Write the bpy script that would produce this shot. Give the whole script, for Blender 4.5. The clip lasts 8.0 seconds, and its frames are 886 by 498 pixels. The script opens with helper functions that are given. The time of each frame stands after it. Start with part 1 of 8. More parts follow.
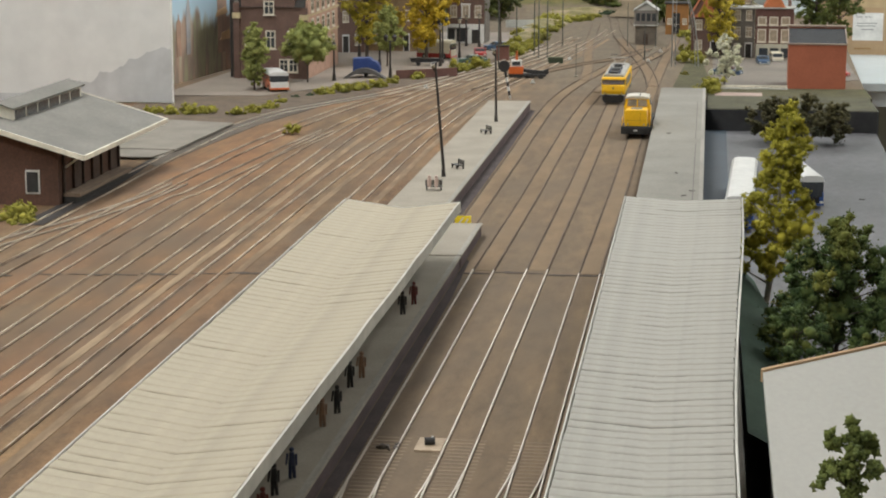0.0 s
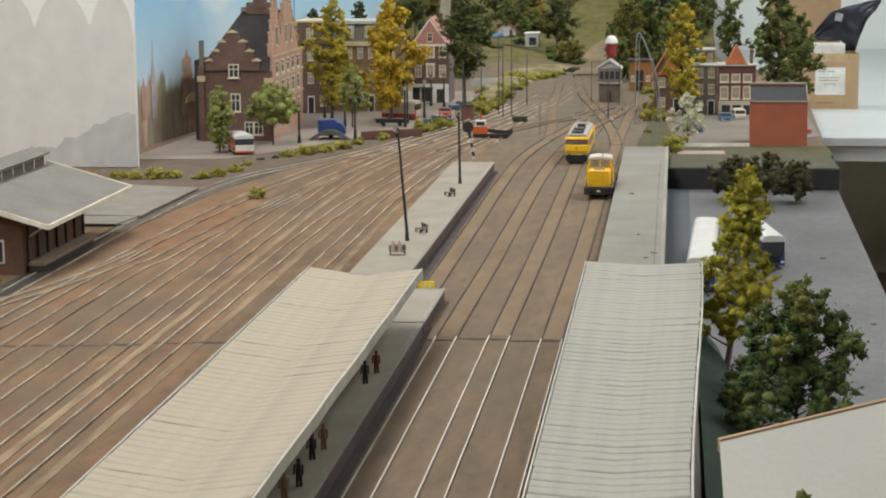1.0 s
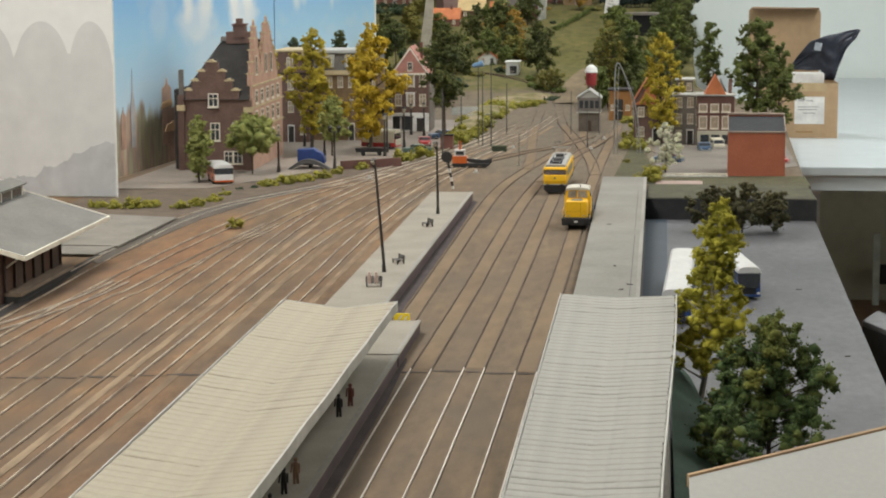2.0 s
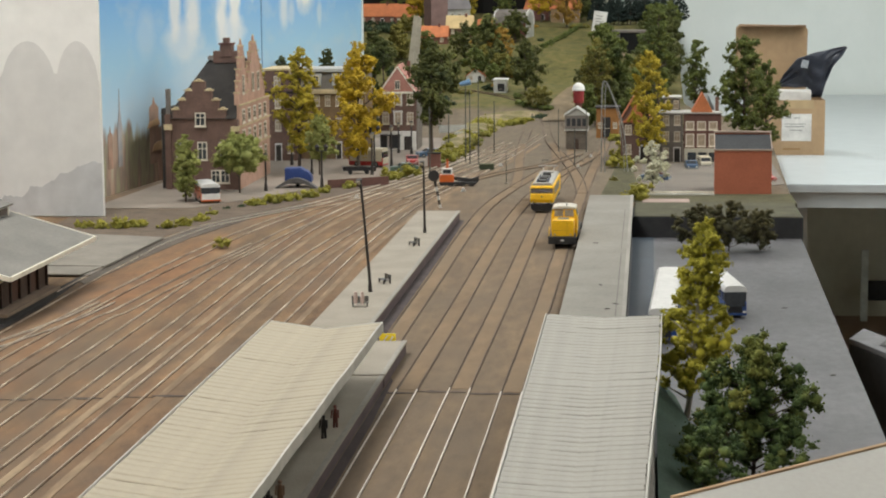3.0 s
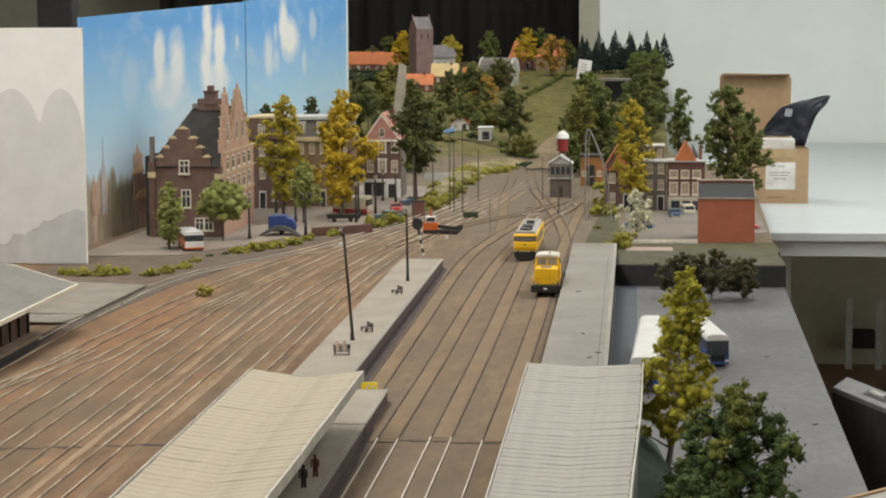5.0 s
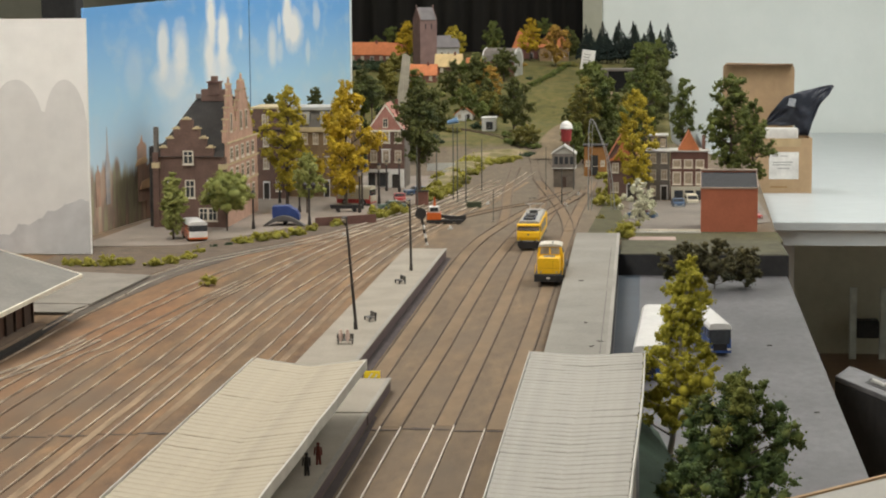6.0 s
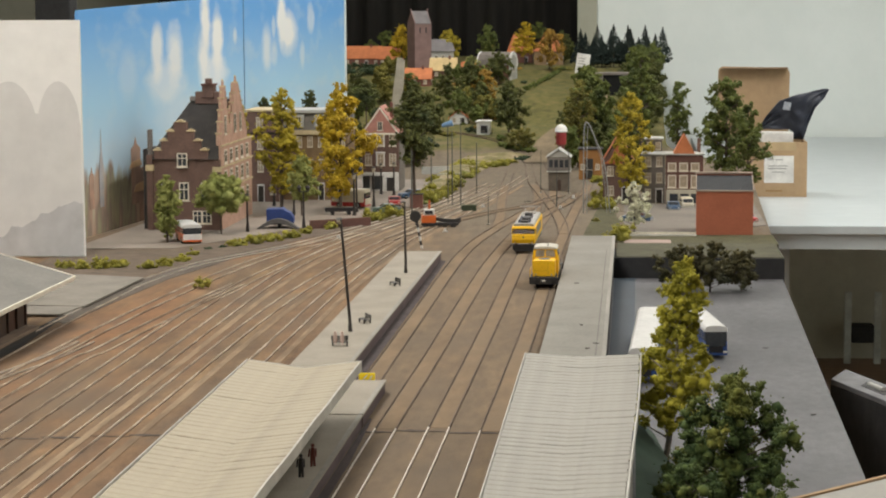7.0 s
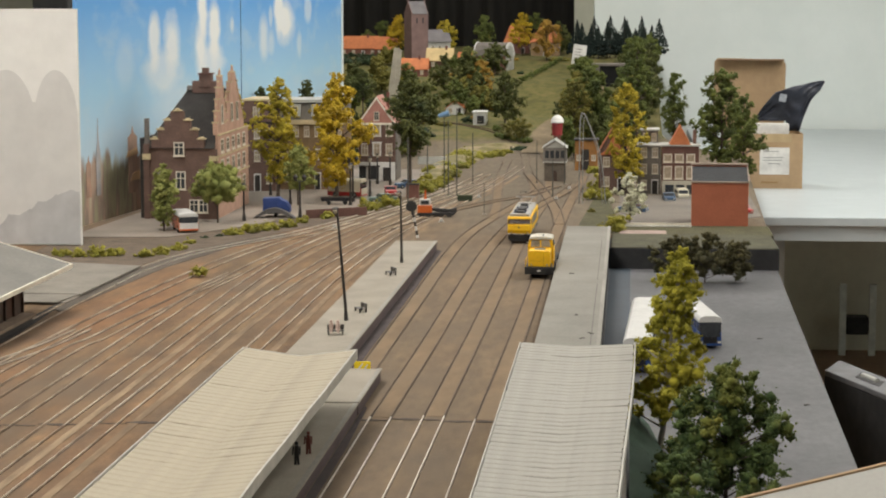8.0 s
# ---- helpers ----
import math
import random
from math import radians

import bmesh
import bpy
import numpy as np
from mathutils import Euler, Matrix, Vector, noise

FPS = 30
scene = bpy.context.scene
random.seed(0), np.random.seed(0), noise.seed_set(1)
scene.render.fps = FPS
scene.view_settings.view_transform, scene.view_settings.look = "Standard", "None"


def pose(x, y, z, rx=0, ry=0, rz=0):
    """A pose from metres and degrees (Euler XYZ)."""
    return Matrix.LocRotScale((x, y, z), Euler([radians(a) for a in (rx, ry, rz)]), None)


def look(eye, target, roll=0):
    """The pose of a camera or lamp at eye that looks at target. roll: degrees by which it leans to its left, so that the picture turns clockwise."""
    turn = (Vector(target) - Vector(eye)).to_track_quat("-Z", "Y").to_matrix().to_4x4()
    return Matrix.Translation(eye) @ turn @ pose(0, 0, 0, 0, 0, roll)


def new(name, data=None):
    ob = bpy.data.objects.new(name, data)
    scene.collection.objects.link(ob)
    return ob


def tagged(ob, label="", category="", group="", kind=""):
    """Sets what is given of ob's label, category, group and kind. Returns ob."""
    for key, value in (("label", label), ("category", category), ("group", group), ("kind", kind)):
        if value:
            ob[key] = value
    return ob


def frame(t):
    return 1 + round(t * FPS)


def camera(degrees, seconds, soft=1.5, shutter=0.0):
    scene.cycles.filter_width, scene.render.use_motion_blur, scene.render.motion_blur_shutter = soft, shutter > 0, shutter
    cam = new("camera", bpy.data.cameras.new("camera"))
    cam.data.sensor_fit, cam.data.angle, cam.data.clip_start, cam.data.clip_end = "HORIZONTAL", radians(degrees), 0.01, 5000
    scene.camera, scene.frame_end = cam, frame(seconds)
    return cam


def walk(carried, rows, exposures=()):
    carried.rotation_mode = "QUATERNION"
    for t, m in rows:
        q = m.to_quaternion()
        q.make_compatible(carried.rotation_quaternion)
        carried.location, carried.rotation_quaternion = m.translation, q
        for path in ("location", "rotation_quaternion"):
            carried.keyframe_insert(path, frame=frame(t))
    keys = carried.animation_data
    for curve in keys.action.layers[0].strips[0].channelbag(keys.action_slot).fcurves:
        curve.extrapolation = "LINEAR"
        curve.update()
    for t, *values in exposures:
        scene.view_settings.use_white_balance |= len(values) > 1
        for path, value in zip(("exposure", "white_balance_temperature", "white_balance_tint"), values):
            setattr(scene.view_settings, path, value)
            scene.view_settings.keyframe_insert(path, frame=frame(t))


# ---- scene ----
cam = camera(25.0, 8.0, soft=2.0)
PATH = [
    (0, (0.17874, -0.49299, 0.32416), (-0.07781, 1.45543, -0.04714), 0.107),
    (0.5, (0.18481, -0.50319, 0.33434), (-0.05851, 1.45317, -0.00251), -0.298),
    (1, (0.18676, -0.50018, 0.3379), (-0.04176, 1.46082, 0.01809), -0.415),
    (1.5, (0.19084, -0.50214, 0.34104), (-0.028, 1.46204, 0.03423), -0.329),
    (3, (0.19822, -0.50342, 0.34801), (-0.00419, 1.46672, 0.0695), -0.38),
    (3.5, (0.20001, -0.5015, 0.34803), (-0.00074, 1.4707, 0.08319), -0.669),
    (4, (0.20196, -0.50241, 0.3503), (0.01361, 1.47532, 0.11987), -0.576),
    (5.5, (0.20266, -0.50263, 0.34866), (0.01166, 1.47445, 0.11493), -0.184),
    (6, (0.20475, -0.50848, 0.34843), (0.01108, 1.46749, 0.10753), -0.351),
    (6.5, (0.20396, -0.5065, 0.34611), (0.01144, 1.47001, 0.10879), -0.257),
    (7, (0.20311, -0.5005, 0.34379), (0.01518, 1.47665, 0.10807), -0.295),
    (7.5, (0.20394, -0.50737, 0.34601), (0.0165, 1.46947, 0.10737), -0.169),
    (8, (0.20402, -0.50844, 0.34391), (0.02021, 1.46793, 0.09869), -0.035),
]
walk(cam, [(t, look(e, g, r)) for t, e, g, r in PATH], ((0, 0.1, 6150, 8), (1.5, 0.1, 6180, 8), (4, 0.1, 6300, 8.5), (5.5, 0.1, 6450, 9.5), (8, 0.1, 6500, 10)))

# 1:87 model railway station on a table, in true metres
scene.view_settings.exposure = 0.1

# ---------------------------------------------------------------- room light
world = bpy.data.worlds.new("room_air")
world.use_nodes = True
world.node_tree.nodes["Background"].inputs[0].default_value = (0.9, 0.95, 1.0, 1)
world.node_tree.nodes["Background"].inputs[1].default_value = 0.04
scene.world = world


def unseen_ceiling_lamp(x, y, z, sx, sy, watts, tint=(1.0, 0.97, 0.92)):
    data = bpy.data.lights.new("unseen_ceiling_lamp", "AREA")
    data.shape, data.size, data.size_y, data.energy, data.color = "RECTANGLE", sx, sy, watts, tint
    ob = new("unseen_ceiling_lamp", data)
    ob.matrix_basis = pose(x, y, z)
    return ob


# Unseen lamps; first and last added to lift the backdrop panel and under-table wall.
for lx, ly, lw in ((-0.8, -1.3, 36), (-0.9, 0.4, 18), (1.3, 0.0, 4), (-0.6, 1.7, 21), (0.95, 2.9, 25), (-0.3, 4.6, 26), (1.3, 4.6, 6), (2.5, 3.0, 30)):
    unseen_ceiling_lamp(lx, ly, 1.66, 0.35, 1.3, lw)

# ---------------------------------------------------------------- materials
MATS = {}


def mat(name, c1, c2=None, scale=400.0, rough=0.75, bump=0.25, metal=0.0, scale2=30.0, swing=0.18,
        stretch=(1, 1, 1), island=0.0, each=0.0, c3=None, lo=0.35, hi=0.65, glow=0.0):
    """Two-scale procedural surface: grain between c1 and c2, larger stains towards c3."""
    if name in MATS:
        return MATS[name]
    m = bpy.data.materials.new(name)
    m.use_nodes = True
    nt = m.node_tree
    n, l = nt.nodes, nt.links
    b = n["Principled BSDF"]
    b.inputs["Roughness"].default_value = rough
    b.inputs["Metallic"].default_value = metal
    c2 = c2 or tuple(v * 0.8 for v in c1)
    tc = n.new("ShaderNodeTexCoord")
    mp = n.new("ShaderNodeMapping")
    mp.inputs["Scale"].default_value = stretch
    l.new(tc.outputs["Object"], mp.inputs["Vector"])
    n1 = n.new("ShaderNodeTexNoise")
    n1.inputs["Scale"].default_value = scale
    n1.inputs["Detail"].default_value = 6
    n1.inputs["Roughness"].default_value = 0.65
    l.new(mp.outputs[0], n1.inputs["Vector"])
    n2 = n.new("ShaderNodeTexNoise")
    n2.inputs["Scale"].default_value = scale2
    n2.inputs["Detail"].default_value = 4
    l.new(mp.outputs[0], n2.inputs["Vector"])
    r1 = n.new("ShaderNodeValToRGB")
    r1.color_ramp.elements[0].position, r1.color_ramp.elements[1].position = lo, hi
    r1.color_ramp.elements[0].color, r1.color_ramp.elements[1].color = (*c1, 1), (*c2, 1)
    l.new(n1.outputs["Fac"], r1.inputs[0])
    col = r1.outputs[0]
    if c3:
        r3 = n.new("ShaderNodeMapRange")
        r3.inputs[1].default_value, r3.inputs[2].default_value = 0.45, 0.68
        l.new(n2.outputs["Fac"], r3.inputs[0])
        mx = n.new("ShaderNodeMix")
        mx.data_type = "RGBA"
        l.new(r3.outputs[0], mx.inputs[0])
        l.new(col, mx.inputs[6])
        mx.inputs[7].default_value = (*c3, 1)
        col = mx.outputs[2]
    r2 = n.new("ShaderNodeMapRange")
    r2.inputs[1].default_value, r2.inputs[2].default_value = 0.3, 0.7
    r2.inputs[3].default_value, r2.inputs[4].default_value = 1 - swing, 1 + swing
    l.new(n2.outputs["Fac"], r2.inputs[0])
    val = r2.outputs[0]
    for amount, node, sock in ((island, "ShaderNodeNewGeometry", "Random Per Island"), (each, "ShaderNodeObjectInfo", "Random")):
        if amount:
            g = n.new(node)
            r = n.new("ShaderNodeMapRange")
            r.inputs[3].default_value, r.inputs[4].default_value = 1 - amount, 1 + amount
            l.new(g.outputs[sock], r.inputs[0])
            mu = n.new("ShaderNodeMath")
            mu.operation = "MULTIPLY"
            l.new(val, mu.inputs[0])
            l.new(r.outputs[0], mu.inputs[1])
            val = mu.outputs[0]
    sc = n.new("ShaderNodeVectorMath")
    sc.operation = "SCALE"
    l.new(col, sc.inputs[0])
    l.new(val, sc.inputs["Scale"])
    l.new(sc.outputs[0], b.inputs["Base Color"])
    if bump:
        bp = n.new("ShaderNodeBump")
        bp.inputs["Strength"].default_value = bump
        bp.inputs["Distance"].default_value = 0.6 / scale
        l.new(n1.outputs["Fac"], bp.inputs["Height"])
        l.new(bp.outputs[0], b.inputs["Normal"])
    if glow:
        l.new(sc.outputs[0], b.inputs["Emission Color"])
        b.inputs["Emission Strength"].default_value = glow
    MATS[name] = m
    return m


CANOPY = mat("weathered_roof_paint", (0.40, 0.35, 0.255), (0.335, 0.292, 0.215), 90, 0.7, 0.12, scale2=11, swing=0.13, stretch=(1, 0.6, 1))
CANOPY_R = mat("weathered_grey_roof", (0.355, 0.34, 0.295), (0.31, 0.298, 0.26), 160, 0.7, 0.12, scale2=14, swing=0.08, stretch=(1, 0.6, 1))
GAP_DARK = mat("dark_sheet_gap", (0.145, 0.13, 0.105), (0.22, 0.20, 0.165), 120, 0.85, 0.1, swing=0.3)
EDGE = mat("pale_fascia", (0.55, 0.53, 0.47), (0.44, 0.43, 0.38), 120, 0.6, 0.1)
PAVING = mat("grey_platform_paving", (0.315, 0.28, 0.222), (0.26, 0.232, 0.188), 500, 0.85, 0.2, scale2=25, swing=0.12)
PAVING_R = mat("cool_grey_paving", (0.245, 0.230, 0.196), (0.200, 0.189, 0.163), 260, 0.8, 0.15, scale2=10, swing=0.16)
PLAT_WALL = mat("dark_platform_brick", (0.128, 0.09, 0.088), (0.092, 0.065, 0.066), 500, 0.9, 0.4)
# Rail glints are put into these two colours, pale and hardly metallic.
STEEL = mat("glinting_rail_steel", (0.66, 0.60, 0.51), (0.47, 0.41, 0.33), 40, 0.45, 0.02, metal=0.12, scale2=7, swing=0.22)
DULL_STEEL = mat("dull_rail_with_glints", (0.66, 0.56, 0.43), (0.26, 0.19, 0.13), 11, 0.45, 0.02, metal=0.12, lo=0.42, hi=0.6)
RUST = mat("rusty_rail", (0.145, 0.102, 0.068), (0.09, 0.064, 0.044), 24, 0.95, 0.1, scale2=9, swing=0.25)
SLEEPER = mat("dirty_sleeper", (0.25, 0.185, 0.12), (0.20, 0.148, 0.098), 600, 0.9, 0.04, island=0.08)
YARD = mat("grey_yard_surface", (0.112, 0.110, 0.114), (0.076, 0.075, 0.079), 120, 0.5, 0.08, scale2=11, swing=0.24, stretch=(1, 0.55, 1))
BLACK = mat("black_board_edge", (0.02, 0.02, 0.022), (0.03, 0.03, 0.03), 60, 0.7, 0.1)
WHITE_WALL = mat("white_room_paint", (0.765, 0.815, 0.79), (0.725, 0.78, 0.755), 8, 0.8, 0.02, scale2=1.2, swing=0.03)
CURTAIN = mat("black_curtain_cloth", (0.010, 0.009, 0.007), (0.016, 0.014, 0.011), 40, 0.95, 0.2, stretch=(1, 1, 0.1))
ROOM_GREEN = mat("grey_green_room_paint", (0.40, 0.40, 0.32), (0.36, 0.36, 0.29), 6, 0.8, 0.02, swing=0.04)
DARK_GREEN = mat("dark_grey_green_paint", (0.13, 0.14, 0.12), (0.11, 0.12, 0.10), 6, 0.8, 0.02, swing=0.04)
FLOORING = mat("brown_floor", (0.32, 0.20, 0.125), (0.24, 0.155, 0.10), 8, 0.5, 0.05, stretch=(1, 6, 1))
CEIL = mat("white_ceiling", (0.8, 0.8, 0.78), (0.76, 0.76, 0.75), 10, 0.9, 0.03, swing=0.03)
TABLE = mat("white_table_laminate", (0.49, 0.535, 0.545), (0.46, 0.505, 0.515), 12, 0.35, 0.02, swing=0.03)


def ground_material():
    """Brown ballast and dirt, combed along the tracks, with sandy and grey bands and green beyond the station."""
    m = bpy.data.materials.new("ballast_and_scatter")
    m.use_nodes = True
    nt = m.node_tree
    n, l = nt.nodes, nt.links
    b = n["Principled BSDF"]
    b.inputs["Roughness"].default_value = 0.92
    tc = n.new("ShaderNodeTexCoord")

    def noise_at(scale, stretch, detail=5, rough=0.6):
        mp = n.new("ShaderNodeMapping")
        mp.inputs["Scale"].default_value = stretch
        l.new(tc.outputs["Object"], mp.inputs["Vector"])
        t = n.new("ShaderNodeTexNoise")
        t.inputs["Scale"].default_value, t.inputs["Detail"].default_value, t.inputs["Roughness"].default_value = scale, detail, rough
        l.new(mp.outputs[0], t.inputs["Vector"])
        return t.outputs["Fac"]

    def ramp(src, stops):
        r = n.new("ShaderNodeValToRGB")
        while len(r.color_ramp.elements) < len(stops):
            r.color_ramp.elements.new(0.5)
        for e, (p, c) in zip(r.color_ramp.elements, stops):
            e.position, e.color = p, (*c, 1)
        l.new(src, r.inputs[0])
        return r.outputs[0]

    def mix(fac, a, c, how="MIX"):
        x = n.new("ShaderNodeMix")
        x.data_type, x.blend_type = "RGBA", how
        for sock, v in ((x.inputs[0], fac), (x.inputs[6], a), (x.inputs[7], c)):
            if isinstance(v, (int, float)):
                sock.default_value = v
            elif isinstance(v, tuple):
                sock.default_value = (*v, 1)
            else:
                l.new(v, sock)
        return x.outputs[2]

    streak = noise_at(40, (1, 0.085, 1), 7, 0.6)
    base = ramp(streak, ((0.28, (0.135, 0.095, 0.059)), (0.44, (0.178, 0.123, 0.073)), (0.56, (0.228, 0.157, 0.09)), (0.72, (0.37, 0.265, 0.155))))
    patches = noise_at(7, (1, 0.35, 1), 4, 0.5)
    base = mix(ramp(patches, ((0.50, (0, 0, 0)), (0.66, (0.6, 0.6, 0.6)))), base, (0.165, 0.128, 0.086))
    rusty = noise_at(9, (1.3, 0.22, 1), 3, 0.5)
    where = n.new("ShaderNodeSeparateXYZ")
    l.new(tc.outputs["Object"], where.inputs[0])
    west = n.new("ShaderNodeMapRange")
    west.inputs[1].default_value, west.inputs[2].default_value, west.inputs[3].default_value, west.inputs[4].default_value = -0.10, -0.30, 0.25, 1.0
    l.new(where.outputs["X"], west.inputs[0])
    red = n.new("ShaderNodeMath")
    red.operation = "MULTIPLY"
    l.new(ramp(rusty, ((0.38, (0, 0, 0)), (0.64, (0.9, 0.9, 0.9)))), red.inputs[0])
    l.new(west.outputs[0], red.inputs[1])
    base = mix(red.outputs[0], base, (0.27, 0.148, 0.074))
    blotch = noise_at(26, (1, 0.42, 1), 6, 0.62)
    base = mix(0.8, base, ramp(blotch, ((0.34, (0.66, 0.66, 0.68)), (0.5, (1.0, 1.0, 1.0)), (0.66, (1.22, 1.2, 1.16)))), "MULTIPLY")
    mottle = noise_at(64, (1, 0.3, 1), 8, 0.72)
    base = mix(0.5, base, ramp(mottle, ((0.32, (0.55, 0.55, 0.56)), (0.5, (0.95, 0.95, 0.95)), (0.68, (1.35, 1.33, 1.28)))), "MULTIPLY")
    grain = noise_at(420, (1, 0.7, 1), 4, 0.7)
    base = mix(0.55, base, ramp(grain, ((0.3, (0.45, 0.45, 0.45)), (0.7, (1.0, 1.0, 1.0)))), "MULTIPLY")
    east = n.new("ShaderNodeMapRange")
    east.inputs[1].default_value, east.inputs[2].default_value, east.inputs[4].default_value = -0.12, -0.05, 0.62
    l.new(where.outputs["X"], east.inputs[0])
    base = mix(east.outputs[0], base, ramp(mottle, ((0.3, (0.125, 0.105, 0.079)), (0.7, (0.205, 0.170, 0.125)))))
    worn = noise_at(5, (1, 0.6, 1), 4, 0.6)
    base = mix(ramp(worn, ((0.46, (0, 0, 0)), (0.62, (0.55, 0.55, 0.55)))), base, (0.142, 0.118, 0.092))
    place = n.new("ShaderNodeSeparateXYZ")
    l.new(tc.outputs["Object"], place.inputs[0])
    far = n.new("ShaderNodeMapRange")
    far.inputs[1].default_value, far.inputs[2].default_value, far.inputs[4].default_value = 2.35, 2.9, 0.8
    l.new(place.outputs["Y"], far.inputs[0])
    dusty = mix(ramp(mottle, ((0.35, (0, 0, 0)), (0.65, (1, 1, 1)))), (0.118, 0.104, 0.082), (0.19, 0.166, 0.128))
    base = mix(far.outputs[0], base, dusty)
    # grass where the land rises behind the station
    sep = n.new("ShaderNodeSeparateXYZ")
    l.new(tc.outputs["Object"], sep.inputs[0])
    green_noise = noise_at(34, (1, 0.8, 1), 8, 0.65)
    green = ramp(green_noise, ((0.33, (0.05, 0.052, 0.011)), (0.5, (0.105, 0.096, 0.022)), (0.68, (0.155, 0.12, 0.04))))
    wob = noise_at(12, (1, 1, 1), 3)
    add = n.new("ShaderNodeMath")
    add.operation = "MULTIPLY_ADD"
    l.new(wob, add.inputs[0])
    add.inputs[1].default_value = 0.05
    l.new(sep.outputs["Z"], add.inputs[2])
    mask = n.new("ShaderNodeMapRange")
    mask.inputs[1].default_value, mask.inputs[2].default_value = 0.036, 0.05
    l.new(add.outputs[0], mask.inputs[0])
    base = mix(1.0, base, (0.92, 0.835, 0.72), "MULTIPLY")
    base = mix(mask.outputs[0], base, green)
    l.new(base, b.inputs["Base Color"])
    bp = n.new("ShaderNodeBump")
    bp.inputs["Strength"].default_value, bp.inputs["Distance"].default_value = 0.5, 0.001
    l.new(grain, bp.inputs["Height"])
    l.new(bp.outputs[0], b.inputs["Normal"])
    return m


# ---------------------------------------------------------------- building helpers
def part(name, bm, material, parent=None, label="", smooth=False):
    me = bpy.data.meshes.new(name)
    bm.normal_update()
    bm.to_mesh(me)
    bm.free()
    if smooth:
        for p in me.polygons:
            p.use_smooth = True
    me.materials.append(material)
    ob = new(name, me)
    ob.parent = parent
    if label:
        ob["label"] = label
    return ob


def root(name, x, y, z, rz=0.0, label="", category="", group="", kind=""):
    ob = new(name)
    ob.empty_display_size = 0.01
    ob.matrix_basis = pose(x, y, z, 0, 0, rz)
    return tagged(ob, label, category, group, kind)


def box(bm, x0, x1, y0, y1, z0, z1, m=None):
    r = bmesh.ops.create_cube(bm, size=1.0)
    t = Matrix.Translation(((x0 + x1) / 2, (y0 + y1) / 2, (z0 + z1) / 2)) @ Matrix.Diagonal((x1 - x0, y1 - y0, z1 - z0, 1))
    bmesh.ops.transform(bm, matrix=(m @ t) if m else t, verts=r["verts"])
    return r["verts"]


def box_bm(x0, x1, y0, y1, z0, z1, bevel=0.0, m=None):
    bm = bmesh.new()
    box(bm, x0, x1, y0, y1, z0, z1, m)
    if bevel:
        bmesh.ops.bevel(bm, geom=bm.edges[:], offset=bevel, segments=2, affect="EDGES", profile=0.5)
    return bm


def rod(bm, a, b, r0, r1=None, seg=8):
    """A tapered rod from a to b."""
    a, b = Vector(a), Vector(b)
    d = b - a
    r1 = r0 if r1 is None else r1
    q = d.to_track_quat("Z", "Y").to_matrix().to_4x4()
    r = bmesh.ops.create_cone(bm, cap_ends=True, segments=seg, radius1=r0, radius2=r1, depth=d.length)
    bmesh.ops.transform(bm, matrix=Matrix.Translation((a + b) / 2) @ q, verts=r["verts"])
    return r["verts"]


def rod_bm(a, b, r0, r1=None, seg=8):
    bm = bmesh.new()
    rod(bm, a, b, r0, r1, seg)
    return bm


def prism(bm, outline, axis, lo, hi):
    """Extrudes a closed outline (pairs) along an axis: 'x' takes (y, z), 'y' takes (x, z), 'z' takes (x, y)."""
    def at(p, v):
        return {"x": (v, p[0], p[1]), "y": (p[0], v, p[1]), "z": (p[0], p[1], v)}[axis]
    a = [bm.verts.new(at(p, lo)) for p in outline]
    b = [bm.verts.new(at(p, hi)) for p in outline]
    bm.faces.new(a)
    bm.faces.new(b[::-1])
    k = len(outline)
    for i in range(k):
        bm.faces.new((a[i], b[i], b[(i + 1) % k], a[(i + 1) % k]))
    bmesh.ops.recalc_face_normals(bm, faces=bm.faces[:])


def prism_bm(outline, axis, lo, hi, bevel=0.0):
    bm = bmesh.new()
    prism(bm, outline, axis, lo, hi)
    if bevel:
        bmesh.ops.bevel(bm, geom=bm.edges[:], offset=bevel, segments=2, affect="EDGES", profile=0.5)
    return bm


def smoothstep(a, b, v):
    t = min(1.0, max(0.0, (v - a) / (b - a)))
    return t * t * (3 - 2 * t)


def spline(points, step):
    """Catmull-Rom through the points, sampled about every step metres."""
    p = [Vector(q) for q in points]
    p = [p[0] * 2 - p[1]] + p + [p[-1] * 2 - p[-2]]
    out = []
    for i in range(1, len(p) - 2):
        k = max(1, int((p[i + 1] - p[i]).length / step))
        for j in range(k):
            t = j / k
            out.append(0.5 * (2 * p[i] + (p[i + 1] - p[i - 1]) * t + (2 * p[i - 1] - 5 * p[i] + 4 * p[i + 1] - p[i + 2]) * t * t
                              + (3 * p[i] - p[i - 1] - 3 * p[i + 1] + p[i + 2]) * t ** 3))
    out.append(p[-2])
    return out


# ---------------------------------------------------------------- the room
def wall(name, bm, material, label):
    return tagged(part(name, bm, material), label, "wall", kind="structure")


tagged(part("floor", box_bm(-2.4, 3.2, -2.6, 7.2, -0.88, -0.83), FLOORING), "brown plank floor of the exhibition room", "floor", kind="structure")
tagged(part("ceiling", box_bm(-2.4, 3.2, -2.6, 7.2, 1.7, 1.75), CEIL), "plain white ceiling of the room", "ceiling", kind="structure")
wall("wall_west", box_bm(-2.45, -2.4, -2.6, 7.2, -0.83, 1.7), ROOM_GREEN, "grey-green painted room wall")
wall("wall_east", box_bm(3.2, 3.25, -2.6, 7.2, -0.83, 1.7), WHITE_WALL, "plain white painted room wall")
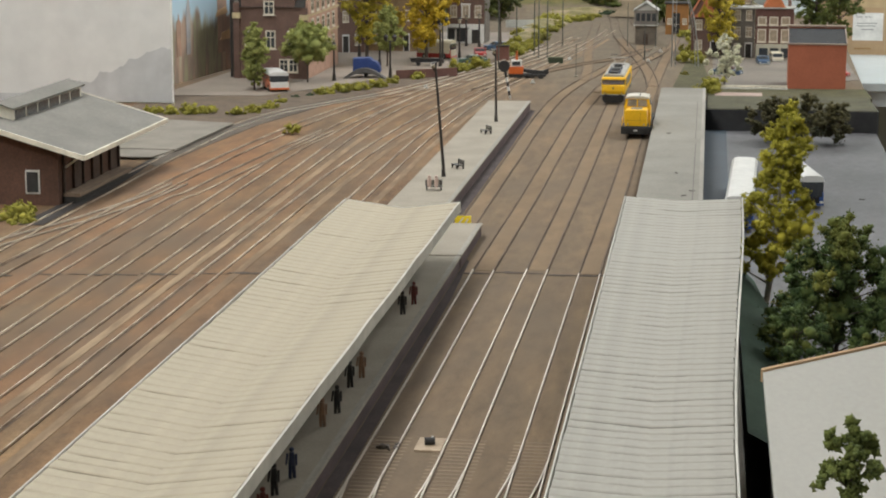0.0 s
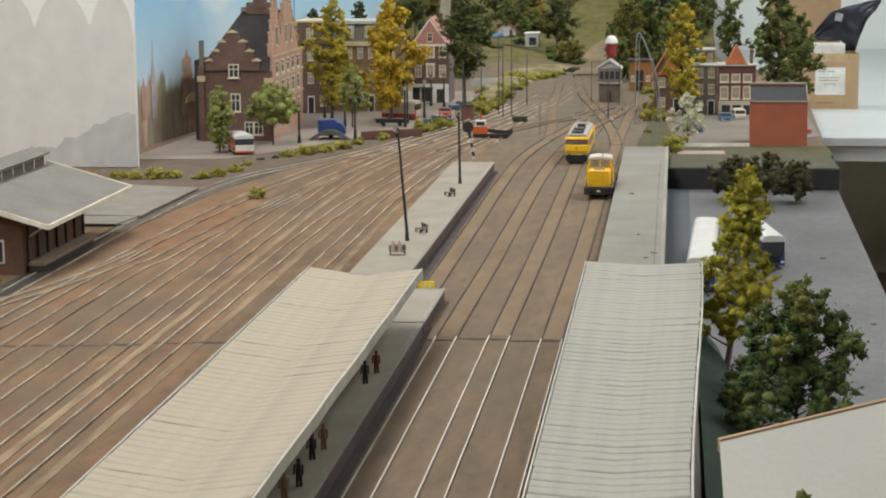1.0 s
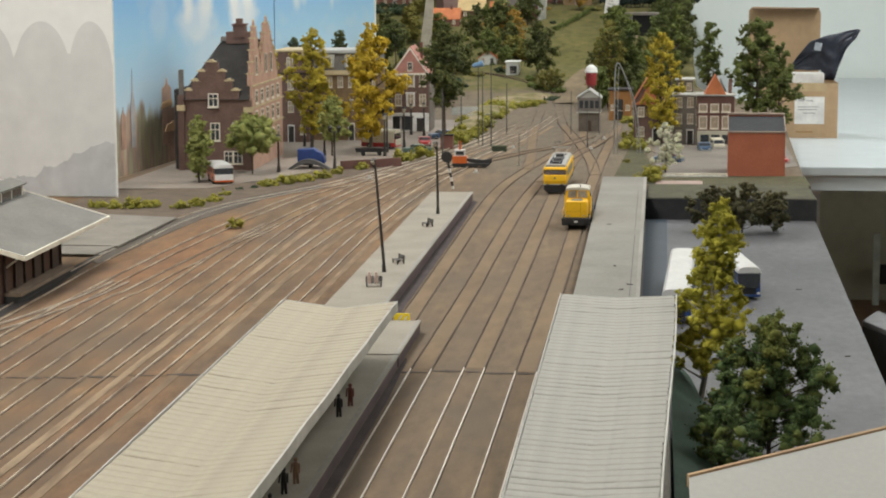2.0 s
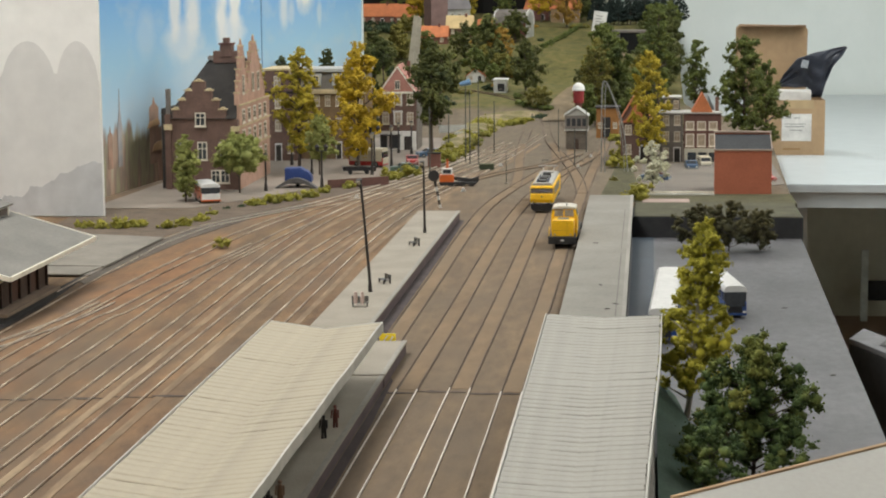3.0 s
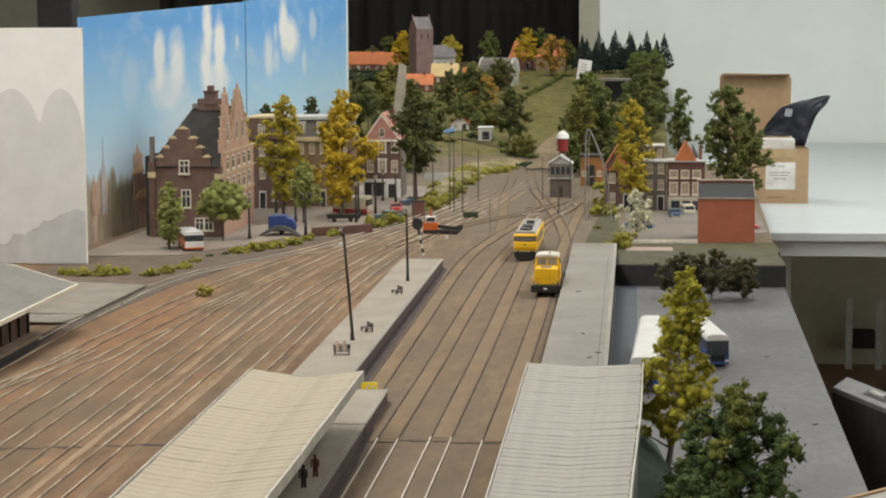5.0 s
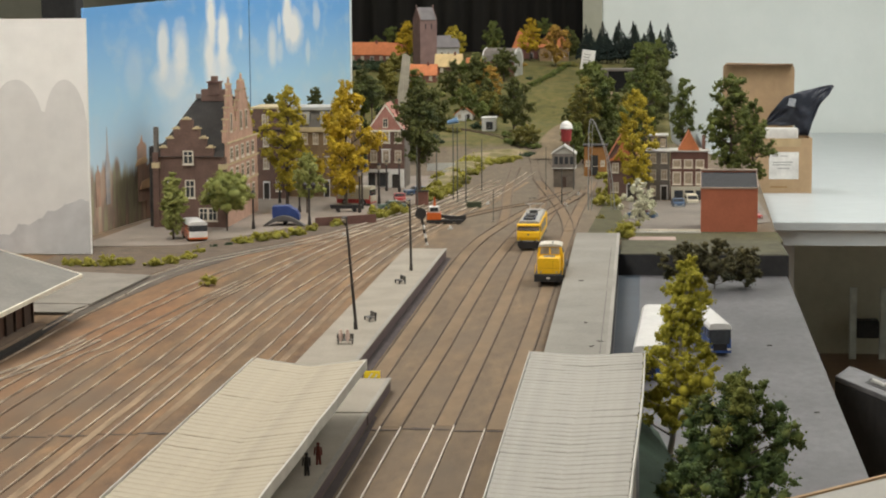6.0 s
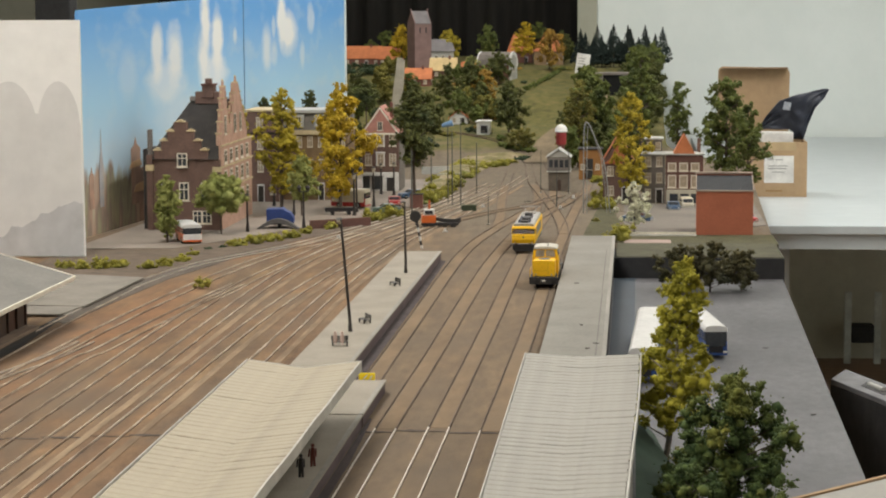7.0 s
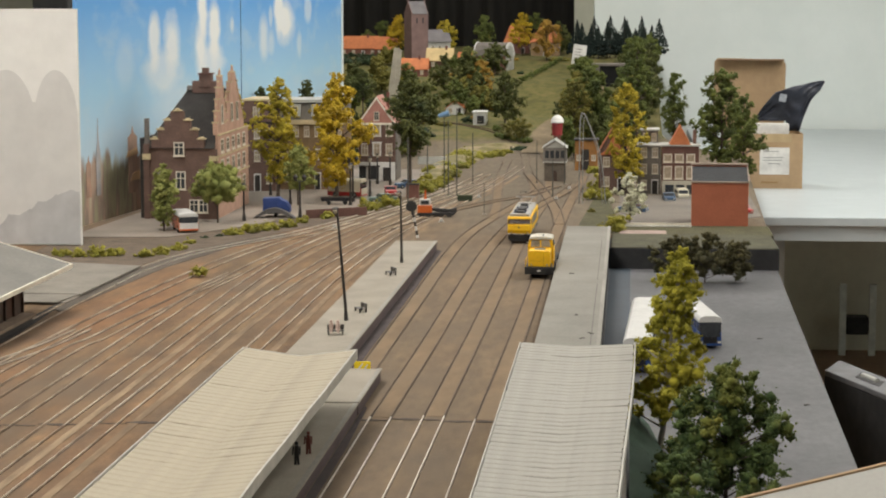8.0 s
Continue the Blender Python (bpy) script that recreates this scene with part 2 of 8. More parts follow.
# Unseen wall, coloured dark to cut light bounced from behind the camera.
wall("wall_south", box_bm(-2.4, 3.2, -2.65, -2.6, -0.83, 1.7), DARK_GREEN, "unseen closing wall, coloured dark to cut bounced light")
wall("wall_north", box_bm(-2.4, 0.05, 7.2, 7.25, -0.83, 1.7), ROOM_GREEN, "grey-green painted room wall behind the curtain")
wall("wall_white", box_bm(0.083, 3.2, 6.3, 6.36, -0.83, 1.7), WHITE_WALL, "large white wall behind the model hill")
# Added panel; its grey-green colour paints the wall's tone in the table's shade.
wall("wall_dado", box_bm(0.40, 3.2, 6.285, 6.298, -0.83, -0.10), mat("pale_grey_green_tint", (0.62, 0.61, 0.50), (0.57, 0.56, 0.46), 6, 0.8, 0.02, swing=0.05), "added grey-green panel tinting the wall in the table's shade")
wall("wall_corner", box_bm(0.0175, 0.083, 6.28, 6.36, -0.83, 1.7), ROOM_GREEN, "grey-green wall edge beside a black curtain")


def curtain():
    bm = bmesh.new()
    k = 120
    x0, x1 = -1.5, 0.016
    rows = []
    for z in (-0.83, 1.69):
        rows.append([bm.verts.new((x0 + (x1 - x0) * i / k, 6.62 + 0.02 * math.sin(i * 0.9) + 0.012 * math.sin(i * 0.37 + 1), z)) for i in range(k + 1)])
    for i in range(k):
        bm.faces.new((rows[0][i], rows[0][i + 1], rows[1][i + 1], rows[1][i]))
    ob = part("curtain", bm, CURTAIN, smooth=True)
    ob.modifiers.new("thick", "SOLIDIFY").thickness = 0.004
    return tagged(ob, "black cloth curtain hanging in folds", "curtain", kind="structure")


curtain()

# ---------------------------------------------------------------- the table land
def land(x, y):
    """Height of the modelled ground."""
    z = -0.0014
    rise = 0.05 * smoothstep(4.0, 4.65, y) + 0.08 * smoothstep(4.6, 5.15, y) + 0.045 * smoothstep(5.1, 5.6, y) + 0.015 * smoothstep(5.6, 6.3, y)
    z += rise
    z += 0.004 * noise.noise(Vector((x * 9, y * 6, 0))) * smoothstep(3.9, 4.6, y)
    return z


def ground():
    nx, ny = 110, 260
    x0, x1, y0, y1 = -1.3, 0.46, -0.4, 6.5
    bm = bmesh.new()
    grid = []
    for j in range(ny + 1):
        y = y0 + (y1 - y0) * j / ny
        east = 0.115 if y < 2.42 else (0.412 + 0.03 * (y - 2.4) if y < 4.0 else 0.46 - 0.175 * smoothstep(3.95, 4.35, y))
        row = []
        for i in range(nx + 1):
            x = x0 + (east - x0) * i / nx
            row.append(bm.verts.new((x, y, land(x, y))))
        grid.append(row)
    for j in range(ny):
        for i in range(nx):
            bm.faces.new((grid[j][i], grid[j][i + 1], grid[j + 1][i + 1], grid[j + 1][i]))
    bm.verts.ensure_lookup_table()
    ob = part("ground", bm, ground_material(), smooth=True)
    ob.modifiers.new("board", "SOLIDIFY").thickness = 0.02
    return tagged(ob, "brown ballasted model landscape with green hill beyond", "ground", kind="structure")


ground()
def layout_frame():
    """Plain trestle under the model boards."""
    t = root("layout_table", 0, 0, -0.83, label="plain wooden trestle frame carrying the model boards", category="table")
    ply = mat("plain_pine", (0.42, 0.30, 0.18), (0.34, 0.24, 0.14), 40, 0.7, 0.1, stretch=(1, 0.1, 1))
    for x in (-1.2, 0.06):
        part("beam", box_bm(x - 0.02, x + 0.02, -0.35, 6.4, 0.70, 0.772), ply, t)
        for y in (-0.2, 1.9, 4.0, 6.2):
            part("leg", box_bm(x - 0.022, x + 0.022, y - 0.022, y + 0.022, 0, 0.70), ply, t)
    for y in (-0.2, 1.9, 4.0, 6.2):
        part("crossbar", box_bm(-1.18, 0.04, y - 0.015, y + 0.015, 0.70, 0.765), ply, t)


layout_frame()
tagged(part("yard", prism_bm([(0.1, -0.4), (0.363, -0.4), (0.415, 2.36), (0.1, 2.36)], "z", -0.055, -0.03), YARD), "smooth grey bus yard on the table", "yard", kind="structure")
tagged(part("yard_wall", box_bm(0.178, 0.416, 2.30, 2.415, -0.09, -0.0008), BLACK), "black board edge closing the yard", "board", kind="structure")

# ---------------------------------------------------------------- tracks
GAUGE = 0.0165


def sweep(bm, line, off, w, z0, z1):
    """A bar of width w at a sideways offset along a line."""
    prev = None
    k = len(line)
    for i, p in enumerate(line):
        d = (line[min(i + 1, k - 1)] - line[max(i - 1, 0)])
        s = Vector((d.y, -d.x, 0)).normalized()
        ring = [bm.verts.new((p.x + s.x * (off + o), p.y + s.y * (off + o), p.z + z)) for o, z in ((-w / 2, z0), (w / 2, z0), (w / 2, z1), (-w / 2, z1))]
        if prev:
            for q in range(4):
                bm.faces.new((prev[q], prev[(q + 1) % 4], ring[(q + 1) % 4], ring[q]))
        else:
            bm.faces.new(ring[::-1])
        prev = ring
    bm.faces.new(prev)


LAID = []


def track(points, worn, label):
    line = spline([(x, y, max(0.0, land(x, y) + 0.0014)) for x, y in points], 0.03)
    t = root("railway_track", 0, 0, 0, label=label, category="railway track", group="station tracks")
    LAID.append(label)
    step = 0.00003 * len(LAID)
    for side in (-1, 1):
        bm = bmesh.new()
        sweep(bm, line, side * (GAUGE / 2 + 0.0004), 0.0009, -0.0026, step)
        sweep(bm, line, side * (GAUGE / 2 + 0.0004), 0.0022, -0.0032, -0.0024)
        part("rail", bm, worn, t)
        bm = bmesh.new()
        sweep(bm, line, side * (GAUGE / 2 + 0.0003 - 0.0005), 0.0036 if worn is RUST else 0.0026, -0.0028, -0.00128 + step + 0.000008 * side)
        part("oily_bed", bm, SOOT_BED if worn is RUST else BED, t)
    if worn is RUST or points[0][0] in (-0.168, -0.2215, -0.265):
        bm = bmesh.new()
        wide = 0.0142 if worn is RUST else 0.0072
        sweep(bm, [p for p in line if p.y < 3.5], 0.0 if worn is RUST else 0.021, wide, -0.003, -0.00128 + step + 0.000018)
        part("dust_band", bm, DUST if worn is RUST else PALE_DUST, t, "pale dusty ballast")
    if points[0][1] == -0.3 and worn is STEEL:
        bm = bmesh.new()
        for i in range(66):
            x, y = points[0][0], 0.18 + i * 0.0068
            box(bm, x - 0.0138, x + 0.0138, y - 0.0012, y + 0.0012, -0.0030, -0.00128)
        tagged(part("sleeper_bed", bm, SLEEPER, t), kind="stuff")
    return t


BED = mat("oily_rail_bed", (0.125, 0.090, 0.062), (0.20, 0.142, 0.092), 90, 0.95, 0.2, scale2=16, swing=0.25, stretch=(1, 0.3, 1))
SOOT_BED = mat("sooty_rail_bed", (0.115, 0.088, 0.066), (0.19, 0.142, 0.098), 70, 0.95, 0.2, scale2=16, swing=0.25, stretch=(1, 0.3, 1))
DUST = mat("dusty_ballast", (0.232, 0.160, 0.091), (0.175, 0.120, 0.069), 46, 0.95, 0.2, scale2=12, swing=0.24, stretch=(1, 0.3, 1), c3=(0.145, 0.104, 0.063))
PALE_DUST = mat("pale_dusty_ballast", (0.18, 0.122, 0.072), (0.31, 0.225, 0.138), 34, 0.95, 0.2, scale2=90, swing=0.25, stretch=(1, 0.16, 1), lo=0.46, hi=0.66)
SHINE = "railway track with worn rails coloured bright with glints, in brown ballast"
DULL = "railway track with rusty brown rails in ballast"
for points, worn, label in (
    ([(0, -0.3), (0, 0.5), (0, 1.122)], STEEL, SHINE),
    ([(0.044, -0.3), (0.044, 0.5), (0.044, 1.130)], STEEL, SHINE),
    ([(0.088, -0.3), (0.088, 0.5), (0.088, 1.118)], STEEL, SHINE),
    ([(0, 1.124), (0.004, 1.5), (0.005, 1.8), (0.008, 2.2), (0.018, 2.5), (0.035, 2.8), (0.03, 3.2), (-0.01, 3.7), (-0.04, 4.1), (-0.11, 4.35), (-0.25, 4.5), (-0.42, 4.55)], RUST, DULL),
    ([(0.044, 1.132), (0.047, 1.6), (0.048, 2.2), (0.05, 2.6), (0.06, 3.0), (0.05, 3.4), (0.03, 3.8), (0.005, 4.15), (0.0, 4.5)], RUST, DULL),
    ([(0.088, 1.120), (0.092, 1.6), (0.094, 2.2), (0.098, 2.6), (0.105, 3.0), (0.115, 3.4), (0.12, 3.9)], RUST, DULL),
    ([(-0.040, 1.32), (-0.040, 1.8), (-0.040, 2.2), (-0.033, 2.45), (-0.012, 2.68), (0.02, 2.95), (0.042, 3.2)], RUST, DULL),
    ([(-0.168, -0.3), (-0.168, 1.5), (-0.165, 2.0), (-0.14, 2.5), (-0.09, 2.9), (-0.05, 3.3), (-0.02, 3.7)], DULL_STEEL, SHINE),
    ([(-0.2215, -0.3), (-0.221, 1.2), (-0.217, 1.75), (-0.2, 2.1), (-0.165, 2.5), (-0.11, 2.9), (-0.06, 3.25)], DULL_STEEL, SHINE),
    ([(-0.265, -0.3), (-0.263, 1.3), (-0.262, 2.0), (-0.24, 2.35), (-0.19, 2.7), (-0.13, 3.0), (-0.07, 3.4)], DULL_STEEL, SHINE),
    ([(-0.306, -0.3), (-0.306, 1.6), (-0.295, 1.95), (-0.275, 2.2), (-0.225, 2.6), (-0.16, 2.95), (-0.08, 3.5)], DULL_STEEL, SHINE),
    ([(-0.352, -0.3), (-0.352, 1.25), (-0.340, 1.5), (-0.322, 1.75), (-0.298, 2.0)], DULL_STEEL, SHINE),
    ([(0.044, 0.56), (0.040, 0.48), (0.024, 0.36), (0.008, 0.26), (0.0, 0.16)], STEEL, SHINE),
    ([(0.088, 0.58), (0.083, 0.50), (0.066, 0.38), (0.05, 0.28), (0.044, 0.18)], STEEL, SHINE),
    ([(0.0, 0.54), (0.006, 0.45), (0.022, 0.34), (0.038, 0.24), (0.044, 0.14)], STEEL, SHINE),
    ([(-0.40, 0.9), (-0.385, 1.4), (-0.365, 1.8), (-0.332, 2.15), (-0.291, 2.37), (-0.21, 2.62), (-0.15, 2.9)], DULL_STEEL, SHINE),
    ([(-0.475, 1.02), (-0.455, 1.11), (-0.433, 1.21), (-0.404, 1.313), (-0.38, 1.436), (-0.370, 1.54)], STEEL, SHINE),
    ([(-0.434, 0.8), (-0.434, 1.4), (-0.434, 1.65), (-0.4295, 1.87)], DULL_STEEL, SHINE),
    ([(-0.4293, 1.88), (-0.425, 2.0), (-0.40, 2.17), (-0.35, 2.3), (-0.29, 2.45), (-0.235, 2.66), (-0.18, 2.9), (-0.12, 3.3)], STEEL, SHINE),
    ([(0.018, 2.5), (0.03, 2.68), (0.055, 2.9), (0.085, 3.1), (0.105, 3.3)], RUST, DULL),
    ([(0.098, 2.6), (0.085, 2.8), (0.06, 3.05), (0.03, 3.3), (0.0, 3.55)], RUST, DULL),
    ([(-0.012, 2.68), (-0.02, 2.9), (-0.035, 3.15), (-0.05, 3.5), (-0.06, 3.85)], RUST, DULL),
    ([(-0.165, 2.5), (-0.11, 2.72), (-0.04, 2.92), (0.02, 3.05), (0.07, 3.25)], RUST, DULL),
):
    track(points, worn, label)

# ---------------------------------------------------------------- platforms
def platform(name, x0, x1, y0, y1, z1, top, wall_mat, label, z0=-0.004):
    t = root(name, 0, 0, 0, label=label, category="platform")
    part("platform_wall", box_bm(x0 + 0.0012, x1 - 0.0012, y0 + 0.0012, y1 - 0.0012, z0, z1 - 0.0012), wall_mat, t)
    part("paving", box_bm(x0, x1, y0, y1, z1 - 0.0012, z1, 0.0003), top, t)
    part("edge_stone", box_bm(x1 - 0.0045, x1 - 0.0005, y0, y1, z1 - 0.0006, z1 + 0.0004), EDGE_STONE, t)
    return t


EDGE_STONE = mat("pale_edge_stone", (0.315, 0.295, 0.255), (0.25, 0.235, 0.205), 500, 0.85, 0.2, stretch=(1, 0.2, 1))
platform("station_platform", -0.118, -0.0192, -0.35, 1.1265, 0.0098, PAVING, PLAT_WALL, "island platform with grey paving and dark brick sides")
platform("platform_end", -0.118, -0.019, 1.1295, 1.285, 0.010, PAVING, PLAT_WALL, "end section of the island platform, grey top and brick sides")
platform("far_platform", -0.120, -0.0610, 1.30, 2.26, 0.0115, PAVING, PLAT_WALL, "narrow grey island platform beyond the canopy")
platform("side_platform", 0.1135, 0.179, 1.05, 2.48, 0.010, PAVING_R, BLACK, "long cool grey side platform with a dark outer wall", -0.03)
platform("covered_platform", 0.1135, 0.205, -0.35, 1.045, 0.010, PAVING_R, BLACK, "grey side platform under a ribbed canopy", -0.03)


def canopy(name, x0, x1, y0, y1, zl, zm, zr, mid, top, label, taper=0.0, depth=0.0125, seed=3, gaps=(0.0009,) * 6):
    """A shallow butterfly roof of separate ribbed sheets on posts along its valley. taper: how far the east eave draws in at the near end."""
    t = root(name, 0, 0, 0, label=label, category="canopy")
    th = 0.0016
    w = x1 - x0
    sheets = []
    rnd = random.Random(seed)
    for v in range(6):
        bm = bmesh.new()
        cols = []
        gap = gaps[v]
        for i in range(9):
            f = i / 8
            x = w * f
            g = (mid - x0) / w
            z = zl + (zm - zl) * f / g if f < g else zm + (zr - zm) * (f - g) / (1 - g)
            z += rnd.uniform(-1, 1) * 0.00018
            back = rnd.uniform(0, 0.5) * gap
            cols.append([bm.verts.new(p) for p in ((x, 0, z - 0.0002), (x, 0.0012, z + 0.0003), (x, depth - 0.0003 - gap - back, z + 0.0002), (x, depth - gap - back, z - 0.0004), (x, depth - gap - back, z - th), (x, 0, z - th))])
        for a, b in zip(cols, cols[1:]):
            for q in range(6):
                bm.faces.new((a[q], b[q], b[(q + 1) % 6], a[(q + 1) % 6]))
        bm.faces.new(cols[0])
        bm.faces.new(cols[-1][::-1])
        bmesh.ops.recalc_face_normals(bm, faces=bm.faces[:])
        me = bpy.data.meshes.new("roof_sheet")
        bm.to_mesh(me)
        bm.free()
        me.materials.append(top)
        sheets.append(me)

    def east(y):
        return x1 - taper * smoothstep(y1, y1 - 0.75, y)

    k = int((y1 - y0) / depth)
    for j in range(k):
        y = y1 - (j + 1) * depth
        ob = new("roof_sheet", sheets[rnd.randrange(6)])
        ob.parent = t
        sag = 0.0011 * noise.noise(Vector((0.3, y * 5.0, seed)))
        ob.matrix_basis = pose(x0 + rnd.uniform(-1, 1) * 0.0004, y + rnd.uniform(-0.0005, 0.0003), sag + rnd.uniform(-1, 1) * 0.00012, rnd.uniform(-1, 1) * 0.5, rnd.uniform(-1, 1) * 0.12, rnd.uniform(-1, 1) * 0.12) @ Matrix.Diagonal(((east(y) - x0) / w, 1, 1, 1))
    # dark underlay added so the sheet gaps show as shadow lines
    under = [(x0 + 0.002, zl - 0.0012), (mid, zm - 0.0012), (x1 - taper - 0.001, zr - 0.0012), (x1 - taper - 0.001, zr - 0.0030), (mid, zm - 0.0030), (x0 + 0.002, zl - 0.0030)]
    part("roof_lining", prism_bm(under, "y", y0, y1 - 0.001), GAP_DARK, t, "added dark underlay that shades the gaps between sheets")
    part("fascia", box_bm(x0 - 0.0016, x0 - 0.0006, y0, y1, zl - 0.0065, zl + 0.0010, 0.0002), EDGE, t, "pale painted fascia board")
    bm = bmesh.new()
    ys = [y0 + (y1 - y0) * i / 40 for i in range(41)]
    prev = None
    for y in ys:
        e, dz = east(y) + 0.0006 + 0.0004 * noise.noise(Vector((y * 20, 0, seed))), 0.0007 * noise.noise(Vector((y * 11, 3, seed)))
        ring = [bm.verts.new(p) for p in ((e, y, zr - 0.0075 + dz), (e + 0.0012, y, zr - 0.0075 + dz), (e + 0.0012, y, zr + 0.0010 + dz), (e, y, zr + 0.0010 + dz))]
        if prev:
            for q in range(4):
                bm.faces.new((prev[q], prev[(q + 1) % 4], ring[(q + 1) % 4], ring[q]))
        prev = ring
    bm.faces.new(prev)
    bmesh.ops.recalc_face_normals(bm, faces=bm.faces[:])
    part("fascia", bm, EDGE, t, "pale painted fascia board, slightly warped")
    part("end_fascia", prism_bm([(x0, zl + 0.0004), (mid, zm + 0.0004), (x1, zr + 0.0004), (x1, zr - 0.006), (mid, zm - 0.006), (x0, zl - 0.006)], "y", y1 - 0.0002, y1 + 0.0010), EDGE, t)
    y = y1 - 0.03
    while y > y0:
        part("post", rod_bm((mid, y, 0.006), (mid, y, zm - 0.002), 0.0016), IRON, t, "dark iron post")
        bm = bmesh.new()
        rod(bm, (mid, y, zm - 0.014), (x0 + 0.006, y, zl - 0.004), 0.0008)
        rod(bm, (mid, y, zm - 0.014), (x1 - taper - 0.006, y, zr - 0.004), 0.0008)
        part("bracket", bm, IRON, t)
        y -= 0.105
    return t


GROOVE = mat("dark_paving_groove", (0.10, 0.095, 0.085), (0.14, 0.13, 0.115), 200, 0.9)
grooves = root("platform_joints", 0, 0, 0.010, label="thin dark joints between the side platform slabs", category="joint", kind="structure")
for gx0, gx1, gy0, gy1 in ((0.1682, 0.1690, 1.36, 1.86), (0.1678, 0.1685, 1.90, 2.30), (0.1140, 0.168, 1.252, 1.2532), (0.155, 0.168, 1.358, 1.3592)):
    part("joint", box_bm(gx0, gx1, gy0, gy1, -0.0006, 0.0003), GROOVE, grooves)
IRON = mat("dark_painted_iron", (0.025, 0.022, 0.02), (0.04, 0.034, 0.03), 500, 0.5, 0.1)
canopy("platform_canopy", -0.1145, -0.021, -0.3, 1.122, 0.0562, 0.0500, 0.0560, -0.0675, CANOPY, "long pale beige platform canopy of sagging ribbed sheets", 0.0, 0.0118, 3, (0.0, 0.0002, 0.0004, 0.0006, 0.0009, 0.0013))
canopy("side_canopy", 0.115, 0.210, -0.3, 1.172, 0.0555, 0.0528, 0.0557, 0.163, CANOPY_R, "long light grey canopy of ribbed sheets over the side platform", 0.0135, 0.0125, 9, (0.0004, 0.0006, 0.0008, 0.001, 0.0012, 0.0015))

# dark strip beside the platform and the cracked joint between two table sections
CESS = mat("dark_side_strip", (0.040, 0.028, 0.029), (0.065, 0.048, 0.044), 500, 0.9, 0.4, scale2=40, swing=0.3)
tagged(part("cess", prism_bm([(-0.0195, -0.34), (-0.0105, -0.34), (-0.0112, 0.6), (-0.0125, 1.0), (-0.0165, 1.16), (-0.0195, 1.17)], "z", -0.006, -0.0009), CESS), "dark ground strip beside the platform", "ballast", kind="structure")

# dark ground strip widening the far platform wall's dark band
tagged(part("far_cess", prism_bm([(-0.0622, 1.30), (-0.0510, 1.30), (-0.0515, 1.9), (-0.0545, 2.25), (-0.0622, 2.26)], "z", -0.006, -0.0009), CESS), "dark ground strip beside the far platform", "ballast", kind="structure")

# Deep shade beside the dock, put in as a near-black ground strip.
tagged(part("dock_cess", prism_bm([(-0.432, 1.28), (-0.4305, 1.50), (-0.442, 1.70), (-0.450, 1.705), (-0.455, 1.28)], "z", -0.006, -0.0007), mat("dock_shade_black", (0.022, 0.019, 0.018), (0.04, 0.033, 0.03), 300, 0.95, 0.4)), "black ground strip painting the shade along the goods dock", "ballast", kind="structure")

tagged(part("grey_gravel", prism_bm([(-0.452, 1.69), (-0.428, 1.66), (-0.414, 1.86), (-0.398, 2.05), (-0.358, 2.26), (-0.30, 2.40), (-0.31, 2.45), (-0.40, 2.24), (-0.425, 2.08), (-0.436, 1.90)], "z", -0.006, -0.00075), mat("grey_side_gravel", (0.112, 0.090, 0.068), (0.075, 0.062, 0.048), 220, 0.95, 0.4, scale2=18, swing=0.25)), "grey gravel band beside the loading ramp", "gravel", kind="structure")


def board_joint():
    rnd = random.Random(12)
    bm = bmesh.new()
    x = -0.40
    while x < 0.112:
        w = rnd.uniform(0.010, 0.034)
        if not -0.122 < x + w / 2 < -0.015 and rnd.random() < 0.72:
            y = 1.115 + 0.008 * noise.noise(Vector((x * 24, 0, 0))) - 0.19 * max(0.0, -x - 0.05)
            h = rnd.uniform(0.0016, 0.0062)
            pts = [(x + w * i / 5, y - h * rnd.uniform(0.3, 1) * math.sin(math.pi * (i + 0.4) / 5.8)) for i in range(6)] + [(x + w * (5 - i) / 5, y + h * rnd.uniform(0.3, 1) * math.sin(math.pi * (5.4 - i) / 5.8)) for i in range(6)]
            prism(bm, pts, "z", -0.0025, -0.0009)
        x += w * rnd.uniform(0.8, 1.2)
    tagged(part("board_joint", bm, mat("dark_crack_filler", (0.05, 0.038, 0.03), (0.09, 0.068, 0.05), 300, 0.95)), "dark cracked joint between two table sections", "joint", kind="structure")


board_joint()

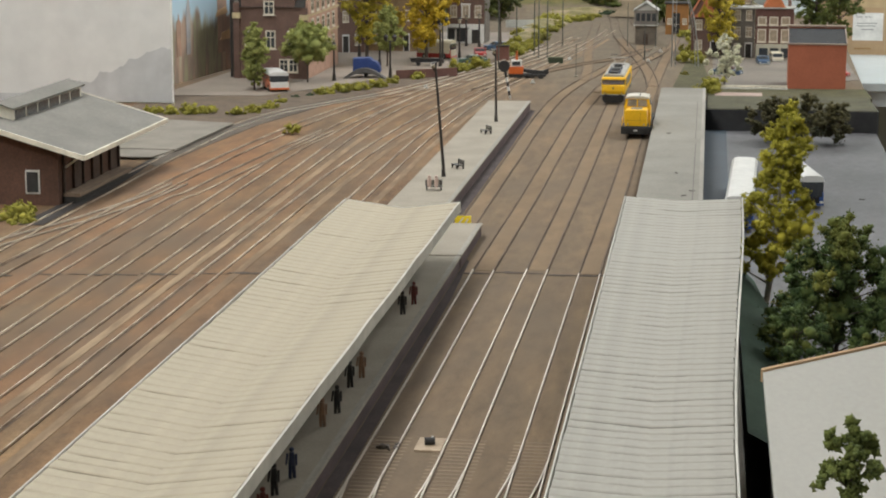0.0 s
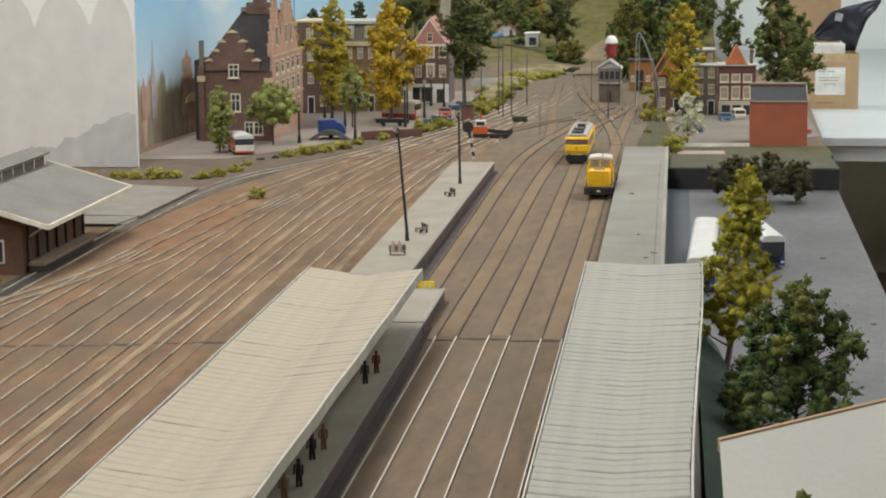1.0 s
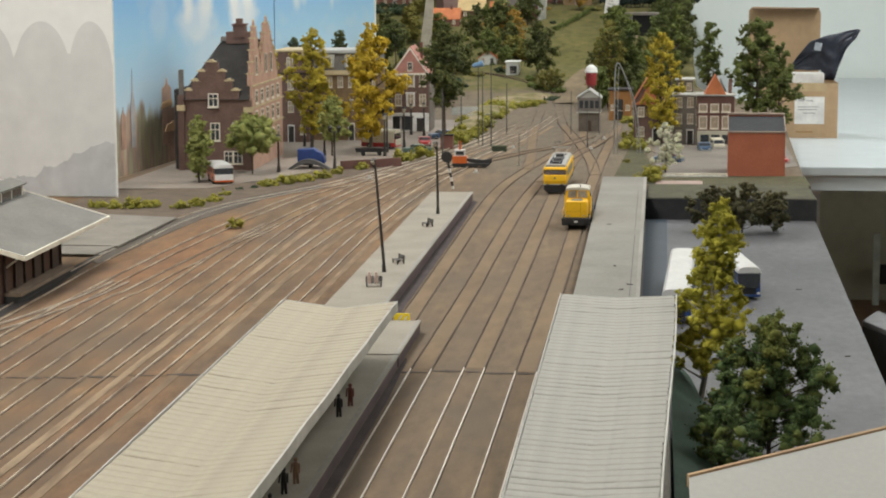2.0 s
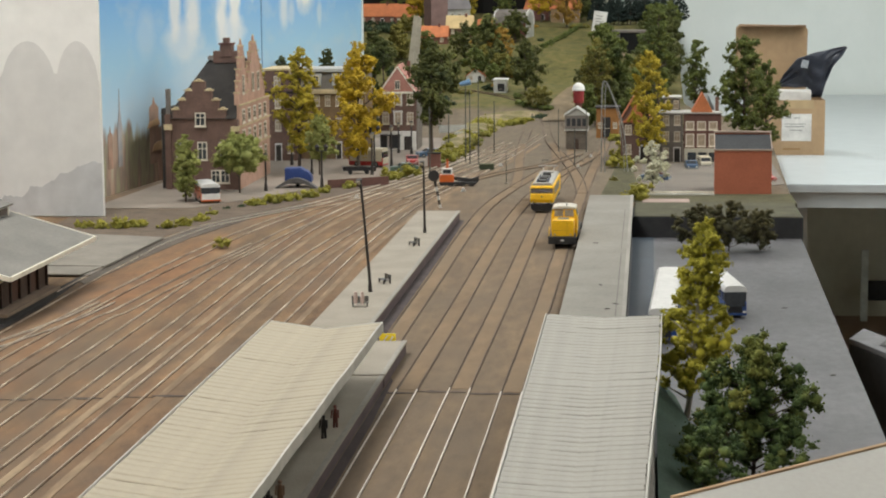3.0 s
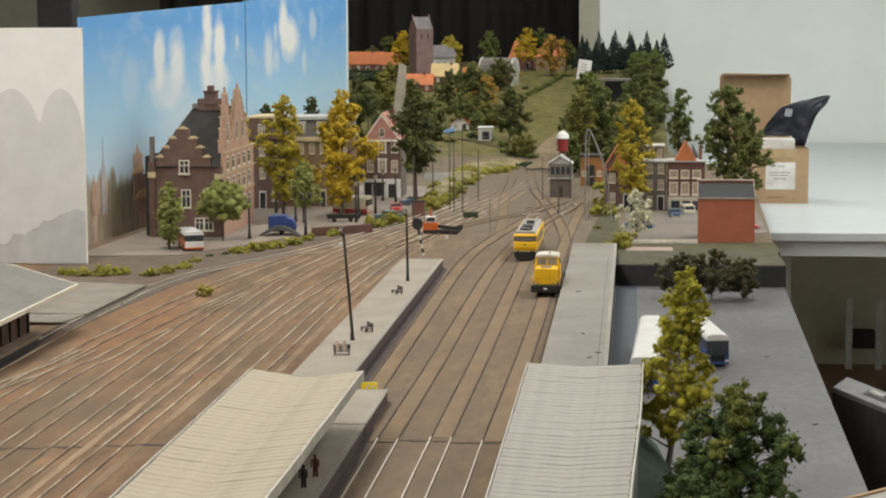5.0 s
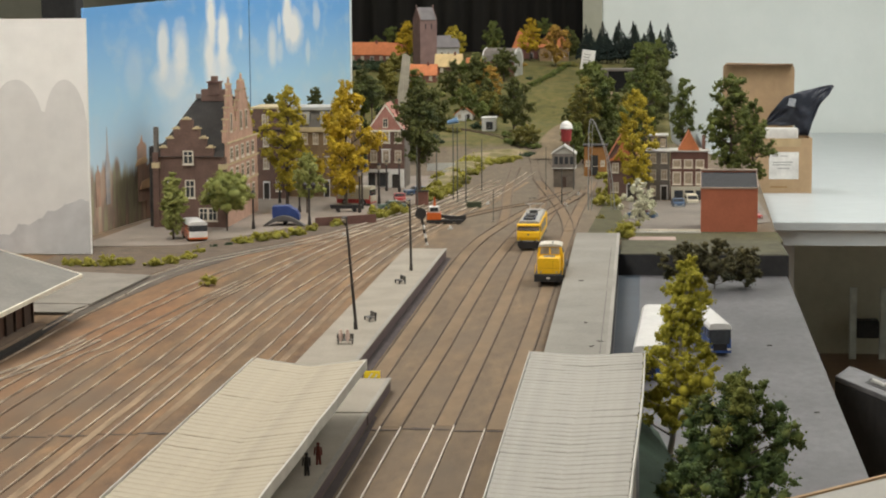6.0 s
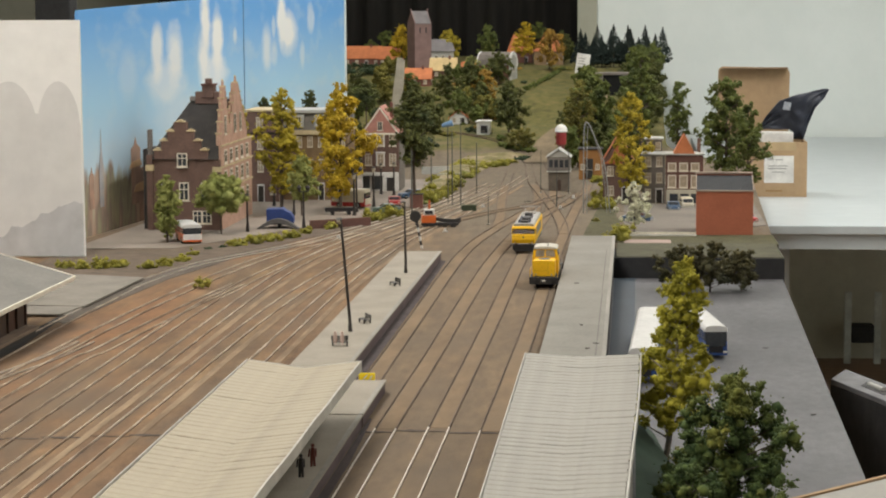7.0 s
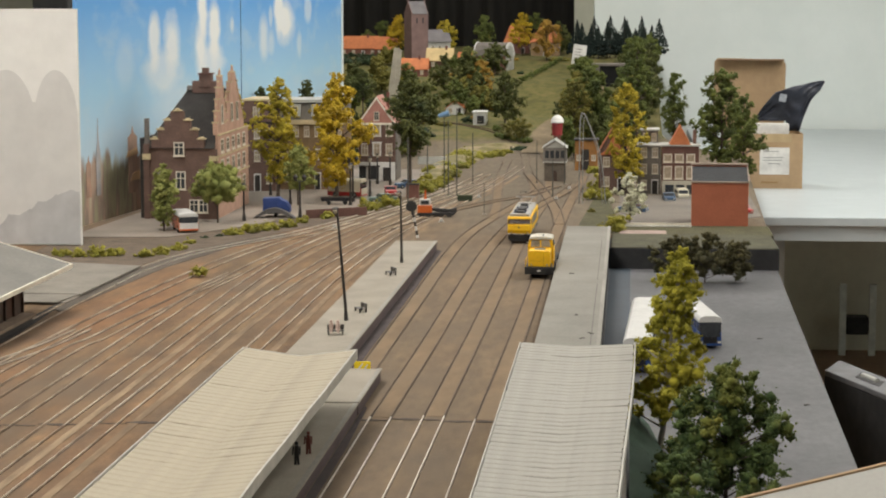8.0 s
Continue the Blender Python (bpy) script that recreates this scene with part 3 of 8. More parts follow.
# ---------------------------------------------------------------- painted backdrops
def paint_sky():
    """Printed sky sheet: blue, paler downwards, tall white clouds, a dim town along its foot."""
    m = bpy.data.materials.new("printed_sky_sheet")
    m.use_nodes = True
    nt = m.node_tree
    n, l = nt.nodes, nt.links
    b = n["Principled BSDF"]
    b.inputs["Roughness"].default_value = 0.5
    tc = n.new("ShaderNodeTexCoord")
    sep = n.new("ShaderNodeSeparateXYZ")
    l.new(tc.outputs["Object"], sep.inputs[0])
    r = n.new("ShaderNodeValToRGB")
    l.new(sep.outputs["Z"], r.inputs[0])
    e = r.color_ramp.elements
    e[0].position, e[0].color = 0.05, (0.72, 0.85, 0.92, 1)
    e[1].position, e[1].color = 0.34, (0.14, 0.42, 0.86, 1)
    mid = e.new(0.20)
    mid.color = (0.42, 0.70, 0.92, 1)
    col = r.outputs[0]
    ns = n.new("ShaderNodeTexNoise")
    ns.inputs["Scale"].default_value, ns.inputs["Detail"].default_value = 9, 6
    mp = n.new("ShaderNodeMapping")
    mp.inputs["Scale"].default_value = (1, 1, 2.2)
    l.new(tc.outputs["Object"], mp.inputs[0])
    l.new(mp.outputs[0], ns.inputs["Vector"])
    mist = n.new("ShaderNodeMapRange")
    mist.inputs[1].default_value, mist.inputs[2].default_value, mist.inputs[4].default_value = 0.5, 0.75, 0.45
    l.new(ns.outputs["Fac"], mist.inputs[0])

    def over(fac, color, under):
        x = n.new("ShaderNodeMix")
        x.data_type = "RGBA"
        l.new(fac, x.inputs[0])
        l.new(under, x.inputs[6])
        x.inputs[7].default_value = (*color, 1)
        return x.outputs[2]

    col = over(mist.outputs[0], (0.66, 0.78, 0.86), col)
    # cloud towers: (along the sheet, height, half width, half height, strength)
    for u, z, a, c, s in ((0.363, 0.280, 0.034, 0.052, 0.85), (0.462, 0.272, 0.048, 0.056, 0.85), (0.41, 0.225, 0.115, 0.045, 0.55), (0.22, 0.245, 0.05, 0.05, 0.22),
                          (0.637, 0.322, 0.034, 0.070, 1.0), (0.622, 0.262, 0.044, 0.062, 0.95), (0.706, 0.290, 0.040, 0.066, 1.0), (0.69, 0.235, 0.085, 0.040, 0.7), (0.50, 0.17, 0.16, 0.05, 0.3),
                          (1.16, 0.335, 0.040, 0.070, 1.0), (1.215, 0.302, 0.085, 0.052, 1.0), (1.045, 0.272, 0.042, 0.055, 0.65), (1.098, 0.312, 0.016, 0.024, 0.5), (1.10, 0.262, 0.03, 0.03, 0.4),
                          (1.325, 0.252, 0.024, 0.034, 0.45), (0.822, 0.300, 0.017, 0.020, 0.6), (1.40, 0.33, 0.035, 0.035, 0.5)):
        p = n.new("ShaderNodeMapping")
        p.vector_type = "POINT"
        p.inputs["Location"].default_value = (-u / a, 0, -z / c)
        p.inputs["Scale"].default_value = (1 / a, 0, 1 / c)
        l.new(tc.outputs["Object"], p.inputs[0])
        d = n.new("ShaderNodeVectorMath")
        d.operation = "LENGTH"
        l.new(p.outputs[0], d.inputs[0])
        k = n.new("ShaderNodeMath")
        k.operation = "MULTIPLY_ADD"
        l.new(ns.outputs["Fac"], k.inputs[0])
        k.inputs[1].default_value = 1.3
        l.new(d.outputs["Value"], k.inputs[2])
        f = n.new("ShaderNodeMapRange")
        f.inputs[1].default_value, f.inputs[2].default_value, f.inputs[3].default_value, f.inputs[4].default_value = 1.15, 1.7, min(1.0, s), 0
        l.new(k.outputs[0], f.inputs[0])
        col = over(f.outputs[0], (0.92, 0.94, 0.94), col)
    # smeared brown-green town along the foot of the first sheet
    def streaks(scale, stretch, stops):
        q = n.new("ShaderNodeMapping")
        q.inputs["Scale"].default_value = stretch
        l.new(tc.outputs["Object"], q.inputs[0])
        w = n.new("ShaderNodeTexNoise")
        w.inputs["Scale"].default_value, w.inputs["Detail"].default_value = scale, 5
        l.new(q.outputs[0], w.inputs["Vector"])
        cr = n.new("ShaderNodeValToRGB")
        while len(cr.color_ramp.elements) < len(stops):
            cr.color_ramp.elements.new(0.5)
        for el, (pos, c) in zip(cr.color_ramp.elements, stops):
            el.position, el.color = pos, (*c, 1)
        l.new(w.outputs["Fac"], cr.inputs[0])
        return w.outputs["Fac"], cr.outputs[0]

    skyline, _ = streaks(26, (1, 0, 0.25), ((0, (0, 0, 0)), (1, (1, 1, 1))))
    _, town = streaks(34, (1, 0, 0.22), ((0.30, (0.22, 0.15, 0.10)), (0.42, (0.40, 0.37, 0.20)), (0.52, (0.30, 0.21, 0.15)), (0.60, (0.52, 0.33, 0.22)), (0.72, (0.58, 0.52, 0.36))))
    edge = n.new("ShaderNodeMath")
    edge.operation = "MULTIPLY_ADD"
    edge.inputs[1].default_value, edge.inputs[2].default_value = -0.11, 0.0
    l.new(skyline, edge.inputs[0])
    lift = n.new("ShaderNodeMath")
    l.new(edge.outputs[0], lift.inputs[0])
    l.new(sep.outputs["Z"], lift.inputs[1])
    fade = n.new("ShaderNodeMapRange")
    fade.inputs[1].default_value, fade.inputs[2].default_value, fade.inputs[3].default_value, fade.inputs[4].default_value = 0.028, 0.048, 0.92, 0
    l.new(lift.outputs[0], fade.inputs[0])
    stop = n.new("ShaderNodeMapRange")
    stop.inputs[1].default_value, stop.inputs[2].default_value, stop.inputs[3].default_value, stop.inputs[4].default_value = 0.36, 0.44, 1, 0
    l.new(sep.outputs["X"], stop.inputs[0])
    both = n.new("ShaderNodeMath")
    both.operation = "MULTIPLY"
    l.new(fade.outputs[0], both.inputs[0])
    l.new(stop.outputs[0], both.inputs[1])
    x = n.new("ShaderNodeMix")
    x.data_type = "RGBA"
    l.new(both.outputs[0], x.inputs[0])
    l.new(col, x.inputs[6])
    l.new(town, x.inputs[7])
    col = x.outputs[2]
    l.new(col, b.inputs["Base Color"])
    return m


def backdrop():
    a, c, e = Vector((-0.64, 2.5)), Vector((-0.555, 3.375)), Vector((-0.475, 4.2))
    ang = math.degrees(math.atan2(e.y - a.y, e.x - a.x))
    t = root("sky_backdrop", a.x, a.y, 0, ang, "blue printed sky backdrop of two joined sheets", "backdrop", kind="structure")
    seam, end = (c - a).length, (e - a).length
    sky = paint_sky()
    part("sheet", prism_bm([(0, -0.004), (seam - 0.001, -0.004), (seam - 0.001, 0.378), (0, 0.349)], "y", 0, 0.004), sky, t)
    part("sheet", prism_bm([(seam + 0.001, -0.004), (end, -0.004), (end, 0.41), (seam + 0.001, 0.38)], "y", 0.0005, 0.0045), sky, t)
    part("edge_strip", box_bm(end, end + 0.012, -0.002, 0.006, -0.004, 0.41), WHITE_WALL, t, "white sheet edge")
    part("seam", box_bm(seam - 0.0012, seam + 0.0012, -0.001, 0, 0, 0.377), mat("seam_blue", (0.10, 0.22, 0.42)), t)
    # dim painted town at the foot of the sheet
    brick = mat("printed_town_red", (0.58, 0.37, 0.27), (0.42, 0.30, 0.23), 60, 0.6, 0, scale2=18, swing=0.4, stretch=(1, 1, 0.4))
    slate = mat("printed_town_slate", (0.44, 0.47, 0.52), (0.52, 0.47, 0.44), 60, 0.6, 0)
    ochre = mat("printed_town_ochre", (0.75, 0.50, 0.27), (0.6, 0.4, 0.22), 60, 0.6, 0)

    def spire(u, w, z0, z1, tip, material):
        part("painted_tower", prism_bm([(u - w, z0), (u + w, z0), (u + w, z1), (u + w * 0.25, z1 + (tip - z1) * 0.4), (u, tip), (u - w * 0.25, z1 + (tip - z1) * 0.4), (u - w, z1)], "y", -0.0012, -0.0006), material, t)

    spire(0.040, 0.010, 0.04, 0.092, 0.106, brick)
    spire(0.083, 0.009, 0.04, 0.105, 0.163, slate)
    spire(0.243, 0.022, 0.03, 0.122, 0.140, brick)
    spire(0.29, 0.03, 0.0, 0.085, 0.10, brick)
    part("painted_roof", prism_bm([(0.21, 0.090), (0.27, 0.093), (0.262, 0.104), (0.22, 0.10)], "y", -0.0018, -0.0012), ochre, t)
    part("painted_roof", prism_bm([(0.23, 0.05), (0.29, 0.05), (0.28, 0.066), (0.24, 0.062)], "y", -0.0018, -0.0012), ochre, t)
    return t


backdrop()


def white_panel():
    t = root("hill_backdrop", -0.5735, 2.27, 0, 0, "white backdrop panel printed with faint grey hills", "backdrop", kind="structure")
    part("panel", box_bm(-0.75, 0, 0, 0.006, -0.004, 0.335), mat("pale_panel", (0.94, 0.93, 0.89), (0.90, 0.89, 0.855), 10, 0.6, 0.02, swing=0.04), t)
    far_grey = mat("faint_grey_print", (0.77, 0.76, 0.73), (0.73, 0.72, 0.695), 12, 0.6, 0, swing=0.05)
    near_grey = mat("soft_grey_print", (0.58, 0.58, 0.575), (0.52, 0.52, 0.52), 18, 0.6, 0, swing=0.10)

    def crest(name, y, fn, material, steps=160):
        pts = [(-0.70 + 0.699 * i / steps, fn(-0.70 + 0.699 * i / steps)) for i in range(steps + 1)]
        part(name, prism_bm([(-0.70, 0.0)] + pts + [(-0.001, 0.0)], "y", y, y + 0.0006), material, t)

    def rounds(u):
        f = ((u + 0.001) / 0.063) % 1.0 if u > -0.064 else ((u + 0.064) / 0.080) % 1.0
        return 0.186 + 0.063 * math.sqrt(max(0.0, 1 - (2 * f - 1) ** 2)) ** 1.2

    def ridge(u):
        return 0.074 + 0.36 * u + 0.016 * noise.noise(Vector((u * 46, 2, 0))) + 0.011 * abs(noise.noise(Vector((u * 120, 4, 0)))) + 0.004 * noise.noise(Vector((u * 260, 1, 0))) + 0.012 * math.exp(-((u + 0.055) / 0.012) ** 2) + 0.008 * math.exp(-((u + 0.02) / 0.014) ** 2)

    crest("printed_hills", -0.0012, rounds, far_grey)
    crest("printed_ridge", -0.0022, lambda u: max(0.01, ridge(u)), near_grey)
    return t


white_panel()
tagged(part("room_pillar", box_bm(-1.04, -0.965, 3.6, 3.66, -0.83, 1.7, 0.004), BLACK), "black pillar in front of the room wall", "pillar", kind="structure")

# ---------------------------------------------------------------- goods shed and loading ramp
SHED_BRICK = mat("shed_brown_brick", (0.145, 0.075, 0.05), (0.10, 0.055, 0.04), 420, 0.85, 0.3, scale2=50)
ROOF_GREY = mat("shed_roof_felt", (0.19, 0.18, 0.158), (0.152, 0.145, 0.128), 260, 0.8, 0.15, scale2=22, swing=0.14)
TRIM = mat("cream_trim_paint", (0.82, 0.77, 0.64), (0.70, 0.66, 0.55), 200, 0.6, 0.08)
WOOD = mat("weathered_plank", (0.24, 0.175, 0.12), (0.16, 0.115, 0.08), 240, 0.8, 0.2, stretch=(1, 0.15, 1))
GLASS = mat("dark_window_glass", (0.035, 0.04, 0.045), (0.055, 0.06, 0.065), 90, 0.12, 0.0)
WHITE = mat("white_model_paint", (0.72, 0.71, 0.67), (0.64, 0.63, 0.60), 200, 0.55, 0.06)


def goods_shed():
    t = root("goods_shed", 0, 0, 0, label="brown brick goods shed with grey felt roof and cream trim", category="shed")
    y0, y1 = 1.372, 1.675
    xe, ze, xr, zr, xw = -0.420, 0.049, -0.527, 0.080, -0.634
    part("wall", prism_bm([(-0.452, -0.004), (-0.452, ze + 0.006), (xr, zr - 0.004), (xw + 0.03, ze + 0.006), (xw + 0.03, -0.004)], "y", y0 + 0.018, 1.60), SHED_BRICK, t)
    for side, xa in (("east", xe), ("west", xw)):
        part("roof_slope", prism_bm([(xa, ze), (xr, zr), (xr, zr + 0.0022), (xa, ze + 0.0022)], "y", y0, y1), ROOF_GREY, t)
        for y in (y0, y1):
            s = -1 if y == y0 else 1
            part("bargeboard", prism_bm([(xa, ze - 0.002), (xr, zr - 0.002), (xr, zr + 0.003), (xa, ze + 0.003)], "y", min(y, y + s * 0.0016), max(y, y + s * 0.0016)), TRIM, t, "cream bargeboard")
    part("gutter", box_bm(xe, xe + 0.0022, y0, y1, ze - 0.002, ze + 0.003, 0.0004), TRIM, t, "cream gutter")
    cl = part("clerestory", prism_bm([(xr + 0.016, zr - 0.006), (xr + 0.016, zr + 0.009), (xr, zr + 0.014), (xr - 0.016, zr + 0.009), (xr - 0.016, zr - 0.006)], "y", 1.43, y1 - 0.02), TRIM, t, "cream clerestory lantern")
    part("lantern_roof", prism_bm([(xr + 0.019, zr + 0.0088), (xr, zr + 0.0148), (xr - 0.019, zr + 0.0088), (xr - 0.019, zr + 0.0103), (xr, zr + 0.0163), (xr + 0.019, zr + 0.0103)], "y", 1.425, y1 - 0.014), ROOF_GREY, cl)
    for i in range(6):
        y = 1.438 + i * 0.0358
        part("pane", box_bm(xr + 0.0158, xr + 0.0166, y, y + 0.031, zr - 0.0030, zr + 0.0072), GLASS, cl)
    dock = part("loading_dock", box_bm(-0.452, -0.434, y0 + 0.03, 1.585, 0.006, 0.0095), WOOD, t, "weathered plank loading dock")
    # Dock face coloured near black for the shade under the planks.
    part("dock_face", box_bm(-0.452, -0.438, y0 + 0.03, 1.585, -0.004, 0.006), mat("dock_shadow_timber", (0.03, 0.027, 0.025), (0.045, 0.04, 0.035)), dock)
    for i in range(7):
        y = y0 + 0.03 + i * 0.031
        part("timber_post", box_bm(-0.4515, -0.4492, y, y + 0.003, 0.0095, ze + 0.004), mat("dark_timber", (0.06, 0.04, 0.03), (0.09, 0.06, 0.045), 300), t)
        if i % 2:
            part("sliding_door", box_bm(-0.4515, -0.4503, y + 0.005, y + 0.026, 0.0095, 0.038), mat("brown_door", (0.10, 0.06, 0.042), (0.075, 0.047, 0.035), 260, stretch=(1, 1, 0.2)), t)
    for i in range(4):
        part("knee_brace", rod_bm((-0.451, y0 + 0.035 + i * 0.08, 0.034), (-0.428, y0 + 0.035 + i * 0.08, ze + 0.001), 0.0011), TRIM, t)
    for x in (-0.478, -0.54, -0.59):
        w = part("window", box_bm(x - 0.0075, x + 0.0075, y0 + 0.0165, y0 + 0.018, 0.010, 0.034, 0.0004), WHITE, t, "white window frame")
        part("pane", box_bm(x - 0.0058, x + 0.0058, y0 + 0.0158, y0 + 0.0168, 0.0118, 0.032), GLASS, w)


goods_shed()
ramp = root("loading_ramp", 0, 0, 0, label="pale grey concrete loading ramp beside the shed", category="ramp")
part("ramp_slab", prism_bm([(-0.437, 1.775), (-0.428, 2.03), (-0.53, 2.055), (-0.66, 2.03), (-0.66, 1.78)], "z", 0.0005, 0.0028), mat("dull_concrete", (0.235, 0.21, 0.175), (0.185, 0.168, 0.14), 300, 0.85, 0.2, scale2=20), ramp)
part("ramp_side", prism_bm([(-0.44, 1.72), (-0.431, 2.025), (-0.655, 2.025), (-0.655, 1.72)], "z", -0.004, 0.0005), MATS["dull_concrete"], ramp)
part("dock_step", prism_bm([(-0.449, 1.712), (-0.44, 1.774), (-0.66, 1.774), (-0.66, 1.712)], "z", 0.0005, 0.0022), MATS["dull_concrete"], ramp)

# ---------------------------------------------------------------- platform furniture
LAMP_GLASS = mat("pale_lamp_glass", (0.45, 0.40, 0.30), (0.36, 0.32, 0.24), 200, 0.3)
YELLOW = mat("railway_yellow", (0.90, 0.52, 0.003), (0.81, 0.46, 0.003), 260, 0.5, 0.04, scale2=60, swing=0.06)
DARK = mat("soot_and_opening_black", (0.018, 0.017, 0.017), (0.03, 0.028, 0.026), 400, 0.6, 0.15)


def platform_lamp(x, y, lean, h):
    t = root("platform_lamp", x, y, 0.0115, label="tall dark platform lamp post with a small lantern head", category="lamp post", group="platform lamps")
    part("base", rod_bm((0, 0, 0), (lean * 0.06, 0, 0.008), 0.0024, 0.0019, 10), IRON, t)
    part("post", rod_bm((0, 0, 0.006), (lean, 0, h), 0.0017, 0.0012, 10), IRON, t)
    head = part("lantern", rod_bm((lean - 0.001, 0, h - 0.002), (lean - 0.002, -0.002, h + 0.006), 0.0018, 0.0034, 10), IRON, t)
    part("lamp_glass", rod_bm((lean - 0.0012, -0.0022, h + 0.001), (lean - 0.0024, -0.0045, h + 0.0045), 0.0015, 0.0022, 8), LAMP_GLASS, head)
    part("arm", rod_bm((lean, 0, h - 0.004), (lean - 0.004, -0.003, h + 0.002), 0.0008), IRON, t)


platform_lamp(-0.090, 1.552, -0.0085, 0.113)
platform_lamp(-0.085, 2.025, -0.001, 0.086)


def bench(x, y, rz, label="dark slatted platform bench with a high back"):
    t = root("bench", x, y, 0.0115 if y > 1.2 else 0.0098, rz, label, "bench", "platform benches")
    t.matrix_basis = t.matrix_basis @ Matrix.Diagonal((0.95, 1.1, 0.76, 1))
    for i in range(3):
        part("seat_slat", box_bm(-0.009, 0.009, -0.0035 + i * 0.0022, -0.0018 + i * 0.0022, 0.0048, 0.0056), IRON, t)
    for i in range(3):
        part("back_slat", box_bm(-0.009, 0.009, 0.0033, 0.004, 0.0062 + i * 0.0022, 0.0078 + i * 0.0022), IRON, t)
    for sx in (-0.0075, 0.0075):
        part("side_frame", prism_bm([(-0.0035, 0), (-0.0025, 0), (-0.002, 0.0048), (0.0025, 0.0048), (0.003, 0), (0.004, 0), (0.0044, 0.0125), (0.0035, 0.0125), (0.0032, 0.0056), (-0.0035, 0.0056)], "x", sx - 0.0006, sx + 0.0006), IRON, t)
    return t


bench(-0.088, 1.462, 8, "dark platform bench with two seated figurines")
bench(-0.083, 1.612, -62)
bench(-0.085, 1.905, -62)
bench(-0.062, 0.95, 90)
bench(-0.062, 0.62, 90)


def figurine(x, y, z, h, coat, seated=False, label=""):
    """A plain tiny model figure, one mesh."""
    bm = bmesh.new()
    s = h / 0.02
    fat = 1.95 if seated else 1.0
    if seated:
        rod(bm, (0, 0, 0), (0, 0, 0.010 * s), 0.0018 * s * fat, 0.0022 * s * fat, 8)
    else:
        rod(bm, (-0.0012 * s, 0, 0), (-0.0009 * s, 0, 0.0095 * s), 0.0010 * s, 0.0013 * s, 8)
        rod(bm, (0.0013 * s, 0.0015 * s, 0), (0.0009 * s, 0, 0.0095 * s), 0.0010 * s, 0.0013 * s, 8)
        rod(bm, (-0.0026 * s, 0, 0.0155 * s), (-0.0034 * s, -0.001 * s, 0.0085 * s), 0.0008 * s, 0.0006 * s, 6)
        rod(bm, (0.0026 * s, 0, 0.0155 * s), (0.0032 * s, -0.0018 * s, 0.0088 * s), 0.0008 * s, 0.0006 * s, 6)
    rod(bm, (0, 0, 0.009 * s), (0, 0, 0.0165 * s), 0.0024 * s * fat, 0.0015 * s * fat, 8)
    r = bmesh.ops.create_icosphere(bm, subdivisions=2, radius=0.0016 * s * fat)
    bmesh.ops.translate(bm, verts=r["verts"], vec=(0, 0, 0.0182 * s))
    if seated:
        rod(bm, (0.001 * s, 0, 0.003 * s), (0.001 * s, -0.006 * s, 0.003 * s), 0.0016 * s)
        rod(bm, (-0.0015 * s, 0, 0.008 * s), (-0.003 * s, -0.004 * s, 0.005 * s), 0.0009 * s)
        rod(bm, (0.001 * s, -0.0055 * s, 0.003 * s), (0.001 * s, -0.006 * s, -0.004 * s), 0.0013 * s)
    me = bpy.data.meshes.new("figurine")
    bm.to_mesh(me)
    bm.free()
    me.materials.append(coat)
    ob = new("figurine", me)
    ob.matrix_basis = pose(x, y, z)
    return tagged(ob, label or "tiny plain painted model figurine on the platform", "figurine", "platform figurines")


ROSE = mat("faded_rose_paint", (0.60, 0.46, 0.40), (0.45, 0.33, 0.28), 500)
TAN = mat("tan_paint", (0.36, 0.22, 0.14), (0.27, 0.17, 0.11), 500)
REDP = mat("dull_red_paint", (0.20, 0.05, 0.038), (0.14, 0.04, 0.03), 500)
NAVY = mat("dark_blue_paint", (0.02, 0.035, 0.09), (0.03, 0.045, 0.10), 300, 0.4)
figurine(-0.092, 1.4580, 0.0158, 0.0105, ROSE, True, "tiny seated model figurine in rose on a bench")
figurine(-0.085, 1.4580, 0.0158, 0.0105, ROSE, True, "tiny seated model figurine in rose on a bench")
for fx, fy, fc in ((-0.031, 0.935, REDP), (-0.034, 0.90, DARK), (-0.032, 0.715, TAN), (-0.035, 0.69, DARK), (-0.032, 0.63, DARK), (-0.035, 0.60, TAN), (-0.032, 0.50, NAVY), (-0.035, 0.47, DARK), (-0.032, 0.43, REDP)):
    figurine(fx, fy, 0.0098, 0.0175, fc, False, "tiny standing model figurine waiting under the canopy")


def yellow_sign():
    t = root("yellow_sign", -0.0375, 1.288, -0.0035, label="yellow board sign at the platform end", category="sign")
    part("sign_board", box_bm(-0.0075, 0.0075, -0.0006, 0.0006, 0.0105, 0.0195, 0.0003), mat("sign_yellow", (0.88, 0.66, 0.01), (0.82, 0.6, 0.01), 100, 0.5), t)
    part("stripe", prism_bm([(-0.005, 0.0118), (-0.0035, 0.0118), (0.001, 0.0178), (-0.0005, 0.0178)], "y", -0.001, -0.0006), WHITE, t)
    part("stripe", prism_bm([(0.001, 0.0118), (0.0025, 0.0118), (0.0055, 0.0170), (0.004, 0.0170)], "y", -0.001, -0.0006), WHITE, t)
    for x in (-0.004, 0.004):
        part("post", box_bm(x - 0.0006, x + 0.0006, -0.0006, 0.0006, 0, 0.0105), IRON, t)


yellow_sign()

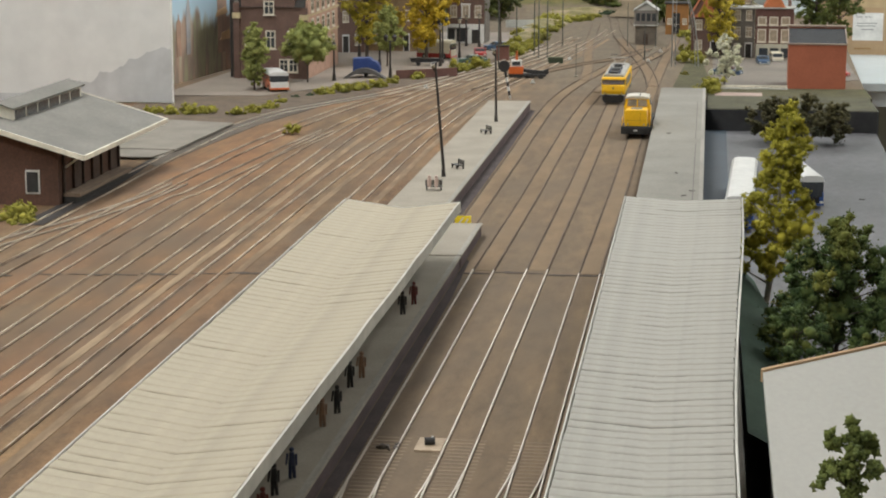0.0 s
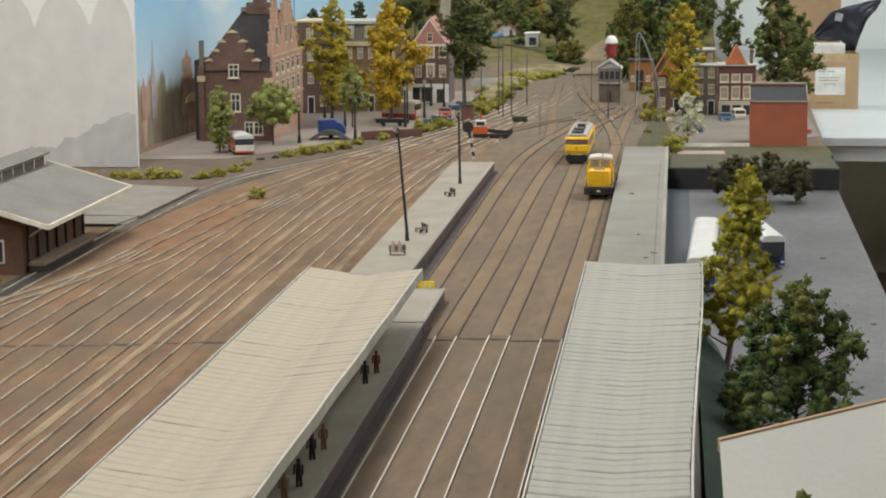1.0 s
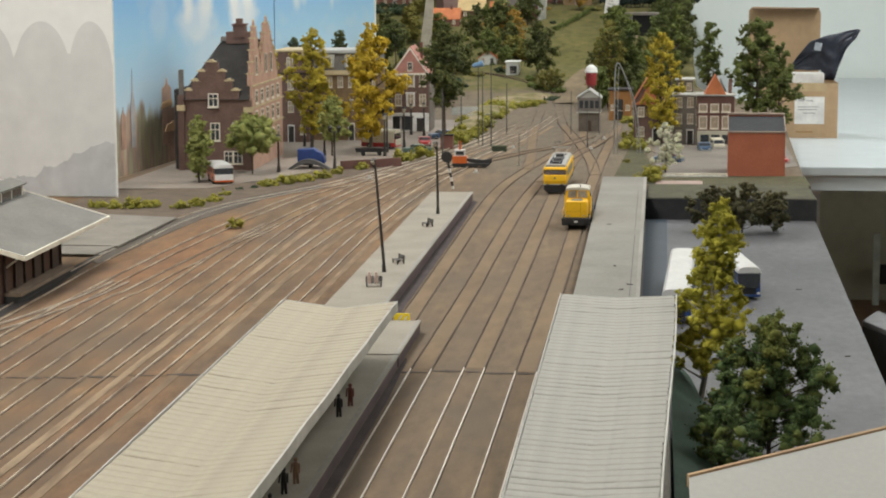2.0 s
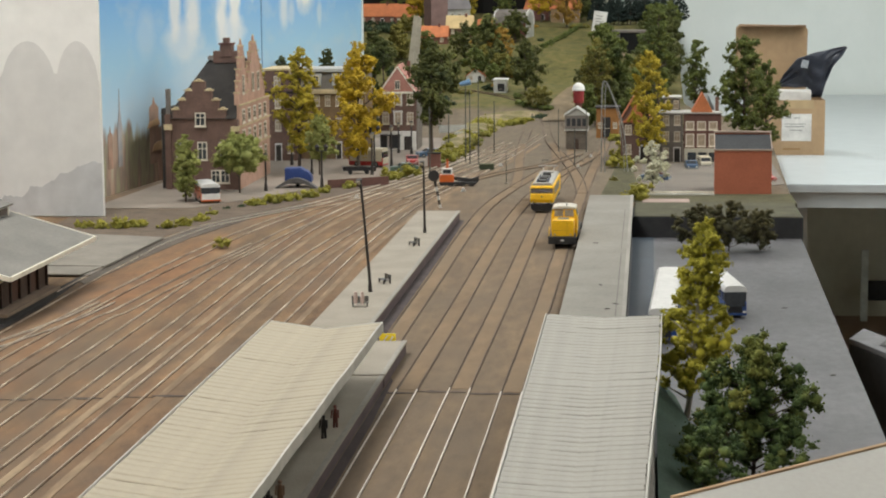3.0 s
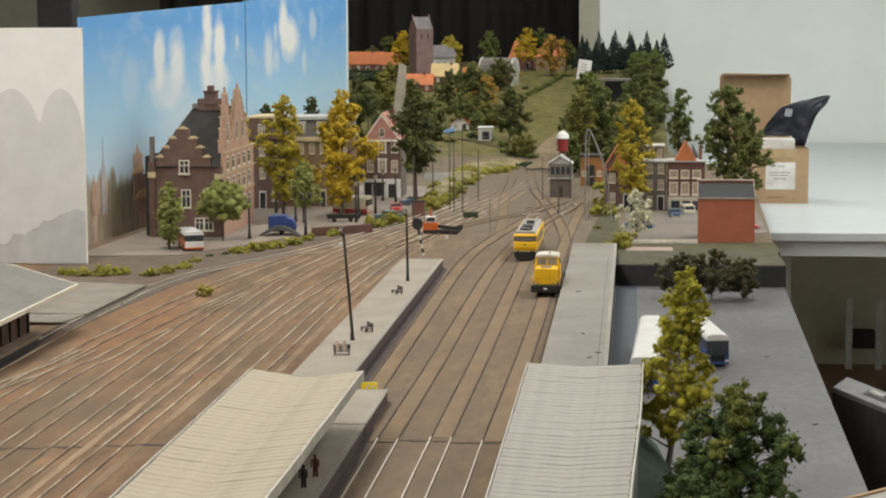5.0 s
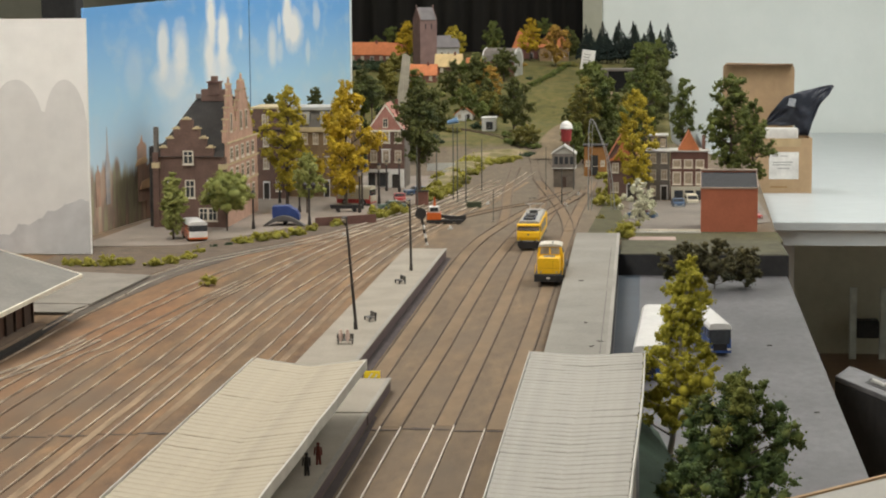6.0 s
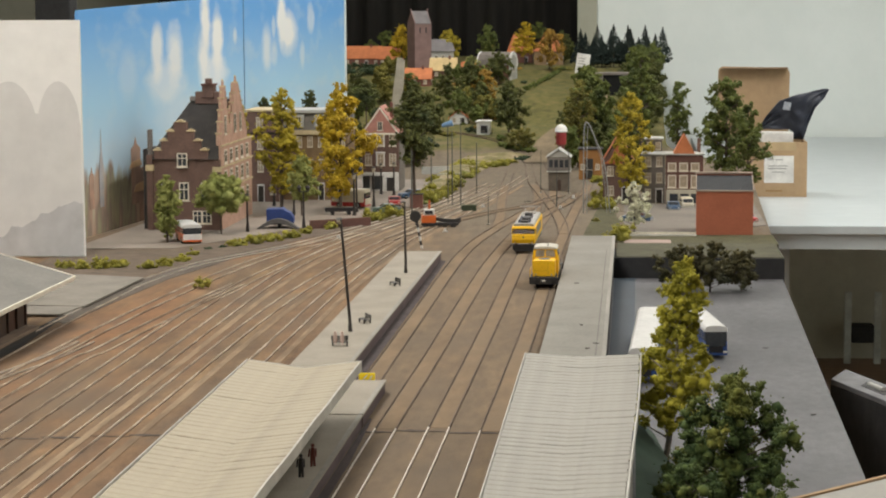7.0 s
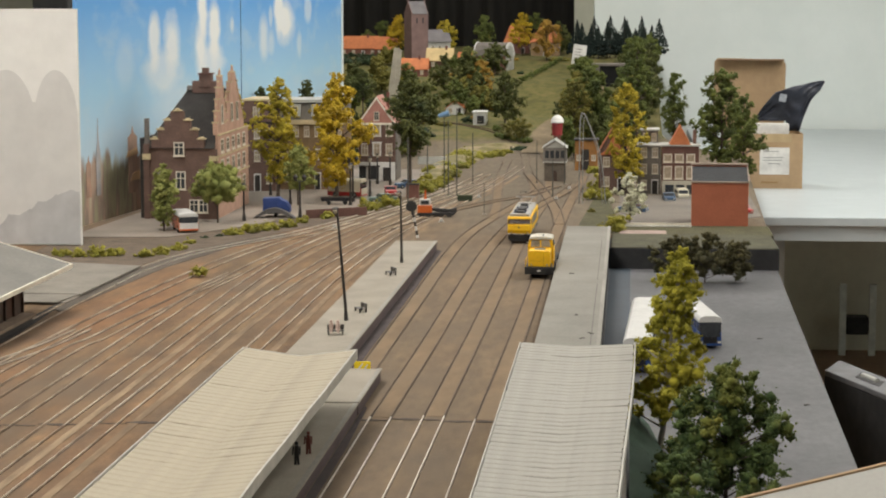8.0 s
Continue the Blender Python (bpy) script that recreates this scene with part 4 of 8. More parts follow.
# ---------------------------------------------------------------- locomotives
ROOF_PALE = mat("pale_loco_roof", (0.40, 0.39, 0.36), (0.31, 0.305, 0.28), 300, 0.5, 0.08)
LOCO_GREY = mat("loco_grey", (0.22, 0.22, 0.21), (0.17, 0.17, 0.165), 300, 0.5, 0.08)
LAMP_WHITE = mat("white_lamp_lens", (0.8, 0.78, 0.7), (0.7, 0.68, 0.62), 200, 0.2)


def wheelset(t, y, r=0.0052):
    w = part("wheelset", rod_bm((-0.008, y, r), (0.008, y, r), 0.0012), DARK, t)
    for s in (-1, 1):
        part("wheel", rod_bm((s * 0.0075, y, r), (s * 0.0103, y, r), r, r * 0.97, 20), DARK, w)


def buffers(t, y, d):
    for s in (-1, 1):
        part("buffer", rod_bm((s * 0.0100, y, 0.012), (s * 0.0100, y + d * 0.005, 0.012), 0.0012, 0.0024, 12), DARK, t)


def electric_locomotive(x, y, rz):
    t = root("electric_locomotive", x, y, 0, rz, "yellow electric locomotive with grey roof and pantograph, standing on the track", "locomotive")
    W, L = 0.0168, 0.196
    body = part("body", box_bm(-W, W, 0.008, L - 0.008, 0.0125, 0.0375, 0.0016), YELLOW, t, "yellow locomotive body")
    for y0, d in ((0.008, -1), (L - 0.008, 1)):
        a = min(y0, y0 + d * 0.006)
        nose = [(y0, 0.0135), (y0 + d * 0.0042, 0.0135), (y0 + d * 0.0065, 0.0185), (y0 + d * 0.0060, 0.0255), (y0 + d * 0.003, 0.0268), (y0, 0.0268)]
        nn = part("nose", prism_bm(nose, "x", -W + 0.0005, W - 0.0005, 0.0004), YELLOW, t)
        part("bumper_stripe", box_bm(-W + 0.0002, W - 0.0002, min(y0 + d * 0.001, y0 + d * 0.0066), max(y0 + d * 0.001, y0 + d * 0.0066), 0.0125, 0.0136, 0.0003), ROOF_PALE, nn, "pale lower stripe")
        part("windscreen", prism_bm([(y0, 0.0272), (y0 + d * 0.0028, 0.0272), (y0 + d * 0.0010, 0.0338), (y0, 0.0338)], "x", -W + 0.0008, W - 0.0008), mat("brown_windscreen", (0.10, 0.06, 0.03), (0.06, 0.04, 0.025), 140, 0.2), nn, "dark wide windscreen")
        part("cab_visor", prism_bm([(y0, 0.0342), (y0 + d * 0.0035, 0.0342), (y0 + d * 0.0028, 0.0366), (y0, 0.0374)], "x", -W + 0.0003, W - 0.0003, 0.0003), YELLOW, nn)
        for s in (-1, 1):
            part("headlight", box_bm(s * 0.0118 - 0.0013, s * 0.0118 + 0.0013, min(y0 + d * 0.0055, y0 + d * 0.0069), max(y0 + d * 0.0055, y0 + d * 0.0069), 0.0150, 0.0160, 0.0003), LAMP_GLASS, nn)
        part("emblem", rod_bm((0, y0 + d * 0.006, 0.0225), (0, y0 + d * 0.0069, 0.0225), 0.0012, seg=10), NAVY, nn)
        part("buffer_beam", box_bm(-0.0155, 0.0155, min(y0 + d * 0.001, y0 + d * 0.005), max(y0 + d * 0.001, y0 + d * 0.005), 0.0052, 0.0118, 0.0004), DARK, t)
        part("snow_plough", prism_bm([(-0.0125, 0.0022), (0.0125, 0.0022), (0.0150, 0.0055), (-0.0150, 0.0055)], "y", min(y0, y0 + d * 0.0045), max(y0, y0 + d * 0.0045)), DARK, t)
        buffers(t, y0 + d * 0.004, d)
    roof = part("roof", prism_bm([(-0.0152, 0.0375), (0.0152, 0.0375), (0.0142, 0.0398), (0.0115, 0.0412), (-0.0115, 0.0412), (-0.0142, 0.0398)], "y", 0.0105, L - 0.0105), ROOF_PALE, t, "pale grey roof")
    for a, b, hgt in ((0.022, 0.040, 0.0028), (0.045, 0.052, 0.0042), (0.075, 0.10, 0.0025), (0.12, 0.135, 0.004)):
        part("roof_box", box_bm(-0.0055, 0.0055, a, b, 0.0410, 0.0412 + hgt, 0.0006), DARK, roof)
    for s in (-1, 1):
        for y0 in (0.024, 0.034, 0.050, 0.09):
            part("insulator", rod_bm((s * 0.0075, y0, 0.041), (s * 0.0075, y0, 0.0448), 0.0011, 0.0009, 8), NAVY, roof)
        part("roof_line", rod_bm((s * 0.0075, 0.020, 0.0445), (s * 0.0075, 0.11, 0.0445), 0.0004, seg=6), DARK, roof)
        part("side_grille", box_bm(s * W - 0.0003, s * W + 0.0003, 0.04, 0.15, 0.022, 0.033), LOCO_GREY, t, "grey side grille")
        part("side_skirt", box_bm(s * W - 0.0004, s * W + 0.0004, 0.012, L - 0.012, 0.0118, 0.0150), LOCO_GREY, t)
        part("cab_window", box_bm(s * W - 0.0004, s * W + 0.0004, 0.013, 0.020, 0.026, 0.033), GLASS, t)
    part("underframe", box_bm(-0.0135, 0.0135, 0.014, L - 0.014, 0.0045, 0.0125, 0.0006), DARK, t)
    for y0 in (0.034, 0.062, 0.134, 0.162):
        wheelset(t, y0)
    panto = part("pantograph", box_bm(-0.0095, 0.0095, 0.150, 0.178, 0.0415, 0.0425), mat("pantograph_metal", (0.42, 0.40, 0.36), (0.32, 0.3, 0.27), 200, 0.5, 0.05, metal=0.4), t)
    pm = MATS["pantograph_metal"]
    for s in (-1, 1):
        part("lower_arm", rod_bm((s * 0.0065, 0.150, 0.043), (s * 0.0085, 0.178, 0.0475), 0.0006, seg=6), pm, panto)
        part("upper_arm", rod_bm((s * 0.0085, 0.178, 0.0475), (s * 0.011, 0.156, 0.0515), 0.0005, seg=6), pm, panto)
    for y0 in (0.153, 0.159):
        part("contact_bar", rod_bm((-0.0145, y0, 0.052), (0.0145, y0, 0.052), 0.0006, seg=6), pm, panto)
    return t


electric_locomotive(0.0485, 2.34, -0.6)


def shunter(x, y, rz):
    t = root("diesel_shunter", x, y, 0, rz, "yellow diesel shunting locomotive with cream cab roof and black frame", "locomotive")
    L = 0.158
    part("frame", box_bm(-0.0172, 0.0172, 0.004, L - 0.004, 0.0085, 0.0132, 0.0005), DARK, t, "black frame")
    part("footplate", box_bm(-0.0178, 0.0178, 0.003, L - 0.003, 0.0132, 0.0142), DARK, t)
    for y0, d in ((0.004, -1), (L - 0.004, 1)):
        part("buffer_beam", box_bm(-0.0178, 0.0178, min(y0, y0 + d * 0.003), max(y0, y0 + d * 0.003), 0.0050, 0.0140, 0.0005), DARK, t)
        buffers(t, y0 + d * 0.002, d)
        part("number_bar", box_bm(-0.0022, 0.0022, min(y0 + d * 0.003, y0 + d * 0.0036), max(y0 + d * 0.003, y0 + d * 0.0036), 0.0088, 0.0108), LAMP_WHITE, t, "pale coupling plate")
    short = part("short_hood", prism_bm([(-0.0138, 0.0142), (0.0138, 0.0142), (0.0138, 0.0325), (0.0118, 0.0342), (-0.0118, 0.0342), (-0.0138, 0.0325)], "y", 0.008, 0.042, 0.0005), YELLOW, t, "yellow front hood")
    part("hood_seam", box_bm(-0.0125, 0.0125, 0.0076, 0.0079, 0.0212, 0.0215), mat("dark_yellow", (0.50, 0.27, 0.01), (0.42, 0.23, 0.01)), short)
    part("hood_seam", box_bm(0.0052, 0.0056, 0.0076, 0.0079, 0.0150, 0.0320), MATS["dark_yellow"], short)
    part("hood_lid", box_bm(-0.0070, 0.0070, 0.018, 0.034, 0.0342, 0.0348, 0.0003), LOCO_GREY, short)
    for s in (-1, 1):
        part("headlight", rod_bm((s * 0.0098, 0.0084, 0.0165), (s * 0.0098, 0.0066, 0.0165), 0.0011, seg=12), LAMP_GLASS, short)
    cab = part("cab", prism_bm([(-0.0164, 0.0142), (0.0164, 0.0142), (0.0164, 0.0340), (0.0144, 0.0450), (-0.0144, 0.0450), (-0.0164, 0.0340)], "y", 0.042, 0.076, 0.0005), YELLOW, t, "yellow driver's cab")
    for y0, y1 in ((0.0412, 0.0424), (0.0756, 0.0768)):
        part("cab_window", prism_bm([(-0.0125, 0.0352), (0.0125, 0.0352), (0.0115, 0.0436), (-0.0115, 0.0436)], "y", y0, y1), mat("cab_glass", (0.34, 0.31, 0.27), (0.20, 0.18, 0.15), 140, 0.15), cab, "wide cab window")
        part("window_bar", box_bm(-0.0008, 0.0008, y0 - 0.0002, y1 + 0.0002, 0.0352, 0.0436), YELLOW, cab)
    for s in (-1, 1):
        m = Matrix.Translation((s * 0.0155, 0, 0.0395)) @ Matrix.Rotation(-s * 0.25, 4, "Y")
        part("side_window", box_bm(-0.0006, 0.0006, 0.047, 0.058, -0.0035, 0.0035, 0, m), GLASS, cab)
        part("side_window", box_bm(-0.0006, 0.0006, 0.062, 0.071, -0.0035, 0.0035, 0, m), GLASS, cab)
        part("handrail", rod_bm((s * 0.0172, 0.006, 0.0225), (s * 0.0172, 0.042, 0.0225), 0.0004, seg=6), YELLOW, t)
        for y0 in (0.006, 0.024):
            part("stanchion", rod_bm((s * 0.0172, y0, 0.0140), (s * 0.0172, y0, 0.0225), 0.0004, seg=6), YELLOW, t)
        part("cab_step", box_bm(s * 0.0165 - 0.0012, s * 0.0165 + 0.0012, 0.050, 0.062, 0.0035, 0.0085), DARK, t)
    part("cab_roof", prism_bm([(-0.0154, 0.0446), (0.0154, 0.0446), (0.0138, 0.0470), (0.0064, 0.0482), (-0.0064, 0.0482), (-0.0138, 0.0470)], "y", 0.0400, 0.0780, 0.0004), mat("cream_cab_roof", (0.56, 0.53, 0.44), (0.46, 0.43, 0.36), 300, 0.5, 0.08), t, "cream curved cab roof")
    part("roof_horn", rod_bm((0.003, 0.048, 0.0480), (0.003, 0.055, 0.0495), 0.0008), DARK, t)
    long_hood = part("long_hood", prism_bm([(-0.0125, 0.0142), (0.0125, 0.0142), (0.0125, 0.0300), (0.0108, 0.0320), (-0.0108, 0.0320), (-0.0125, 0.0300)], "y", 0.076, L - 0.008, 0.0005), YELLOW, t)
    part("exhaust", rod_bm((0, 0.09, 0.0318), (0, 0.09, 0.0365), 0.0018, seg=12), DARK, long_hood)
    for y0 in (0.026, 0.052, 0.104, 0.130):
        wheelset(t, y0)
    return t


shunter(0.0938, 1.972, -0.5)

# ---------------------------------------------------------------- foliage
CRUMB = np.array([(1, 0, 0), (-1, 0, 0), (0, 1, 0), (0, -1, 0), (0, 0, 1), (0, 0, -1)], float)
GRIT = np.array([(1, 0, -0.6), (-0.5, 0.87, -0.6), (-0.5, -0.87, -0.6), (0, 0, 1)], float)
GRIT_F = np.array([(0, 1, 3), (1, 2, 3), (2, 0, 3), (0, 2, 1)])
CRUMB_F = np.array([(0, 2, 4), (2, 1, 4), (1, 3, 4), (3, 0, 4), (2, 0, 5), (1, 2, 5), (3, 1, 5), (0, 3, 5)])

LEAF = {}
for _k, _a, _b, _c in (("light", (0.20, 0.22, 0.05), (0.36, 0.37, 0.11), (0.13, 0.15, 0.035)), ("autumn", (0.36, 0.28, 0.018), (0.60, 0.48, 0.045), (0.21, 0.175, 0.018)),
                       ("gold", (0.45, 0.295, 0.012), (0.68, 0.50, 0.03), (0.24, 0.16, 0.012)), ("dark", (0.046, 0.060, 0.016), (0.150, 0.155, 0.036), (0.030, 0.042, 0.013)),
                       ("green", (0.066, 0.092, 0.020), (0.190, 0.212, 0.044), (0.040, 0.058, 0.016)), ("olive", (0.125, 0.118, 0.022), (0.26, 0.225, 0.042), (0.07, 0.07, 0.018)),
                       ("rust", (0.29, 0.165, 0.025), (0.48, 0.30, 0.05), (0.17, 0.095, 0.02)), ("blossom", (0.60, 0.59, 0.40), (0.86, 0.84, 0.66), (0.42, 0.43, 0.26)),
                       ("conifer", (0.010, 0.020, 0.018), (0.020, 0.036, 0.026), (0.008, 0.016, 0.014)), ("bush", (0.215, 0.20, 0.022), (0.385, 0.345, 0.05), (0.12, 0.12, 0.02)),
                       ("yardgold", (0.30, 0.275, 0.022), (0.54, 0.48, 0.05), (0.19, 0.185, 0.02)), ("yardgreen", (0.036, 0.070, 0.022), (0.115, 0.160, 0.040), (0.17, 0.165, 0.026)),
                       ("umber", (0.055, 0.050, 0.020), (0.12, 0.105, 0.04), (0.032, 0.035, 0.016)), ("hedge", (0.022, 0.042, 0.018), (0.055, 0.08, 0.03), (0.018, 0.03, 0.014))):
    LEAF[_k] = mat("foliage_" + _k, _a, _b, 90, 0.95, 0.0, scale2=22, swing=0.20, island=0.16, lo=0.32, hi=0.68, c3=_c)
BARK = mat("grey_brown_bark", (0.10, 0.075, 0.055), (0.065, 0.05, 0.04), 500, 0.9, 0.4)
PALE_BARK = mat("pale_bark", (0.40, 0.36, 0.30), (0.28, 0.25, 0.2), 500, 0.9, 0.4)


def clump_mesh(name, centres, sizes, rng, leaves=1.0):
    """Many small uneven clumps and loose leaves as one mesh."""
    k = len(centres)
    v = CRUMB[None] * rng.uniform(0.4, 1.3, (k, 6, 1)) * sizes[:, None, None] * rng.uniform(0.75, 1.2, (k, 1, 3)) + centres[:, None]
    f = CRUMB_F[None] + (np.arange(k) * 6)[:, None, None]
    verts, faces = v.reshape(-1, 3), f.reshape(-1, 3)
    q = int(k * leaves)
    if q:
        pick = rng.integers(0, k, q)
        d = rng.normal(size=(q, 3))
        d /= np.linalg.norm(d, axis=1)[:, None]
        c = centres[pick] + d * sizes[pick][:, None] * rng.uniform(0.4, 1.35, (q, 1))
        a = rng.normal(size=(q, 3))
        a /= np.linalg.norm(a, axis=1)[:, None]
        b = np.cross(a, d)
        s = sizes[pick][:, None] * rng.uniform(0.35, 0.85, (q, 1))
        lv = np.stack([c - a * s, c + b * s * 0.9, c + a * s], 1)
        base = len(verts)
        verts = np.vstack([verts, lv.reshape(-1, 3)])
        faces = np.vstack([faces, base + np.arange(q * 3).reshape(-1, 3)])
    me = bpy.data.meshes.new(name)
    me.vertices.add(len(verts))
    me.vertices.foreach_set("co", verts.astype(np.float32).ravel())
    me.loops.add(len(faces) * 3)
    me.loops.foreach_set("vertex_index", faces.astype(np.int32).ravel())
    me.polygons.add(len(faces))
    me.polygons.foreach_set("loop_start", np.arange(0, len(faces) * 3, 3, dtype=np.int32))
    me.update(calc_edges=True)
    return me


def ball():
    bm = bmesh.new()
    bmesh.ops.create_icosphere(bm, subdivisions=1, radius=1.0)
    v = np.array([p.co[:] for p in bm.verts])
    f = np.array([[p.index for p in q.verts] for q in bm.faces])
    bm.free()
    return v, f


BALL_V, BALL_F = ball()


def foam_mesh(name, puffs, crumb, rng, dense=1.0, core=0.76):
    """A crown of lumpy foam puffs, each crusted with fine crumbs. puffs: rows of x, y, z, radius."""
    n = len(puffs)
    c, r = puffs[:, None, :3], puffs[:, 3][:, None]
    waves = rng.normal(size=(n, 4, 3)) * np.array((2.2, 2.8, 4.5, 6.0))[None, :, None]
    phase = rng.uniform(0, 6.28, (n, 4))
    size = np.array((0.30, 0.22, 0.16, 0.10))

    def swell(d):
        return 1 + (np.sin(np.einsum("nki,nwi->nkw", d, waves) + phase[:, None]) * size).sum(-1)

    d = np.repeat(BALL_V[None], n, 0)
    squash = np.array((1, 1, 0.88))
    v = c + d * squash * (r * core * swell(d))[..., None]
    f = BALL_F[None] + (np.arange(n) * len(BALL_V))[:, None, None]
    verts, faces = v.reshape(-1, 3), f.reshape(-1, 3)
    k = int(min(120, max(20, dense * 2.0 * (np.median(puffs[:, 3]) / crumb) ** 2)))
    d = rng.normal(size=(n, k, 3))
    d /= np.linalg.norm(d, axis=2)[..., None]
    at = (c + d * squash * (r * swell(d) * (0.55 + 0.72 * rng.uniform(0, 1, (n, k))))[..., None]).reshape(-1, 3)
    s = crumb * rng.uniform(0.55, 1.3, len(at))
    cv = GRIT[None] * rng.uniform(0.6, 1.5, (len(at), 4, 1)) * rng.choice((-1, 1), (len(at), 1, 3)) * s[:, None, None] + at[:, None]
    cf = GRIT_F[None] + (len(verts) + np.arange(len(at)) * 4)[:, None, None]
    verts, faces = np.vstack([verts, cv.reshape(-1, 3)]), np.vstack([faces, cf.reshape(-1, 3)])
    me = bpy.data.meshes.new(name)
    me.vertices.add(len(verts))
    me.vertices.foreach_set("co", verts.astype(np.float32).ravel())
    me.loops.add(len(faces) * 3)
    me.loops.foreach_set("vertex_index", faces.astype(np.int32).ravel())
    me.polygons.add(len(faces))
    me.polygons.foreach_set("loop_start", np.arange(0, len(faces) * 3, 3, dtype=np.int32))
    me.polygons.foreach_set("use_smooth", np.ones(len(faces), dtype=bool))
    me.update(calc_edges=True)
    return me


def lobes(rng, count, r, z0, z1, taper, fat=1.0, profile=None):
    """Puffs of a crown about the z axis; profile: widths from foot to top, as shares of r."""
    out = []
    for i in range(count):
        f = (i + rng.uniform(0, 1)) / count
        if profile:
            q = f * (len(profile) - 1)
            a = min(int(q), len(profile) - 2)
            wide = r * (profile[a] + (profile[a + 1] - profile[a]) * (q - a))
        else:
            wide = r * (math.sin(math.pi * min(1, 0.14 + 0.86 * f) ** taper) ** 0.7) if f < 1 else 0
        a = i * 2.4 + rng.uniform(-0.5, 0.5)
        core = i % 4 == 0
        rad = wide * (rng.uniform(0.0, 0.3) if core else rng.uniform(0.5, 0.95))
        lr = r * (rng.uniform(0.30, 0.42) if core else rng.uniform(0.20, 0.38)) * fat * (0.5 + 0.5 * min(1, wide / r))
        out.append((rad * math.cos(a), rad * math.sin(a), z0 + lr * 0.5 + (z1 - z0 - lr) * f, lr))
    return out


KIND_WORDS = {"light": "light green", "autumn": "yellow-green", "gold": "golden autumn", "dark": "dark green", "green": "mid green", "olive": "olive", "rust": "rusty brown",
              "blossom": "white blossoming", "yardgold": "tall yellow-green", "yardgreen": "bushy deep green", "umber": "dark olive-brown"}


def tree(kind, x, y, zc, h, r, seed, base=None, clump=None, dense=1.0, lean=0.0, trunk_mat=None, count=None, taper=1.0, crown_from=0.0, fat=1.18, profile=None):
    """A model tree: tapered trunk, limbs and a crown of foam clumps from zc up."""
    rng = np.random.default_rng(seed)
    g = land(x, y) if base is None else base
    zc = max(zc, g)
    t = root("tree", x, y, g, rng.uniform(0, 360) if not lean else 0, f"{KIND_WORDS[kind]} model tree with a loose clumpy crown", "tree")
    low, top = zc - g + crown_from, zc - g + h
    low = max(low, 0.12 * top)
    lb = lobes(rng, int(1.35 * (count or max(7, 7 + (top - low) / r * 3.6))), r, low, top, taper, fat, profile)
    bm = bmesh.new()
    tr = max(0.0011, 0.016 * top)
    px, pz = 0.0, 0.0
    for i in range(4):
        nx, nz = lean * ((i + 1) / 4) + rng.uniform(-0.5, 0.5) * tr, (low + (top - low) * 0.75) * (i + 1) / 4
        rod(bm, (px, 0, pz), (nx, 0, nz), tr * (1 - 0.2 * i), tr * (1 - 0.2 * (i + 1)), 8)
        px, pz = nx, nz
    part("trunk", bm, trunk_mat or BARK, t)
    bm = bmesh.new()
    cl = clump or max(0.0014, r * 0.042)
    puffs = []
    for lx, ly, lz, lr in lb:
        lx += lean * lz / top
        sz = max(0.25 * lz, lz - lr * 1.3)
        rod(bm, (lean * sz / top, 0, sz), (lx, ly, lz), tr * 0.4, tr * 0.15, 5)
        for _ in range(9 if r > 0.03 else 7):
            d = rng.normal(size=3)
            d *= rng.uniform(0.3, 1.1) * lr / np.linalg.norm(d)
            puffs.append((lx + d[0], ly + d[1], lz + d[2] * 0.85, lr * rng.uniform(0.2, 0.52)))
    part("branchwork", bm, trunk_mat or BARK, t)
    me = foam_mesh("crown", np.array(puffs), cl, rng, dense, 0.8 if kind == "light" or y < 2.4 else 0.66)
    me.materials.append(LEAF[kind])
    new("crown", me).parent = t
    return t


def bush(kind, x, y, z, rx, ry, h, seed, rz=0.0, label="small yellow-green model bush"):
    rng = np.random.default_rng(seed)
    if kind == "bush" and y > 3.2:
        rx, ry, h = rx * 1.3, ry * 1.2, h * 1.25
    elif kind == "bush":
        rx, ry, h = rx * 1.65, ry * 1.5, h * 1.9
    k = 18 if max(rx, ry) < 0.03 else 34
    d = rng.normal(size=(k, 3))
    d /= np.linalg.norm(d, axis=1)[:, None]
    c = d * np.array((rx, ry, h * 0.5)) * rng.uniform(0.3, 0.95, (k, 1))
    c[:, 2] = np.abs(c[:, 2]) + h * 0.12
    lr = np.minimum(rng.uniform(0.18, 0.42, k) * min(rx, ry), h * 0.4)
    me = foam_mesh("bush", np.column_stack([c, lr]), max(0.0008, min(rx, ry, h) * 0.07), rng, 0.55)
    me.materials.append(LEAF[kind])
    ob = new("bush", me)
    ob.matrix_basis = pose(x, y, z, 0, 0, rz)
    return tagged(ob, label, "bush")


tree("light", -0.496, 2.45, -0.002, 0.102, 0.021, 1, count=26, fat=1.6, clump=0.0012)
tree("light", -0.438, 2.57, 0.034, 0.060, 0.044, 2, count=22, fat=1.35, clump=0.0013)
tree("autumn", -0.418, 3.0, 0.009, 0.200, 0.042, 3, fat=1.25)
tree("gold", -0.304, 2.95, 0.022, 0.197, 0.058, 4, fat=1.25)
tree("light", -0.357, 2.85, 0.024, 0.078, 0.027, 5, count=22, fat=1.5, profile=(0.5, 0.9, 1.0, 0.85, 0.6, 0.15))
tree("dark", -0.196, 3.15, 0.070, 0.140, 0.056, 6)
tree("dark", -0.530, 3.45, 0.125, 0.051, 0.016, 7)
tree("dark", -0.445, 3.5, 0.139, 0.050, 0.018, 8)
tree("autumn", -0.482, 2.98, 0.076, 0.105, 0.015, 9)
tree("dark", -0.304, 3.6, 0.041, 0.117, 0.035, 10)
